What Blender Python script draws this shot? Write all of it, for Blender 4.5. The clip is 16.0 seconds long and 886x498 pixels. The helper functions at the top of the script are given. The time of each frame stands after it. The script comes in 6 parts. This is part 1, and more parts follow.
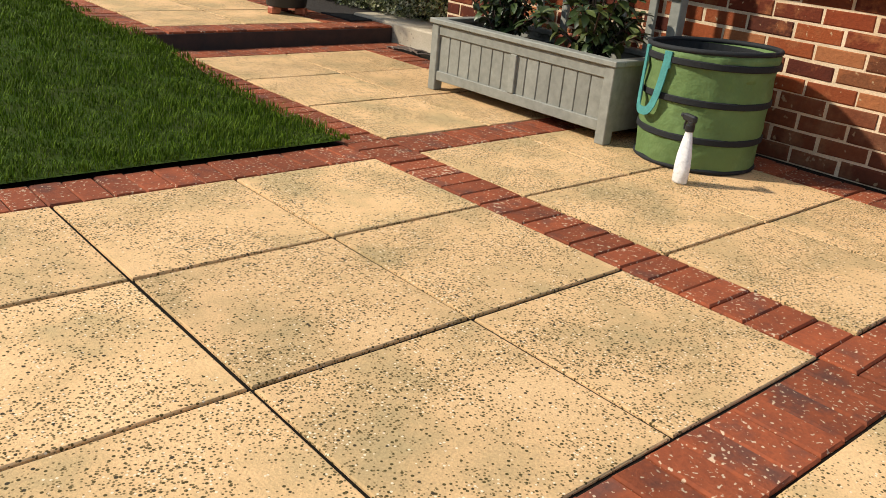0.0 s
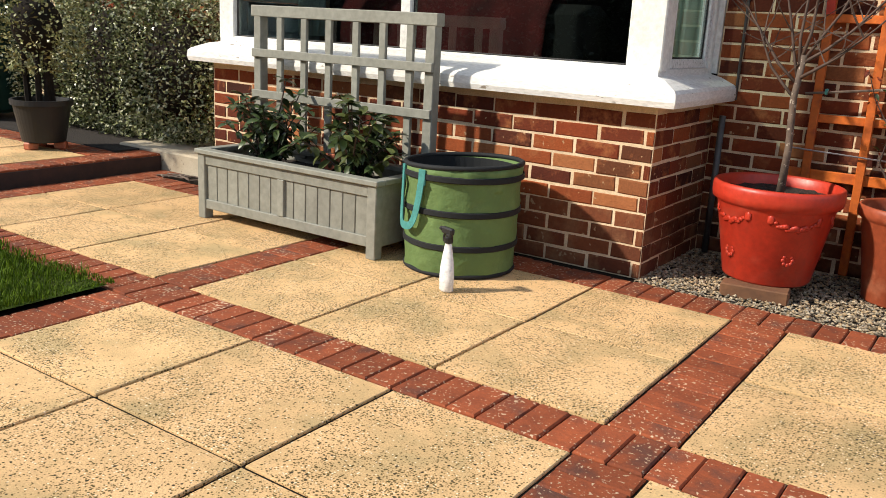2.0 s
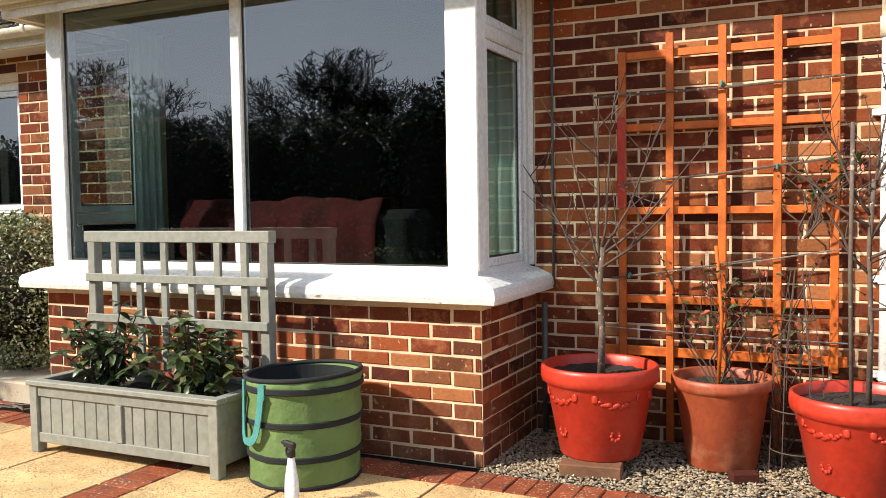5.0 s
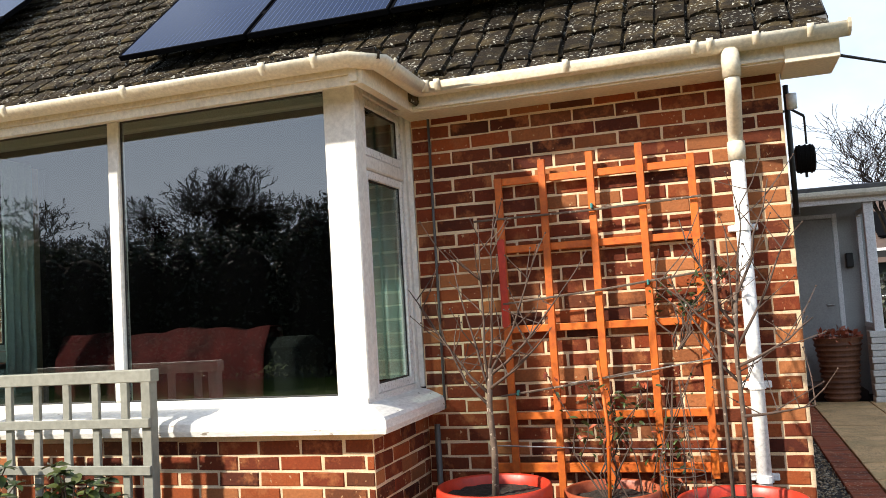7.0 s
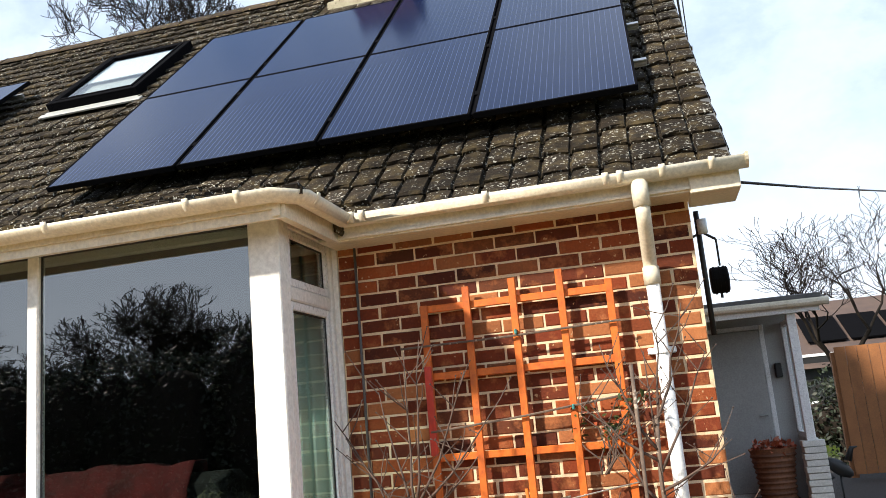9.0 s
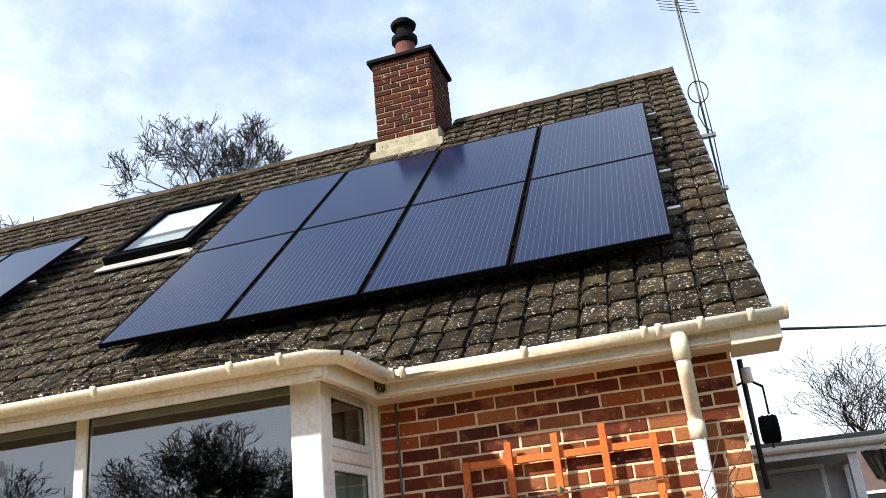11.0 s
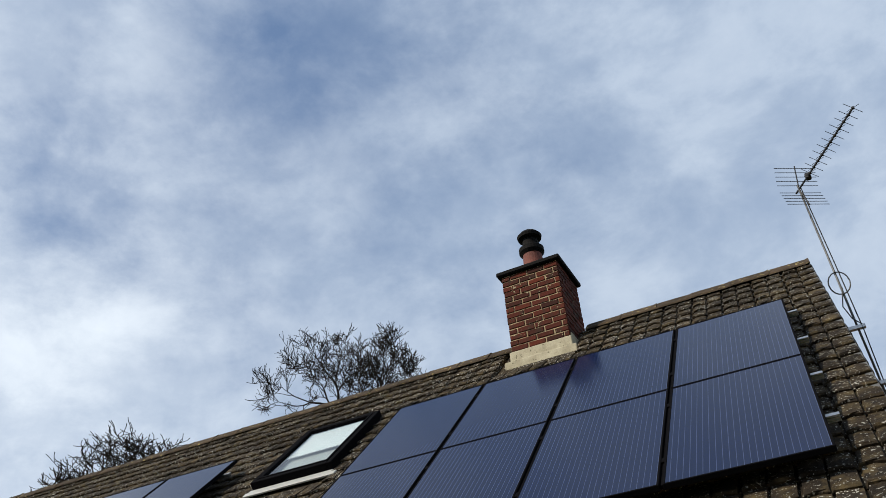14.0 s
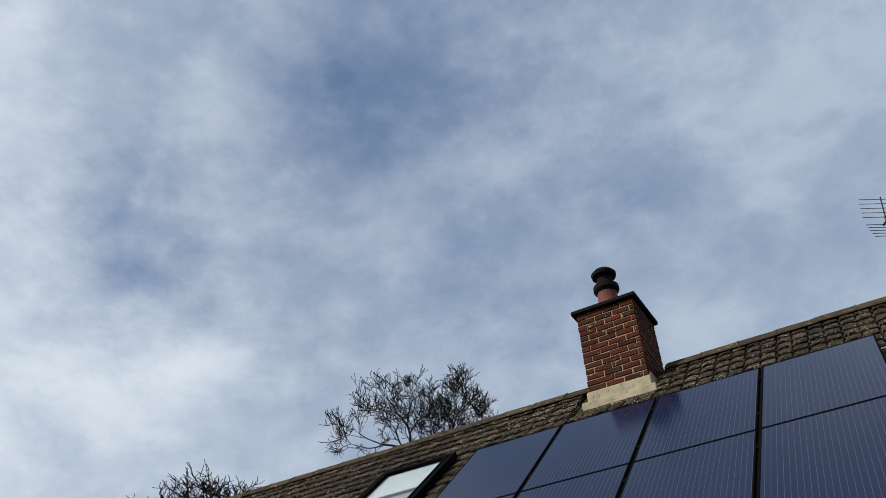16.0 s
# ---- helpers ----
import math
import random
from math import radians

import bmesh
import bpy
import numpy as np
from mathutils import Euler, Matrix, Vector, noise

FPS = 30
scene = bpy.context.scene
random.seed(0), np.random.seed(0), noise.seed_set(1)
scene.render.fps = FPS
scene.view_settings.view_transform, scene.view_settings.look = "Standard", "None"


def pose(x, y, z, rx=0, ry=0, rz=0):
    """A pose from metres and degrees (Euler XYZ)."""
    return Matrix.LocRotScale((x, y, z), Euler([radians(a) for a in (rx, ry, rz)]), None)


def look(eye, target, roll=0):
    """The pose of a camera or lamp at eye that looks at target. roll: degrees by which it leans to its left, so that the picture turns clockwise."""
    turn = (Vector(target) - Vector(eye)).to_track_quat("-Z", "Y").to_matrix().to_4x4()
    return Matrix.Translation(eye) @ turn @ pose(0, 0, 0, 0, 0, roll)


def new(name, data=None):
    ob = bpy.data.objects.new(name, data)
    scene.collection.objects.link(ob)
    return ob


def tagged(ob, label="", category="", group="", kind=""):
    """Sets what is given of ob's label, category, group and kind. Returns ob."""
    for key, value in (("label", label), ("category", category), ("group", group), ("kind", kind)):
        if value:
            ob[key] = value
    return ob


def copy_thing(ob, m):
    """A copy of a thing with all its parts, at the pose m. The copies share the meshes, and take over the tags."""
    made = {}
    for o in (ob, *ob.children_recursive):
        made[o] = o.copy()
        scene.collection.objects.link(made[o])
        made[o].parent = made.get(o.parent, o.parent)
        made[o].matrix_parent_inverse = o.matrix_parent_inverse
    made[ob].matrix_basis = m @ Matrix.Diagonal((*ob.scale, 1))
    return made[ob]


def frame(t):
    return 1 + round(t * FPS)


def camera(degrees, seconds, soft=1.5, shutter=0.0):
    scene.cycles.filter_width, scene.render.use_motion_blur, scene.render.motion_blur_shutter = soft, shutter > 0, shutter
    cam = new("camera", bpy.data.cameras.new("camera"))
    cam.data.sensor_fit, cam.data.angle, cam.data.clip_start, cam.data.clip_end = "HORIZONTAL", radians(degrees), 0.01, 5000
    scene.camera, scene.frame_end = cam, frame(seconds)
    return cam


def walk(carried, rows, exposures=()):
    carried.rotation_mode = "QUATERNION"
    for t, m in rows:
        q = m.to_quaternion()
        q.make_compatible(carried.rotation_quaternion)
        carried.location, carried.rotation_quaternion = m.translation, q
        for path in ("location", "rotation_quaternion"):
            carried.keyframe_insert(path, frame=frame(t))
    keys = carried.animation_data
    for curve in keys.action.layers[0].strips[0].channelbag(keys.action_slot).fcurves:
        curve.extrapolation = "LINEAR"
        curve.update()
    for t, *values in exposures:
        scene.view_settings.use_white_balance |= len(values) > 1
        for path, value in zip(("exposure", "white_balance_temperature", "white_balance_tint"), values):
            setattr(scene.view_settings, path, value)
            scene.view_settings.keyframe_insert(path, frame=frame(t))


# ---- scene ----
cam = camera(55.1, 16.0, soft=0.8)
EXPOSURES = [(0.0, 0.05), (1.0, 0.0), (2.0, 0.2), (3.5, 0.46), (7.0, 0.70), (10.5, 0.76), (11.0, 0.76), (12.0, 0.32), (13.0, 0.12), (14.0, 0.0), (15.0, -0.12), (16.0, -0.28)]
PATH = [
    (0, (0.714, -1.93, 0.935), (-0.645, -0.672, 0.18), 5.4),
    (0.5, (0.744, -1.908, 0.97), (-0.533, -0.544, 0.258), 3.8),
    (1, (0.773, -1.888, 1.003), (-0.405, -0.418, 0.333), 4.3),
    (1.5, (0.805, -1.891, 1.034), (-0.331, -0.355, 0.442), 3.7),
    (2, (0.831, -1.886, 1.066), (-0.253, -0.284, 0.555), 3.1),
    (2.5, (0.861, -1.891, 1.093), (-0.175, -0.238, 0.654), 2.7),
    (3, (0.889, -1.891, 1.113), (-0.116, -0.202, 0.741), 1.9),
    (3.5, (0.921, -1.897, 1.141), (-0.057, -0.179, 0.841), 1.6),
    (3.7, (0.93, -1.903, 1.156), (-0.035, -0.173, 0.884), 1.5),
    (5.8, (1.072, -1.934, 1.284), (0.284, -0.096, 1.264), -2.2),
    (6, (1.082, -1.937, 1.302), (0.32, -0.088, 1.298), -2.1),
    (6.5, (1.037, -1.957, 1.31), (0.379, -0.069, 1.379), -2.8),
    (7, (1.054, -1.965, 1.312), (0.445, -0.065, 1.454), -3.5),
    (7.5, (1.071, -1.984, 1.342), (0.5, -0.079, 1.556), -4.1),
    (8, (1.082, -1.986, 1.351), (0.563, -0.075, 1.63), -4.2),
    (8.2, (1.094, -1.98, 1.349), (0.595, -0.068, 1.655), -4.3),
    (10.3, (1.243, -2.038, 1.458), (0.808, -0.167, 2.015), -6.2),
    (10.5, (1.234, -2.046, 1.465), (0.782, -0.191, 2.061), -6.1),
    (11, (1.231, -2.064, 1.489), (0.725, -0.258, 2.184), -5.9),
    (11.5, (1.228, -2.082, 1.508), (0.674, -0.336, 2.31), -6.2),
    (12, (1.245, -2.127, 1.556), (0.653, -0.452, 2.473), -6.7),
    (12.5, (1.247, -2.184, 1.595), (0.629, -0.581, 2.62), -6.1),
    (13, (1.245, -2.209, 1.605), (0.61, -0.642, 2.674), -5.9),
    (13.5, (1.249, -2.208, 1.609), (0.599, -0.668, 2.707), -5.8),
    (14, (1.247, -2.217, 1.592), (0.578, -0.707, 2.72), -5.4),
    (14.5, (1.244, -2.257, 1.614), (0.552, -0.772, 2.761), -5.1),
    (15, (1.208, -2.249, 1.6), (0.493, -0.797, 2.774), -4.5),
    (15.5, (1.185, -2.228, 1.597), (0.44, -0.811, 2.795), -3.8),
    (16, (1.181, -2.233, 1.593), (0.405, -0.847, 2.808), -3.2),
]
walk(cam, [(t, look(eye, at, roll)) for t, eye, at, roll in PATH], EXPOSURES)

# ---------------------------------------------------------------- light
SUN_EL, SUN_AZ = 36.5, 43.0          # degrees up; degrees west of the house's front normal
sun_from = Vector((-math.sin(radians(SUN_AZ)) * math.cos(radians(SUN_EL)),
                   -math.cos(radians(SUN_AZ)) * math.cos(radians(SUN_EL)), math.sin(radians(SUN_EL))))
sun = new("sun", bpy.data.lights.new("sun", "SUN"))
sun.data.energy, sun.data.angle, sun.data.color = 5.0, radians(2.0), (1.0, 0.91, 0.77)
sun.matrix_basis = look(sun_from * 40, (0, 0, 0))

world = bpy.data.worlds.new("sky")
scene.world = world
world.use_nodes = True
wt = world.node_tree
wt.nodes.clear()


def wnode(kind, **values):
    n = wt.nodes.new(kind)
    for k, v in values.items():
        n.inputs[k].default_value = v
    return n


w_out = wnode("ShaderNodeOutputWorld")
w_bg = wnode("ShaderNodeBackground", Strength=0.93)
w_sky = wnode("ShaderNodeTexSky")
w_sky.sky_type, w_sky.sun_disc = "NISHITA", False
w_sky.sun_elevation, w_sky.sun_rotation = radians(SUN_EL), radians(180 + SUN_AZ)
w_dim = wnode("ShaderNodeVectorMath")
w_dim.operation = "SCALE"
w_dim.inputs["Scale"].default_value = 0.07
w_co = wnode("ShaderNodeTexCoord")


def wlink(a, b):
    wt.links.new(a, b)


def wmath(op, a, b, clamp=False):
    n = wt.nodes.new("ShaderNodeMath")
    n.operation, n.use_clamp = op, clamp
    for i, v in enumerate((a, b)):
        if isinstance(v, (int, float)):
            n.inputs[i].default_value = v
        else:
            wlink(v, n.inputs[i])
    return n.outputs[0]


def wrange(v, a, b, c=0.0, d=1.0):
    n = wt.nodes.new("ShaderNodeMapRange")
    n.interpolation_type = "SMOOTHSTEP"
    for k, q in (("From Min", a), ("From Max", b), ("To Min", c), ("To Max", d)):
        n.inputs[k].default_value = q
    wlink(v, n.inputs["Value"])
    return n.outputs[0]


def wnoise(vec, scale, detail, rough=0.55, distortion=0.0):
    n = wnode("ShaderNodeTexNoise", Scale=scale, Detail=detail, Roughness=rough, Distortion=distortion)
    wlink(vec, n.inputs["Vector"])
    return n


def wmix(fac, a, b):
    n = wt.nodes.new("ShaderNodeMixRGB")
    for sock, v in ((n.inputs["Fac"], fac), (n.inputs["Color1"], a), (n.inputs["Color2"], b)):
        if isinstance(v, tuple):
            sock.default_value = (*v, 1)
        else:
            wlink(v, sock)
    return n.outputs[0]


w_map = wnode("ShaderNodeMapping", Scale=(1.0, 1.0, 1.5), Location=(0.35, 0.1, 0.0))
wlink(w_co.outputs["Generated"], w_map.inputs["Vector"])
w_vec = w_map.outputs[0]
# the direction, frayed by a broad noise, so that the break in the cloud has ragged edges
w_fray = wt.nodes.new("ShaderNodeVectorMath")
w_fray.operation = "MULTIPLY_ADD"
wlink(wnoise(w_vec, 4.0, 8.0, 0.62).outputs["Color"], w_fray.inputs[0])
w_fray.inputs[1].default_value = (0.34, 0.34, 0.34)
wlink(w_co.outputs["Generated"], w_fray.inputs[2])


def towards(d):
    n = wt.nodes.new("ShaderNodeVectorMath")
    n.operation = "DOT_PRODUCT"
    wlink(w_fray.outputs[0], n.inputs[0])
    n.inputs[1].default_value = Vector(d).normalized()
    return n.outputs["Value"]


w_gap = wrange(towards((-0.46, 0.58, 0.67)), 1.04, 1.19)          # a thinner, bluer break high over the roof
w_bank = wrange(towards((-0.78, 0.40, 0.48)), 0.87, 1.02)         # a brighter bank of cloud beside it
w_broad = wnoise(w_vec, 1.7, 6.0, 0.5, 0.2).outputs["Fac"]
w_fine = wnoise(w_vec, 6.5, 7.0, 0.6, 0.15).outputs["Fac"]
w_body = wmath("ADD", wrange(w_broad, 0.22, 0.60, 0.45, 0.95), wrange(w_fine, 0.3, 0.7, -0.14, 0.14))
w_cover = wmath("SUBTRACT", w_body, wmath("MULTIPLY", w_gap, 0.62), True)
w_cloud = wmix(wmath("ADD", wrange(w_fine, 0.3, 0.75, 0.0, 0.35), wmath("MULTIPLY", w_bank, 0.7), True), (0.445, 0.555, 0.725), (0.93, 1.02, 1.12))
w_blue = wt.nodes.new("ShaderNodeMixRGB")
w_blue.blend_type = "ADD"
w_blue.inputs["Fac"].default_value = 1.0
wlink(w_sky.outputs[0], w_dim.inputs[0])
wlink(w_dim.outputs[0], w_blue.inputs["Color1"])
w_blue.inputs["Color2"].default_value = (0.10, 0.16, 0.28, 1)
w_sep = wt.nodes.new("ShaderNodeSeparateXYZ")
wlink(w_co.outputs["Generated"], w_sep.inputs[0])
w_low = wrange(w_sep.outputs[2], 0.36, 0.06)                      # paler towards the horizon
w_col = wmix(w_cover, w_blue.outputs[0], w_cloud)
wlink(wmix(w_low, w_col, (0.76, 0.85, 0.97)), w_bg.inputs["Color"])
wlink(w_bg.outputs[0], w_out.inputs["Surface"])


# ---------------------------------------------------------------- materials
def material(name, base, other=None, scale=8.0, rough=0.7, metal=0.0, bump=0.2, fine=60.0, spots=None, spot_scale=90.0,
             spot_at=0.62, spot_soft=0.05, spread=None, patch=None, patch_scale=2.0, patch_at=0.55, coat=0.0, vary=0.0, island=False, depth=0.004,
             stretch=(1, 1, 1), spec=0.5):
    """Two colours mixed by a broad noise, fine grain in bump and value, spots, larger patches, and a colour per piece."""
    m = bpy.data.materials.new(name)
    m.use_nodes = True
    t = m.node_tree
    bs = t.nodes["Principled BSDF"]
    link = t.links.new
    co = t.nodes.new("ShaderNodeTexCoord")
    info = t.nodes.new("ShaderNodeObjectInfo")
    rnd = info.outputs["Random"]
    if island:
        geo = t.nodes.new("ShaderNodeNewGeometry")
        rnd = geo.outputs["Random Per Island"]
    shift = t.nodes.new("ShaderNodeVectorMath")
    shift.operation = "MULTIPLY_ADD"
    comb = t.nodes.new("ShaderNodeCombineXYZ")
    for i in range(3):
        link(rnd, comb.inputs[i])
    link(comb.outputs[0], shift.inputs[0])
    shift.inputs[1].default_value = (37.0, 61.0, 23.0)
    if stretch != (1, 1, 1):
        mp = t.nodes.new("ShaderNodeMapping")
        mp.inputs["Scale"].default_value = stretch
        link(co.outputs["Object"], mp.inputs["Vector"])
        link(mp.outputs[0], shift.inputs[2])
    else:
        link(co.outputs["Object"], shift.inputs[2])
    vec = shift.outputs[0]

    def noise_tex(s, detail=4.0, r=0.6):
        n = t.nodes.new("ShaderNodeTexNoise")
        n.inputs["Scale"].default_value, n.inputs["Detail"].default_value, n.inputs["Roughness"].default_value = s, detail, r
        link(vec, n.inputs["Vector"])
        return n.outputs["Fac"]

    def ramp(fac, a, b):
        n = t.nodes.new("ShaderNodeMapRange")
        n.inputs["From Min"].default_value, n.inputs["From Max"].default_value = a, b
        link(fac, n.inputs["Value"])
        return n.outputs[0]

    def mix(fac, a, b, how="MIX"):
        n = t.nodes.new("ShaderNodeMixRGB")
        n.blend_type = how
        for sock, v in ((n.inputs["Fac"], fac), (n.inputs["Color1"], a), (n.inputs["Color2"], b)):
            if isinstance(v, (tuple, list)):
                sock.default_value = (*v, 1.0)
            elif isinstance(v, (int, float)):
                sock.default_value = v
            else:
                link(v, sock)
        return n.outputs[0]

    other = other or tuple(c * 0.8 for c in base)
    colour = mix(ramp(noise_tex(scale), 0.3, 0.7), base, other)
    if spread:
        r = t.nodes.new("ShaderNodeValToRGB")
        r.color_ramp.interpolation = "LINEAR"
        while len(r.color_ramp.elements) < len(spread):
            r.color_ramp.elements.new(0.5)
        for i, c in enumerate(spread):
            r.color_ramp.elements[i].position, r.color_ramp.elements[i].color = i / (len(spread) - 1), (*c, 1)
        link(rnd, r.inputs["Fac"])
        colour = mix(0.82, colour, r.outputs["Color"])
    if patch:
        colour = mix(ramp(noise_tex(patch_scale, 5.0), patch_at - 0.08, patch_at + 0.12), colour, patch)
    grain = noise_tex(fine, 3.0)
    colour = mix(0.35, colour, mix(ramp(grain, 0.3, 0.7), (0.55, 0.55, 0.55), (1.35, 1.35, 1.35)), "MULTIPLY")
    if spots:
        density = noise_tex(4.0, 3.0)
        add = t.nodes.new("ShaderNodeMath")
        add.operation = "MULTIPLY_ADD"
        link(density, add.inputs[0])
        add.inputs[1].default_value = 0.28
        link(noise_tex(spot_scale, 2.0, 0.5), add.inputs[2])
        colour = mix(ramp(add.outputs[0], spot_at + 0.14, spot_at + 0.14 + spot_soft), colour, spots)
    if vary:
        hsv = t.nodes.new("ShaderNodeHueSaturation")
        v = t.nodes.new("ShaderNodeMapRange")
        v.inputs["To Min"].default_value, v.inputs["To Max"].default_value = 1 - vary, 1 + vary
        link(rnd, v.inputs["Value"])
        link(v.outputs[0], hsv.inputs["Value"])
        link(colour, hsv.inputs["Color"])
        colour = hsv.outputs[0]
    link(colour, bs.inputs["Base Color"])
    rr = t.nodes.new("ShaderNodeMapRange")
    rr.inputs["To Min"].default_value, rr.inputs["To Max"].default_value = max(0.03, rough - 0.12), min(1.0, rough + 0.12)
    link(grain, rr.inputs["Value"])
    link(rr.outputs[0], bs.inputs["Roughness"])
    bs.inputs["Metallic"].default_value = metal
    bs.inputs["Coat Weight"].default_value = coat
    bs.inputs["Specular IOR Level"].default_value = spec
    if bump:
        bp = t.nodes.new("ShaderNodeBump")
        bp.inputs["Strength"].default_value, bp.inputs["Distance"].default_value = bump, depth
        link(grain, bp.inputs["Height"])
        link(bp.outputs[0], bs.inputs["Normal"])
    return m


def slab_material():
    """Pale exposed-aggregate concrete: warm patches, algae, dark pits and chips of stone in clusters."""
    m = material("buff_slab", (0.73, 0.475, 0.24), (0.62, 0.385, 0.175), 3.0, 0.9, bump=0.5, fine=160, patch=(0.46, 0.33, 0.16), patch_scale=3.0,
                 patch_at=0.55, vary=0.10, spec=0.25)
    t = m.node_tree
    bs = t.nodes["Principled BSDF"]
    vec = [n for n in t.nodes if n.type == "VECT_MATH"][0].outputs[0]

    def math_(op, a, b):
        n = t.nodes.new("ShaderNodeMath")
        n.operation = op
        for i, v in enumerate((a, b)):
            if isinstance(v, (int, float)):
                n.inputs[i].default_value = v
            else:
                t.links.new(v, n.inputs[i])
        return n.outputs[0]

    def span(v, a, b):
        n = t.nodes.new("ShaderNodeMapRange")
        n.inputs["From Min"].default_value, n.inputs["From Max"].default_value = a, b
        t.links.new(v, n.inputs["Value"])
        return n.outputs[0]

    dens = t.nodes.new("ShaderNodeTexNoise")
    dens.inputs["Scale"].default_value, dens.inputs["Detail"].default_value = 3.6, 4.0
    t.links.new(vec, dens.inputs["Vector"])
    colour = bs.inputs["Base Color"].links[0].from_socket
    for scale, share, size, tone in ((98.0, 0.46, 0.40, (0.075, 0.054, 0.016)), (150.0, 0.60, 0.44, (0.17, 0.115, 0.045)), (130.0, 0.14, 0.40, (0.80, 0.64, 0.44)), (62.0, 0.10, 0.30, (0.045, 0.034, 0.018))):
        vo = t.nodes.new("ShaderNodeTexVoronoi")
        vo.inputs["Scale"].default_value = scale
        t.links.new(vec, vo.inputs["Vector"])
        sep = t.nodes.new("ShaderNodeSeparateXYZ")
        t.links.new(vo.outputs["Color"], sep.inputs[0])
        keep = math_("LESS_THAN", sep.outputs[0], math_("MULTIPLY", span(dens.outputs["Fac"], 0.30, 0.68), share * 1.6))
        near = span(vo.outputs["Distance"], size, size * 0.72)
        mx = t.nodes.new("ShaderNodeMixRGB")
        mx.inputs["Color2"].default_value = (*tone, 1)
        t.links.new(math_("MULTIPLY", keep, near), mx.inputs["Fac"])
        t.links.new(colour, mx.inputs["Color1"])
        colour = mx.outputs[0]
    t.links.new(colour, bs.inputs["Base Color"])
    return m


M_SLAB = slab_material()
M_PAVER = material("red_paver", (0.29, 0.072, 0.027), (0.20, 0.050, 0.021), 14, 0.85, bump=0.6, fine=90, spots=(0.50, 0.36, 0.24), spot_scale=85,
                   spot_at=0.625, spec=0.25, patch=(0.12, 0.05, 0.035), patch_scale=7, patch_at=0.6, vary=0.22)
M_SAND = material("joint_sand", (0.016, 0.012, 0.008), (0.008, 0.007, 0.005), 20, 0.98, bump=0.6, fine=200, spec=0.1)
M_BRICK = material("red_brick", (0.20, 0.046, 0.018), (0.060, 0.017, 0.010), 7, 0.88, bump=0.6, fine=80, depth=0.006, spec=0.2,
                   spread=[(0.034, 0.010, 0.008), (0.33, 0.080, 0.024), (0.048, 0.012, 0.009), (0.24, 0.048, 0.016), (0.030, 0.010, 0.008), (0.47, 0.18, 0.068),
                           (0.060, 0.015, 0.010), (0.19, 0.038, 0.015)],
                   spots=(0.42, 0.27, 0.15), spot_scale=38, spot_at=0.70, patch=(0.30, 0.105, 0.040), patch_scale=10, patch_at=0.60)
M_DAMPBRICK = material("damp_stained_brick", (0.17, 0.050, 0.022), (0.065, 0.022, 0.013), 5, 0.9, bump=0.7, fine=60, depth=0.006, spec=0.2,
                       spread=[(0.05, 0.018, 0.012), (0.20, 0.062, 0.026), (0.09, 0.026, 0.015)], spots=(0.34, 0.21, 0.12), spot_scale=26, spot_at=0.66,
                       patch=(0.24, 0.11, 0.055), patch_scale=6, patch_at=0.57)
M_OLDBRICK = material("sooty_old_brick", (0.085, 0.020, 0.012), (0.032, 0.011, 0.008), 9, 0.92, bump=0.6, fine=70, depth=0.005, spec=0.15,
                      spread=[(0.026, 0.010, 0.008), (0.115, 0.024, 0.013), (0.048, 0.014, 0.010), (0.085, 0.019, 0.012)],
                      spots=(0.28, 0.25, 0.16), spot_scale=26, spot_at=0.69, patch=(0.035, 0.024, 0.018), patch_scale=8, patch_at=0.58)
M_MORTAR = material("sandy_mortar", (0.76, 0.60, 0.41), (0.58, 0.42, 0.26), 6, 0.95, bump=0.6, fine=150)
M_OLDMORTAR = material("sooty_mortar", (0.44, 0.34, 0.21), (0.24, 0.18, 0.11), 7, 0.95, bump=0.6, fine=90, spec=0.1)
M_WHITE = material("white_paint", (0.80, 0.79, 0.76), (0.74, 0.73, 0.69), 5, 0.45, bump=0.08, fine=40, patch=(0.62, 0.60, 0.54), patch_scale=9, patch_at=0.68)
M_SILL = material("flaking_white_paint", (0.82, 0.81, 0.78), (0.74, 0.73, 0.70), 6, 0.6, bump=0.35, fine=50, spots=(0.30, 0.26, 0.21), spot_scale=28,
                  spot_at=0.69, stretch=(0.6, 0.6, 2.2))
M_UPVC = material("white_plastic", (0.80, 0.81, 0.81), (0.76, 0.77, 0.77), 4, 0.3, bump=0.03)
M_CREAM = material("cream_plastic", (0.72, 0.66, 0.53), (0.66, 0.595, 0.46), 5, 0.35, bump=0.05, patch=(0.50, 0.45, 0.34), patch_scale=5, patch_at=0.66)
M_SEAL = material("black_rubber", (0.02, 0.02, 0.02), None, 10, 0.6, bump=0.05)
M_TILE = material("weathered_roof_tile", (0.034, 0.025, 0.016), (0.012, 0.010, 0.008), 12, 0.95, bump=1.0, fine=55, depth=0.012, spec=0.12, spots=(0.34, 0.33, 0.29),
                  spot_scale=52, spot_at=0.63, spot_soft=0.03, patch=(0.075, 0.056, 0.028), patch_scale=9, patch_at=0.56, vary=0.35)
M_TILES = material("weathered_roof_tiles", (0.034, 0.025, 0.016), (0.012, 0.010, 0.008), 12, 0.95, bump=1.0, fine=55, depth=0.012, spec=0.12,
                   spots=(0.34, 0.33, 0.29), spot_scale=52, spot_at=0.63, spot_soft=0.03, patch=(0.075, 0.056, 0.028), patch_scale=9, patch_at=0.56,
                   vary=0.35, island=True)
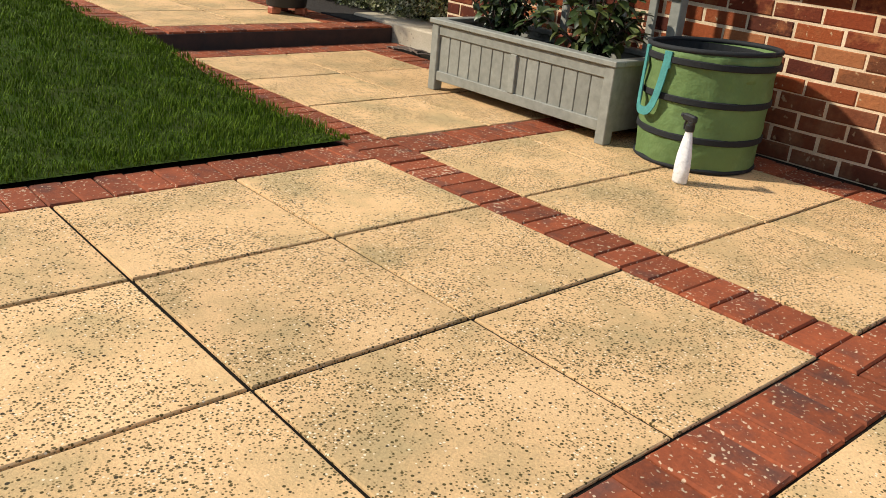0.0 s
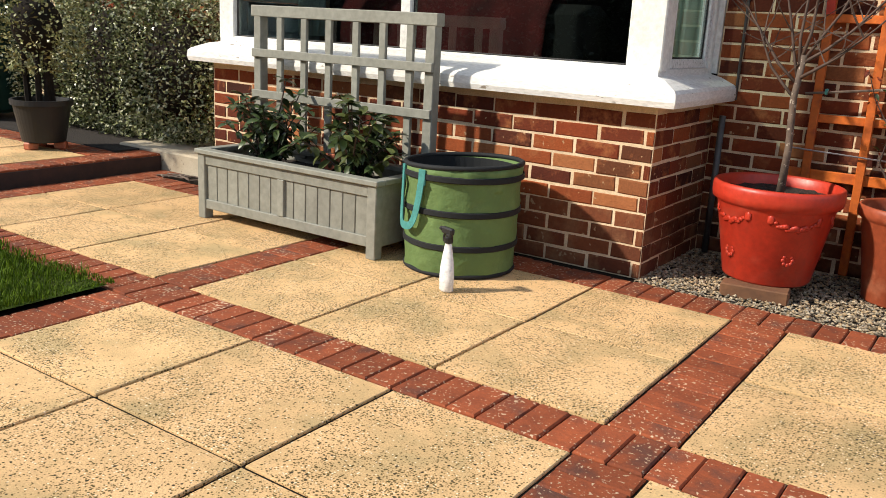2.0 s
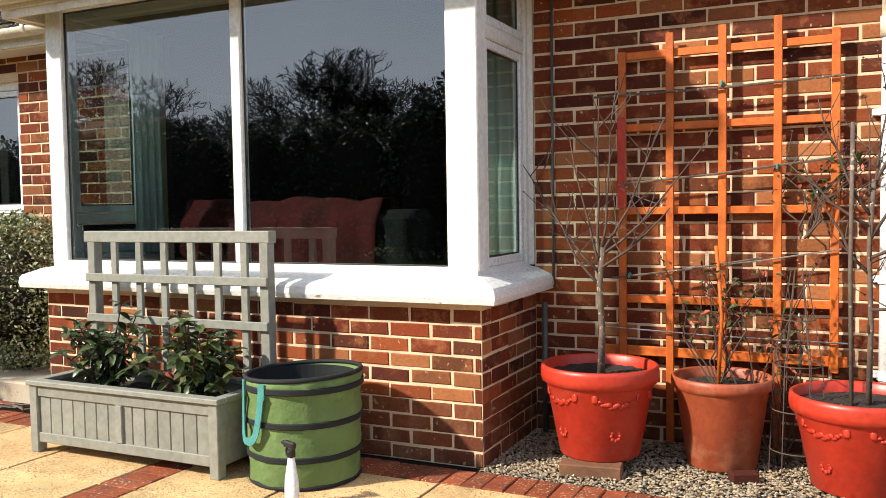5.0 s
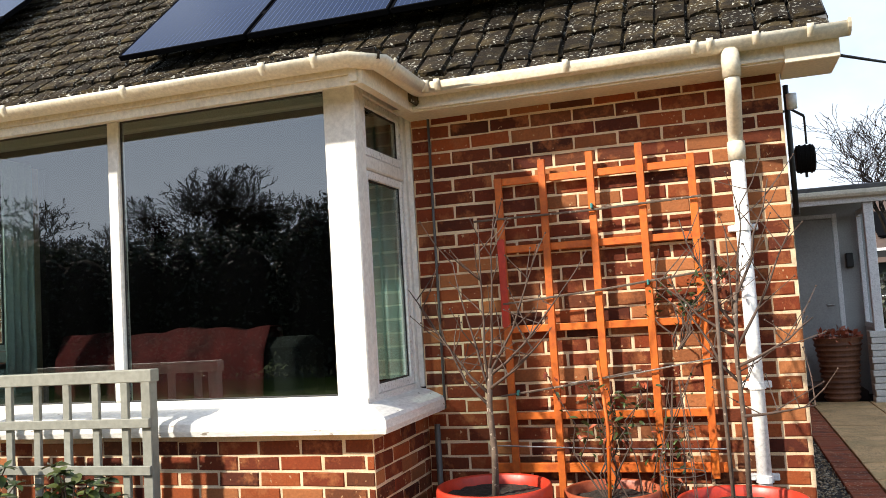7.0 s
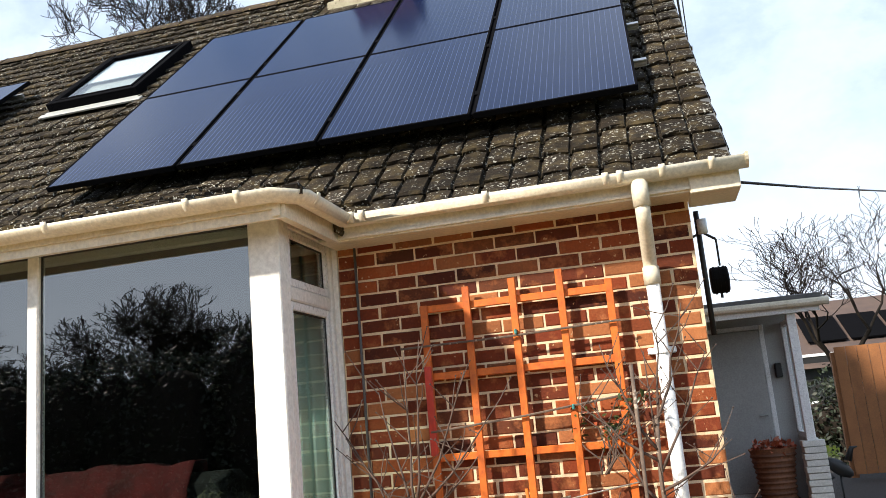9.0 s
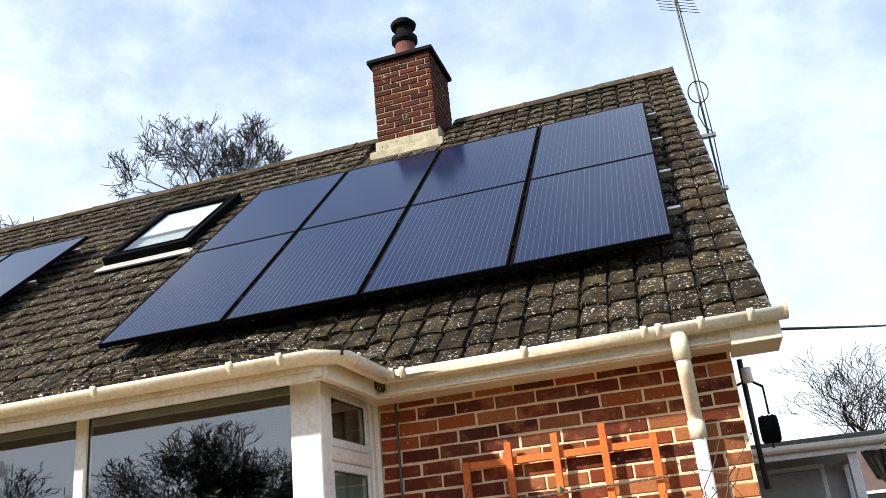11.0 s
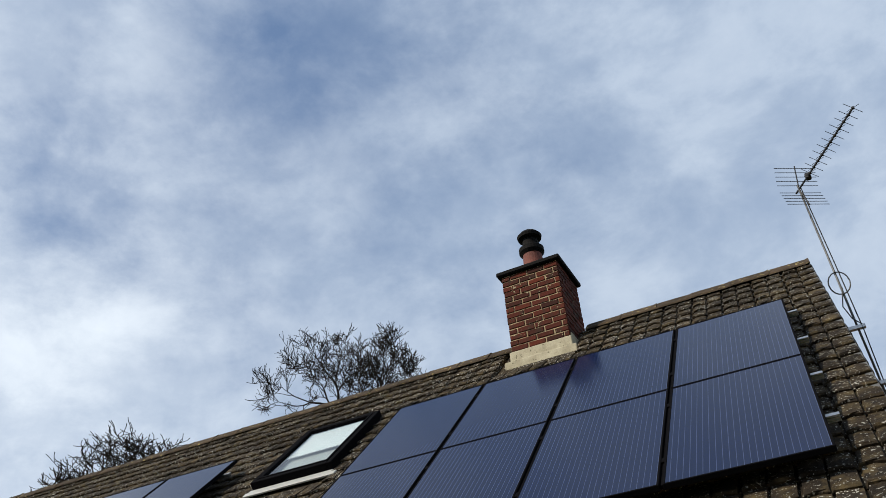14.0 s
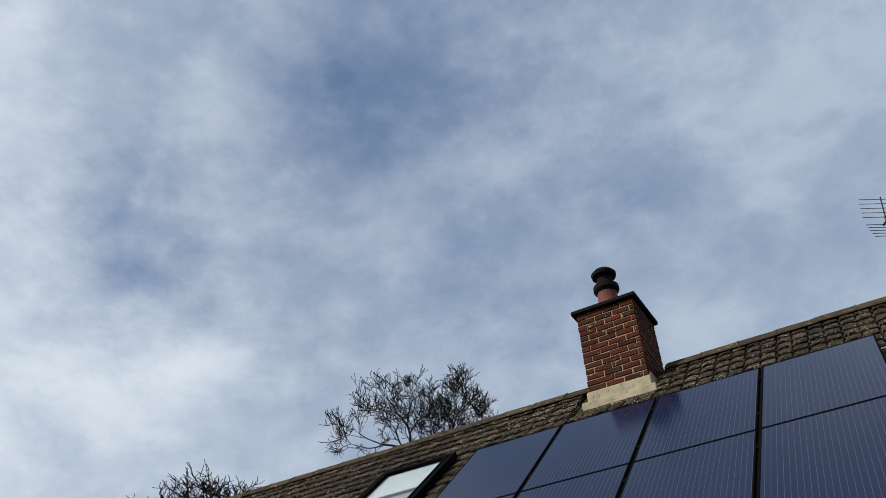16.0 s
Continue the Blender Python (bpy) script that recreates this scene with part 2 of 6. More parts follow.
M_RIDGE = material("mossy_ridge_tile", (0.07, 0.05, 0.032), (0.038, 0.03, 0.022), 7, 0.92, bump=0.8, fine=60, depth=0.008, spots=(0.24, 0.19, 0.08), spot_scale=24, spot_at=0.64, vary=0.3, spec=0.12)
M_LEAD = material("pale_mortar_flaunching", (0.44, 0.40, 0.29), (0.28, 0.25, 0.17), 8, 0.9, bump=0.6, spots=(0.12, 0.10, 0.06), spot_scale=30, spot_at=0.66)
M_SAGE = material("sage_painted_wood", (0.265, 0.265, 0.225), (0.22, 0.22, 0.185), 6, 0.65, bump=0.35, fine=30, stretch=(1, 1, 1), patch=(0.21, 0.21, 0.175),
                  patch_scale=8, patch_at=0.62, vary=0.08)
M_ORANGE = material("orange_stained_wood", (0.62, 0.145, 0.012), (0.50, 0.10, 0.010), 9, 0.55, bump=0.4, fine=45, patch=(0.36, 0.07, 0.01), patch_scale=12, patch_at=0.6, vary=0.12)
M_REDPOT = material("glossy_red_pot", (0.50, 0.038, 0.016), (0.42, 0.03, 0.014), 7, 0.42, bump=0.12, fine=40, patch=(0.46, 0.07, 0.04), patch_scale=6, patch_at=0.62)
M_TERRA = material("terracotta_pot", (0.36, 0.078, 0.030), (0.28, 0.058, 0.024), 7, 0.5, bump=0.2, fine=50, patch=(0.52, 0.20, 0.11), patch_scale=5, patch_at=0.6)
M_SOIL = material("dark_soil", (0.030, 0.021, 0.015), (0.014, 0.011, 0.009), 30, 0.95, bump=1.0, fine=60, depth=0.012, spots=(0.14, 0.11, 0.08), spot_scale=60, spot_at=0.68)
M_BARK = material("grey_bark", (0.16, 0.115, 0.085), (0.085, 0.06, 0.048), 18, 0.85, bump=0.7, fine=60, spots=(0.36, 0.30, 0.24), spot_scale=40, spot_at=0.64)
M_TWIG = material("brown_twig", (0.10, 0.062, 0.045), (0.06, 0.04, 0.032), 18, 0.8, bump=0.3)
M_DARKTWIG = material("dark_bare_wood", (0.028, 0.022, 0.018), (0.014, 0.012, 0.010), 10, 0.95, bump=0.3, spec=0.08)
M_CANVAS = material("green_canvas", (0.125, 0.205, 0.062), (0.09, 0.155, 0.045), 7, 0.75, bump=0.5, fine=14, depth=0.02, patch=(0.16, 0.25, 0.085), patch_scale=6, patch_at=0.6)
M_BAND = material("black_webbing", (0.006, 0.008, 0.010), None, 20, 0.8, bump=0.3, fine=150)
M_STRAP = material("teal_webbing", (0.06, 0.27, 0.25), (0.04, 0.20, 0.19), 20, 0.75, bump=0.3, fine=150)
M_BOTTLE = material("white_bottle_plastic", (0.80, 0.80, 0.80), (0.74, 0.75, 0.76), 8, 0.3, bump=0.02)
M_BLACK = material("black_plastic", (0.007, 0.007, 0.008), (0.012, 0.012, 0.012), 8, 0.55, bump=0.1)
M_CONC = material("pale_concrete", (0.52, 0.45, 0.34), (0.40, 0.335, 0.24), 4, 0.9, bump=0.5, fine=110, spots=(0.14, 0.11, 0.08), spot_scale=60, spot_at=0.68)
M_SEED = material("dark_riser_brick", (0.055, 0.028, 0.022), (0.03, 0.02, 0.018), 10, 0.9, bump=0.6)
M_LEAF = material("glossy_leaf", (0.050, 0.078, 0.024), (0.024, 0.042, 0.012), 12, 0.35, bump=0.15, fine=40, vary=0.4)
M_LEAFY = material("yellow_green_leaf", (0.10, 0.115, 0.028), (0.06, 0.08, 0.02), 12, 0.38, bump=0.15, fine=40, vary=0.35)
# palest tones of the spread give sun glints as well as pale leaf edges
M_HEDGE = material("hedge_leaf", (0.06, 0.08, 0.02), (0.02, 0.03, 0.008), 3, 0.32, bump=0.0, vary=0.6, island=True,
                   spread=[(0.03, 0.042, 0.014), (0.17, 0.20, 0.06), (0.05, 0.07, 0.022), (0.66, 0.66, 0.46), (0.11, 0.14, 0.045), (0.44, 0.46, 0.24)])
M_EVERGREEN = material("evergreen_leaf", (0.022, 0.032, 0.013), (0.012, 0.018, 0.009), 3, 0.6, bump=0.0, vary=0.5, island=True)
M_GRASS = material("grass_blade", (0.115, 0.175, 0.005), (0.036, 0.072, 0.003), 5.0, 0.7, bump=0.0, spec=0.12, vary=0.5, island=True)
M_TURF = material("turf", (0.036, 0.066, 0.008), (0.040, 0.050, 0.012), 6, 0.98, bump=0.8, fine=80, spec=0.05)
M_GRAVEL = material("pale_gravel", (0.36, 0.30, 0.21), (0.24, 0.19, 0.12), 20, 0.85, bump=0.2, vary=0.5, island=True,
                    spread=[(0.74, 0.68, 0.55), (0.11, 0.075, 0.04), (0.66, 0.54, 0.38), (0.06, 0.042, 0.028), (0.36, 0.25, 0.13), (0.15, 0.12, 0.09)])
M_WOODBLOCK = material("weathered_timber", (0.22, 0.10, 0.045), (0.13, 0.06, 0.03), 6, 0.85, bump=0.6, fine=40)
M_STEEL = material("galvanised_steel", (0.55, 0.56, 0.57), (0.42, 0.43, 0.44), 20, 0.4, metal=1.0, bump=0.1)
M_BLACKFRAME = material("black_anodised_frame", (0.005, 0.005, 0.006), None, 10, 0.9, bump=0.05, spec=0.02)
M_SOOT = material("sooty_black_metal", (0.008, 0.007, 0.007), (0.004, 0.004, 0.004), 9, 0.85, bump=0.3, spec=0.12)
M_POTRED = material("dark_red_chimney_pot", (0.16, 0.045, 0.03), (0.10, 0.03, 0.022), 8, 0.85, bump=0.4)
# near-black base colour carries the darkness of the unlit rooms
M_WALLIN = material("shade_dark_plaster", (0.03, 0.024, 0.02), (0.022, 0.018, 0.016), 3, 0.95, bump=0.05)
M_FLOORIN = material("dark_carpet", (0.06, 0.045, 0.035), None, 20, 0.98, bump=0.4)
M_THROW = material("dark_red_throw", (0.12, 0.004, 0.004), (0.05, 0.002, 0.002), 6, 0.95, bump=0.5, fine=60)
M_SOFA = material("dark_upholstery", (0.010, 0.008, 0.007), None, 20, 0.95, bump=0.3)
M_CURTAIN = material("pale_teal_curtain", (0.66, 0.80, 0.75), (0.58, 0.70, 0.66), 4, 0.9, bump=0.1)
M_GREYDOOR = material("grey_painted_door", (0.38, 0.39, 0.38), (0.33, 0.34, 0.33), 4, 0.5, bump=0.05)
M_WHITEBRICK = material("white_painted_brick", (0.70, 0.70, 0.67), (0.60, 0.60, 0.57), 8, 0.8, bump=0.4)
M_WICKER = material("brown_wicker", (0.20, 0.085, 0.04), (0.11, 0.045, 0.025), 20, 0.7, bump=0.6, vary=0.3)
M_FENCE = material("orange_brown_fence", (0.30, 0.12, 0.04), (0.22, 0.085, 0.03), 4, 0.8, bump=0.4, vary=0.2)
M_FARBRICK = material("far_brick", (0.32, 0.13, 0.075), (0.22, 0.085, 0.05), 2.5, 0.9, bump=0.3, fine=18)
M_FARTILE = material("far_roof", (0.10, 0.065, 0.05), (0.065, 0.045, 0.04), 3, 0.9, bump=0.5, fine=12)
M_DARKGREEN = material("dark_green_plastic", (0.012, 0.045, 0.032), (0.009, 0.034, 0.025), 4, 0.5, bump=0.1)
M_GREYPIPE = material("grey_cable", (0.10, 0.10, 0.10), None, 20, 0.5, bump=0.05)
M_LEADGREY = material("grey_lead", (0.075, 0.075, 0.075), (0.12, 0.12, 0.115), 8, 0.6, bump=0.2)


def glass_material(name, tint, ior, rough=0.0):
    m = bpy.data.materials.new(name)
    m.use_nodes = True
    t = m.node_tree
    t.nodes.clear()
    out = t.nodes.new("ShaderNodeOutputMaterial")
    mx = t.nodes.new("ShaderNodeMixShader")
    lw = t.nodes.new("ShaderNodeLayerWeight")
    pw = t.nodes.new("ShaderNodeMath")
    pw.operation = "POWER"
    pw.inputs[1].default_value = 5.0
    fr = t.nodes.new("ShaderNodeMath")
    fr.operation = "MULTIPLY_ADD"
    base = ((ior - 1) / (ior + 1)) ** 2
    fr.inputs[1].default_value = 1 - base
    fr.inputs[2].default_value = base
    lw.inputs["Blend"].default_value = 0.5
    t.links.new(lw.outputs["Facing"], pw.inputs[0])
    t.links.new(pw.outputs[0], fr.inputs[0])
    tr = t.nodes.new("ShaderNodeBsdfTransparent")
    tr.inputs["Color"].default_value = (*tint, 1)
    gl = t.nodes.new("ShaderNodeBsdfGlossy")
    gl.inputs["Roughness"].default_value = rough
    t.links.new(fr.outputs[0], mx.inputs[0])
    t.links.new(tr.outputs[0], mx.inputs[1])
    t.links.new(gl.outputs[0], mx.inputs[2])
    t.links.new(mx.outputs[0], out.inputs["Surface"])
    return m


# tint dims the room behind; ior above real glass strengthens the mirrored sky
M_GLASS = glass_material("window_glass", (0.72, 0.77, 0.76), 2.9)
M_CLEAR = bpy.data.materials.new("clear_glass")
M_CLEAR.use_nodes = True
M_CLEAR.node_tree.nodes.clear()
c_out = M_CLEAR.node_tree.nodes.new("ShaderNodeOutputMaterial")
c_tr = M_CLEAR.node_tree.nodes.new("ShaderNodeBsdfTransparent")
c_tr.inputs["Color"].default_value = (0.80, 0.88, 0.87, 1)
M_CLEAR.node_tree.links.new(c_tr.outputs[0], c_out.inputs["Surface"])


def glaze(ob, facing):
    """The weather side of a pane reflects; its other faces only let light through."""
    ob.data.materials.append(M_CLEAR)
    for p in ob.data.polygons:
        p.material_index = 0 if p.normal.dot(Vector(facing)) > 0.9 else 1
    return ob


M_ROOFGLASS = glass_material("roof_window_glass", (0.92, 0.95, 0.96), 1.9)


def solar_material():
    """Dark blue cells under glass, with thin silver busbars up the slope and fine gaps between the cells."""
    m = bpy.data.materials.new("solar_cells")
    m.use_nodes = True
    t = m.node_tree
    bs = t.nodes["Principled BSDF"]
    co = t.nodes.new("ShaderNodeTexCoord")
    sep = t.nodes.new("ShaderNodeSeparateXYZ")
    t.links.new(co.outputs["Object"], sep.inputs[0])

    def lines(sock, period, width):
        a = t.nodes.new("ShaderNodeMath"); a.operation = "MODULO"
        t.links.new(sock, a.inputs[0]); a.inputs[1].default_value = period
        b = t.nodes.new("ShaderNodeMath"); b.operation = "LESS_THAN"
        t.links.new(a.outputs[0], b.inputs[0]); b.inputs[1].default_value = width
        return b.outputs[0]

    n = t.nodes.new("ShaderNodeTexNoise")
    n.inputs["Scale"].default_value, n.inputs["Detail"].default_value = 2.0, 5.0
    t.links.new(co.outputs["Object"], n.inputs["Vector"])
    c0 = t.nodes.new("ShaderNodeMixRGB")
    c0.inputs["Color1"].default_value, c0.inputs["Color2"].default_value = (0.002, 0.006, 0.028, 1), (0.004, 0.009, 0.038, 1)
    t.links.new(n.outputs["Fac"], c0.inputs["Fac"])
    c1 = t.nodes.new("ShaderNodeMixRGB")
    c1.inputs["Color2"].default_value = (0.045, 0.060, 0.12, 1)
    t.links.new(lines(sep.outputs[0], 0.0405, 0.003), c1.inputs["Fac"])
    t.links.new(c0.outputs[0], c1.inputs["Color1"])
    c2 = t.nodes.new("ShaderNodeMixRGB")
    c2.inputs["Color2"].default_value = (0.006, 0.008, 0.02, 1)
    t.links.new(lines(sep.outputs[1], 0.162, 0.003), c2.inputs["Fac"])
    t.links.new(c1.outputs[0], c2.inputs["Color1"])
    t.links.new(c2.outputs[0], bs.inputs["Base Color"])
    bs.inputs["Roughness"].default_value = 0.14
    bs.inputs["IOR"].default_value = 1.33
    return m


M_SOLAR = solar_material()


# ---------------------------------------------------------------- mesh helpers
def thing(name, m=None, label="", category="", group="", kind=""):
    ob = new(name)
    ob.empty_display_size = 0.1
    ob.matrix_basis = m or Matrix.Identity(4)
    return tagged(ob, label, category, group, kind)


def to_mesh(name, bm, material_, smooth=False):
    me = bpy.data.meshes.new(name)
    bm.normal_update()
    bm.to_mesh(me)
    bm.free()
    if material_:
        me.materials.append(material_)
    if smooth:
        for p in me.polygons:
            p.use_smooth = True
    return me


def part(name, bm, material_, parent=None, label="", smooth=False, m=None):
    ob = new(name, to_mesh(name, bm, material_, smooth) if isinstance(bm, bmesh.types.BMesh) else bm)
    if parent:
        ob.parent = parent
    if m:
        ob.matrix_basis = m
    return tagged(ob, label)


def solid(name, bm, material_, label, category="", kind="", smooth=False, group=""):
    return tagged(new(name, to_mesh(name, bm, material_, smooth)), label, category, group, kind)


def box(bm, x0, x1, y0, y1, z0, z1, bevel=0.0, m=None):
    b = min(bevel, (x1 - x0) / 3, (y1 - y0) / 3, (z1 - z0) / 3) if bevel else 0
    vs = [bm.verts.new((x, y, z)) for x in (x0, x1) for y in (y0, y1) for z in (z0, z1)]
    fs = [bm.faces.new([vs[i] for i in q]) for q in ((0, 1, 3, 2), (4, 6, 7, 5), (0, 4, 5, 1), (2, 3, 7, 6), (0, 2, 6, 4), (1, 5, 7, 3))]
    if b:
        edges = {e for f in fs for e in f.edges}
        r = bmesh.ops.bevel(bm, geom=list(edges), offset=b, segments=1, affect="EDGES")
        vs = list({v for f in r["faces"] for v in f.verts})
    if m:
        for v in vs:
            v.co = m @ v.co
    return bm


def boxm(*a, bevel=0.0, m=None):
    return box(bmesh.new(), *a, bevel=bevel, m=m)


def ring(bm, centre, ax, r, n):
    ax = Vector(ax).normalized()
    u = ax.orthogonal().normalized() if abs(ax.z) < 0.99 else Vector((1, 0, 0))
    v = ax.cross(u)
    return [bm.verts.new(Vector(centre) + r * (math.cos(2 * math.pi * i / n) * u + math.sin(2 * math.pi * i / n) * v)) for i in range(n)]


def tube(bm, pts, r, n=8, caps=True):
    """A round bar through the points; r is one radius or one a point."""
    pts = [Vector(p) for p in pts]
    rs = r if isinstance(r, (list, tuple)) else [r] * len(pts)
    u = None
    last = None
    first = None
    for i, p in enumerate(pts):
        d = (pts[min(i + 1, len(pts) - 1)] - pts[max(i - 1, 0)]).normalized()
        if u is None:
            u = d.orthogonal().normalized()
        u = (u - d * u.dot(d)).normalized()
        v = d.cross(u)
        ringv = [bm.verts.new(p + rs[i] * (math.cos(2 * math.pi * k / n) * u + math.sin(2 * math.pi * k / n) * v)) for k in range(n)]
        if last:
            for k in range(n):
                bm.faces.new((last[k], last[(k + 1) % n], ringv[(k + 1) % n], ringv[k]))
        else:
            first = ringv
        last = ringv
    if caps:
        bm.faces.new(list(reversed(first)))
        bm.faces.new(last)
    return bm


def tubem(pts, r, n=8):
    return tube(bmesh.new(), pts, r, n)


def lathe(bm, profile, n=32, centre=(0, 0, 0), close=True):
    """Turns (radius, height) pairs round the z axis."""
    rows = []
    for r, z in profile:
        rows.append([bm.verts.new((centre[0] + r * math.cos(2 * math.pi * k / n), centre[1] + r * math.sin(2 * math.pi * k / n), centre[2] + z)) for k in range(n)])
    for a, b in zip(rows, rows[1:]):
        for k in range(n):
            bm.faces.new((a[k], a[(k + 1) % n], b[(k + 1) % n], b[k]))
    if close:
        bm.faces.new(list(reversed(rows[0])))
        bm.faces.new(rows[-1])
    return bm


def lathem(profile, n=32, centre=(0, 0, 0), close=True):
    return lathe(bmesh.new(), profile, n, centre, close)


def sweep(bm, path, profile, closed=True):
    """Sweeps a profile of (outward, up) along a level line; outward is to the right of the way; corners are mitred."""
    pts = [Vector((p[0], p[1], 0)) for p in path]
    rows = []
    for i, p in enumerate(pts):
        d0 = (p - pts[i - 1]).normalized() if i else None
        d1 = (pts[i + 1] - p).normalized() if i + 1 < len(pts) else None
        d0, d1 = d0 or d1, d1 or d0
        n0, n1 = Vector((d0.y, -d0.x, 0)), Vector((d1.y, -d1.x, 0))
        n = (n0 + n1).normalized()
        n = n / max(0.2, n.dot(n0))
        rows.append([bm.verts.new(p + n * a + Vector((0, 0, b))) for a, b in profile])
    k = len(profile)
    for a, b in zip(rows, rows[1:]):
        for j in range(k if closed else k - 1):
            bm.faces.new((a[j], b[j], b[(j + 1) % k], a[(j + 1) % k]))
    if closed:
        bm.faces.new(rows[0])
        bm.faces.new(list(reversed(rows[-1])))
    return bm


def raw(name, verts, faces, material_, smooth=False):
    me = bpy.data.meshes.new(name)
    me.from_pydata(verts, [], faces)
    me.materials.append(material_)
    if smooth:
        for p in me.polygons:
            p.use_smooth = True
    return me


def leaf_mesh(name, length, width, material_, fold=0.25, bend=0.3):
    """A pointed leaf along +x, folded on its midrib and bent down at the tip."""
    bm = bmesh.new()
    rows = []
    for i in range(5):
        s = i / 4
        w = width * 0.5 * math.sin(math.pi * min(0.98, s * 0.92 + 0.06)) ** 0.8
        z = -bend * length * s * s
        rows.append([bm.verts.new((s * length, a * w, z + abs(a) * w * fold)) for a in (-1, 0, 1)])
    for a, b in zip(rows, rows[1:]):
        for j in range(2):
            bm.faces.new((a[j], b[j], b[j + 1], a[j + 1]))
    return to_mesh(name, bm, material_, True)


def bare_tree(rng, height, radius, levels=5, spread=0.55, forks=(2, 3), first=0.32, sides=(7, 6, 5, 4, 3, 3, 3), droop=0.0, limb=0.0, thin=0.0):
    """Trunk and limbs apart from twigs: two lists of verts and faces."""
    big, small = ([], []), ([], [])

    def stick(p, d, length, r0, r1, level):
        out = big if level < 3 else small
        n = sides[min(level, len(sides) - 1)]
        segs = 4 if level < 2 else 3
        base = len(out[0])
        u = d.orthogonal().normalized()
        q = p.copy()
        places = []
        for i in range(segs + 1):
            s = i / segs
            r = max(thin, r0 + (r1 - r0) * s)
            u = (u - d * u.dot(d)).normalized()
            v = d.cross(u)
            for k in range(n):
                a = 2 * math.pi * k / n
                out[0].append(tuple(q + r * (math.cos(a) * u + math.sin(a) * v)))
            if i:
                for k in range(n):
                    a0, a1 = base + (i - 1) * n, base + i * n
                    out[1].append((a0 + k, a0 + (k + 1) % n, a1 + (k + 1) % n, a1 + k))
            places.append((q.copy(), d.copy(), r))
            jit = Vector((rng.uniform(-1, 1), rng.uniform(-1, 1), rng.uniform(-0.6, 1))) * (0.12 + 0.07 * level)
            d = (d + jit + Vector((0, 0, -droop * level * 0.1))).normalized()
            q = q + d * (length / segs)
        return places

    def grow(p, d, length, r, level):
        places = stick(p, d, length, r, r * 0.62, level)
        if level >= levels:
            return
        n = rng.randint(*forks) + (1 if level > 1 else 0)
        for i in range(n):
            at = places[-1] if i < 2 else places[rng.randint(1, len(places) - 2)]
            ang = rng.uniform(0, 2 * math.pi)
            dd = at[1]
            u = dd.orthogonal().normalized()
            v = dd.cross(u)
            tilt = spread * rng.uniform(0.6, 1.35)
            nd = (dd * math.cos(tilt) + (u * math.cos(ang) + v * math.sin(ang)) * math.sin(tilt) + Vector((0, 0, 0.12))).normalized()
            grow(at[0], nd, (limb * height if limb and level == 0 else length) * rng.uniform(0.62, 0.86), at[2] * 0.78, level + 1)

    grow(Vector((0, 0, 0)), Vector((rng.uniform(-0.05, 0.05), rng.uniform(-0.05, 0.05), 1)).normalized(), height * first, radius, 0)
    return big, small


# ---------------------------------------------------------------- plan, in metres
SLAB, STRIP = 0.6, 0.21              # paving slab; width of a course of pavers
Y_WALL, X_END = 2.45, 1.42           # face of the long front wall, and its corner
BX0, BX1, BY = -3.36, -0.508, 1.69   # the bay
TERRACE_X, TERRACE_Z = -4.06, 0.10
RIDGE_Y, X_VERGE, X_FAR = 6.80, 1.67, -13.0
SLOPE = 0.895


def roof_main(y):
    return 2.933 + SLOPE * (y - 2.865)


def smooth(a, b, x):
    s = max(0.0, min(1.0, (x - a) / (b - a)))
    return s * s * (3 - 2 * s)


def roof_z(x, y):
    w = smooth(-0.36, -1.5, x) * smooth(-3.55, -2.6, x) if -3.55 < x < -0.36 else 0.0
    if -3.5 < x < -0.36:
        return max(roof_main(y), 2.475 + 0.36 * w * (y - 1.48))
    return roof_main(y)


def eave_y(x):
    return 1.56 if -3.5 < x < -0.36 else 2.245


# ---------------------------------------------------------------- ground
def ground():
    bm = bmesh.new()
    # one sheet to the horizon, with the patio's bed set a little lower
    box(bm, -400, 400, -400, 400, -0.6, -0.075)
    solid("ground", bm, M_TURF, "rough grassy ground reaching to the horizon", "ground", "structure")


ground()

lawn_rng = random.Random(5)


def lawn_z(x, y):
    return 0.015 + 0.085 * smooth(-2.6, -4.4, x) + 0.012 * math.sin(x * 3.1) * math.cos(y * 2.3)


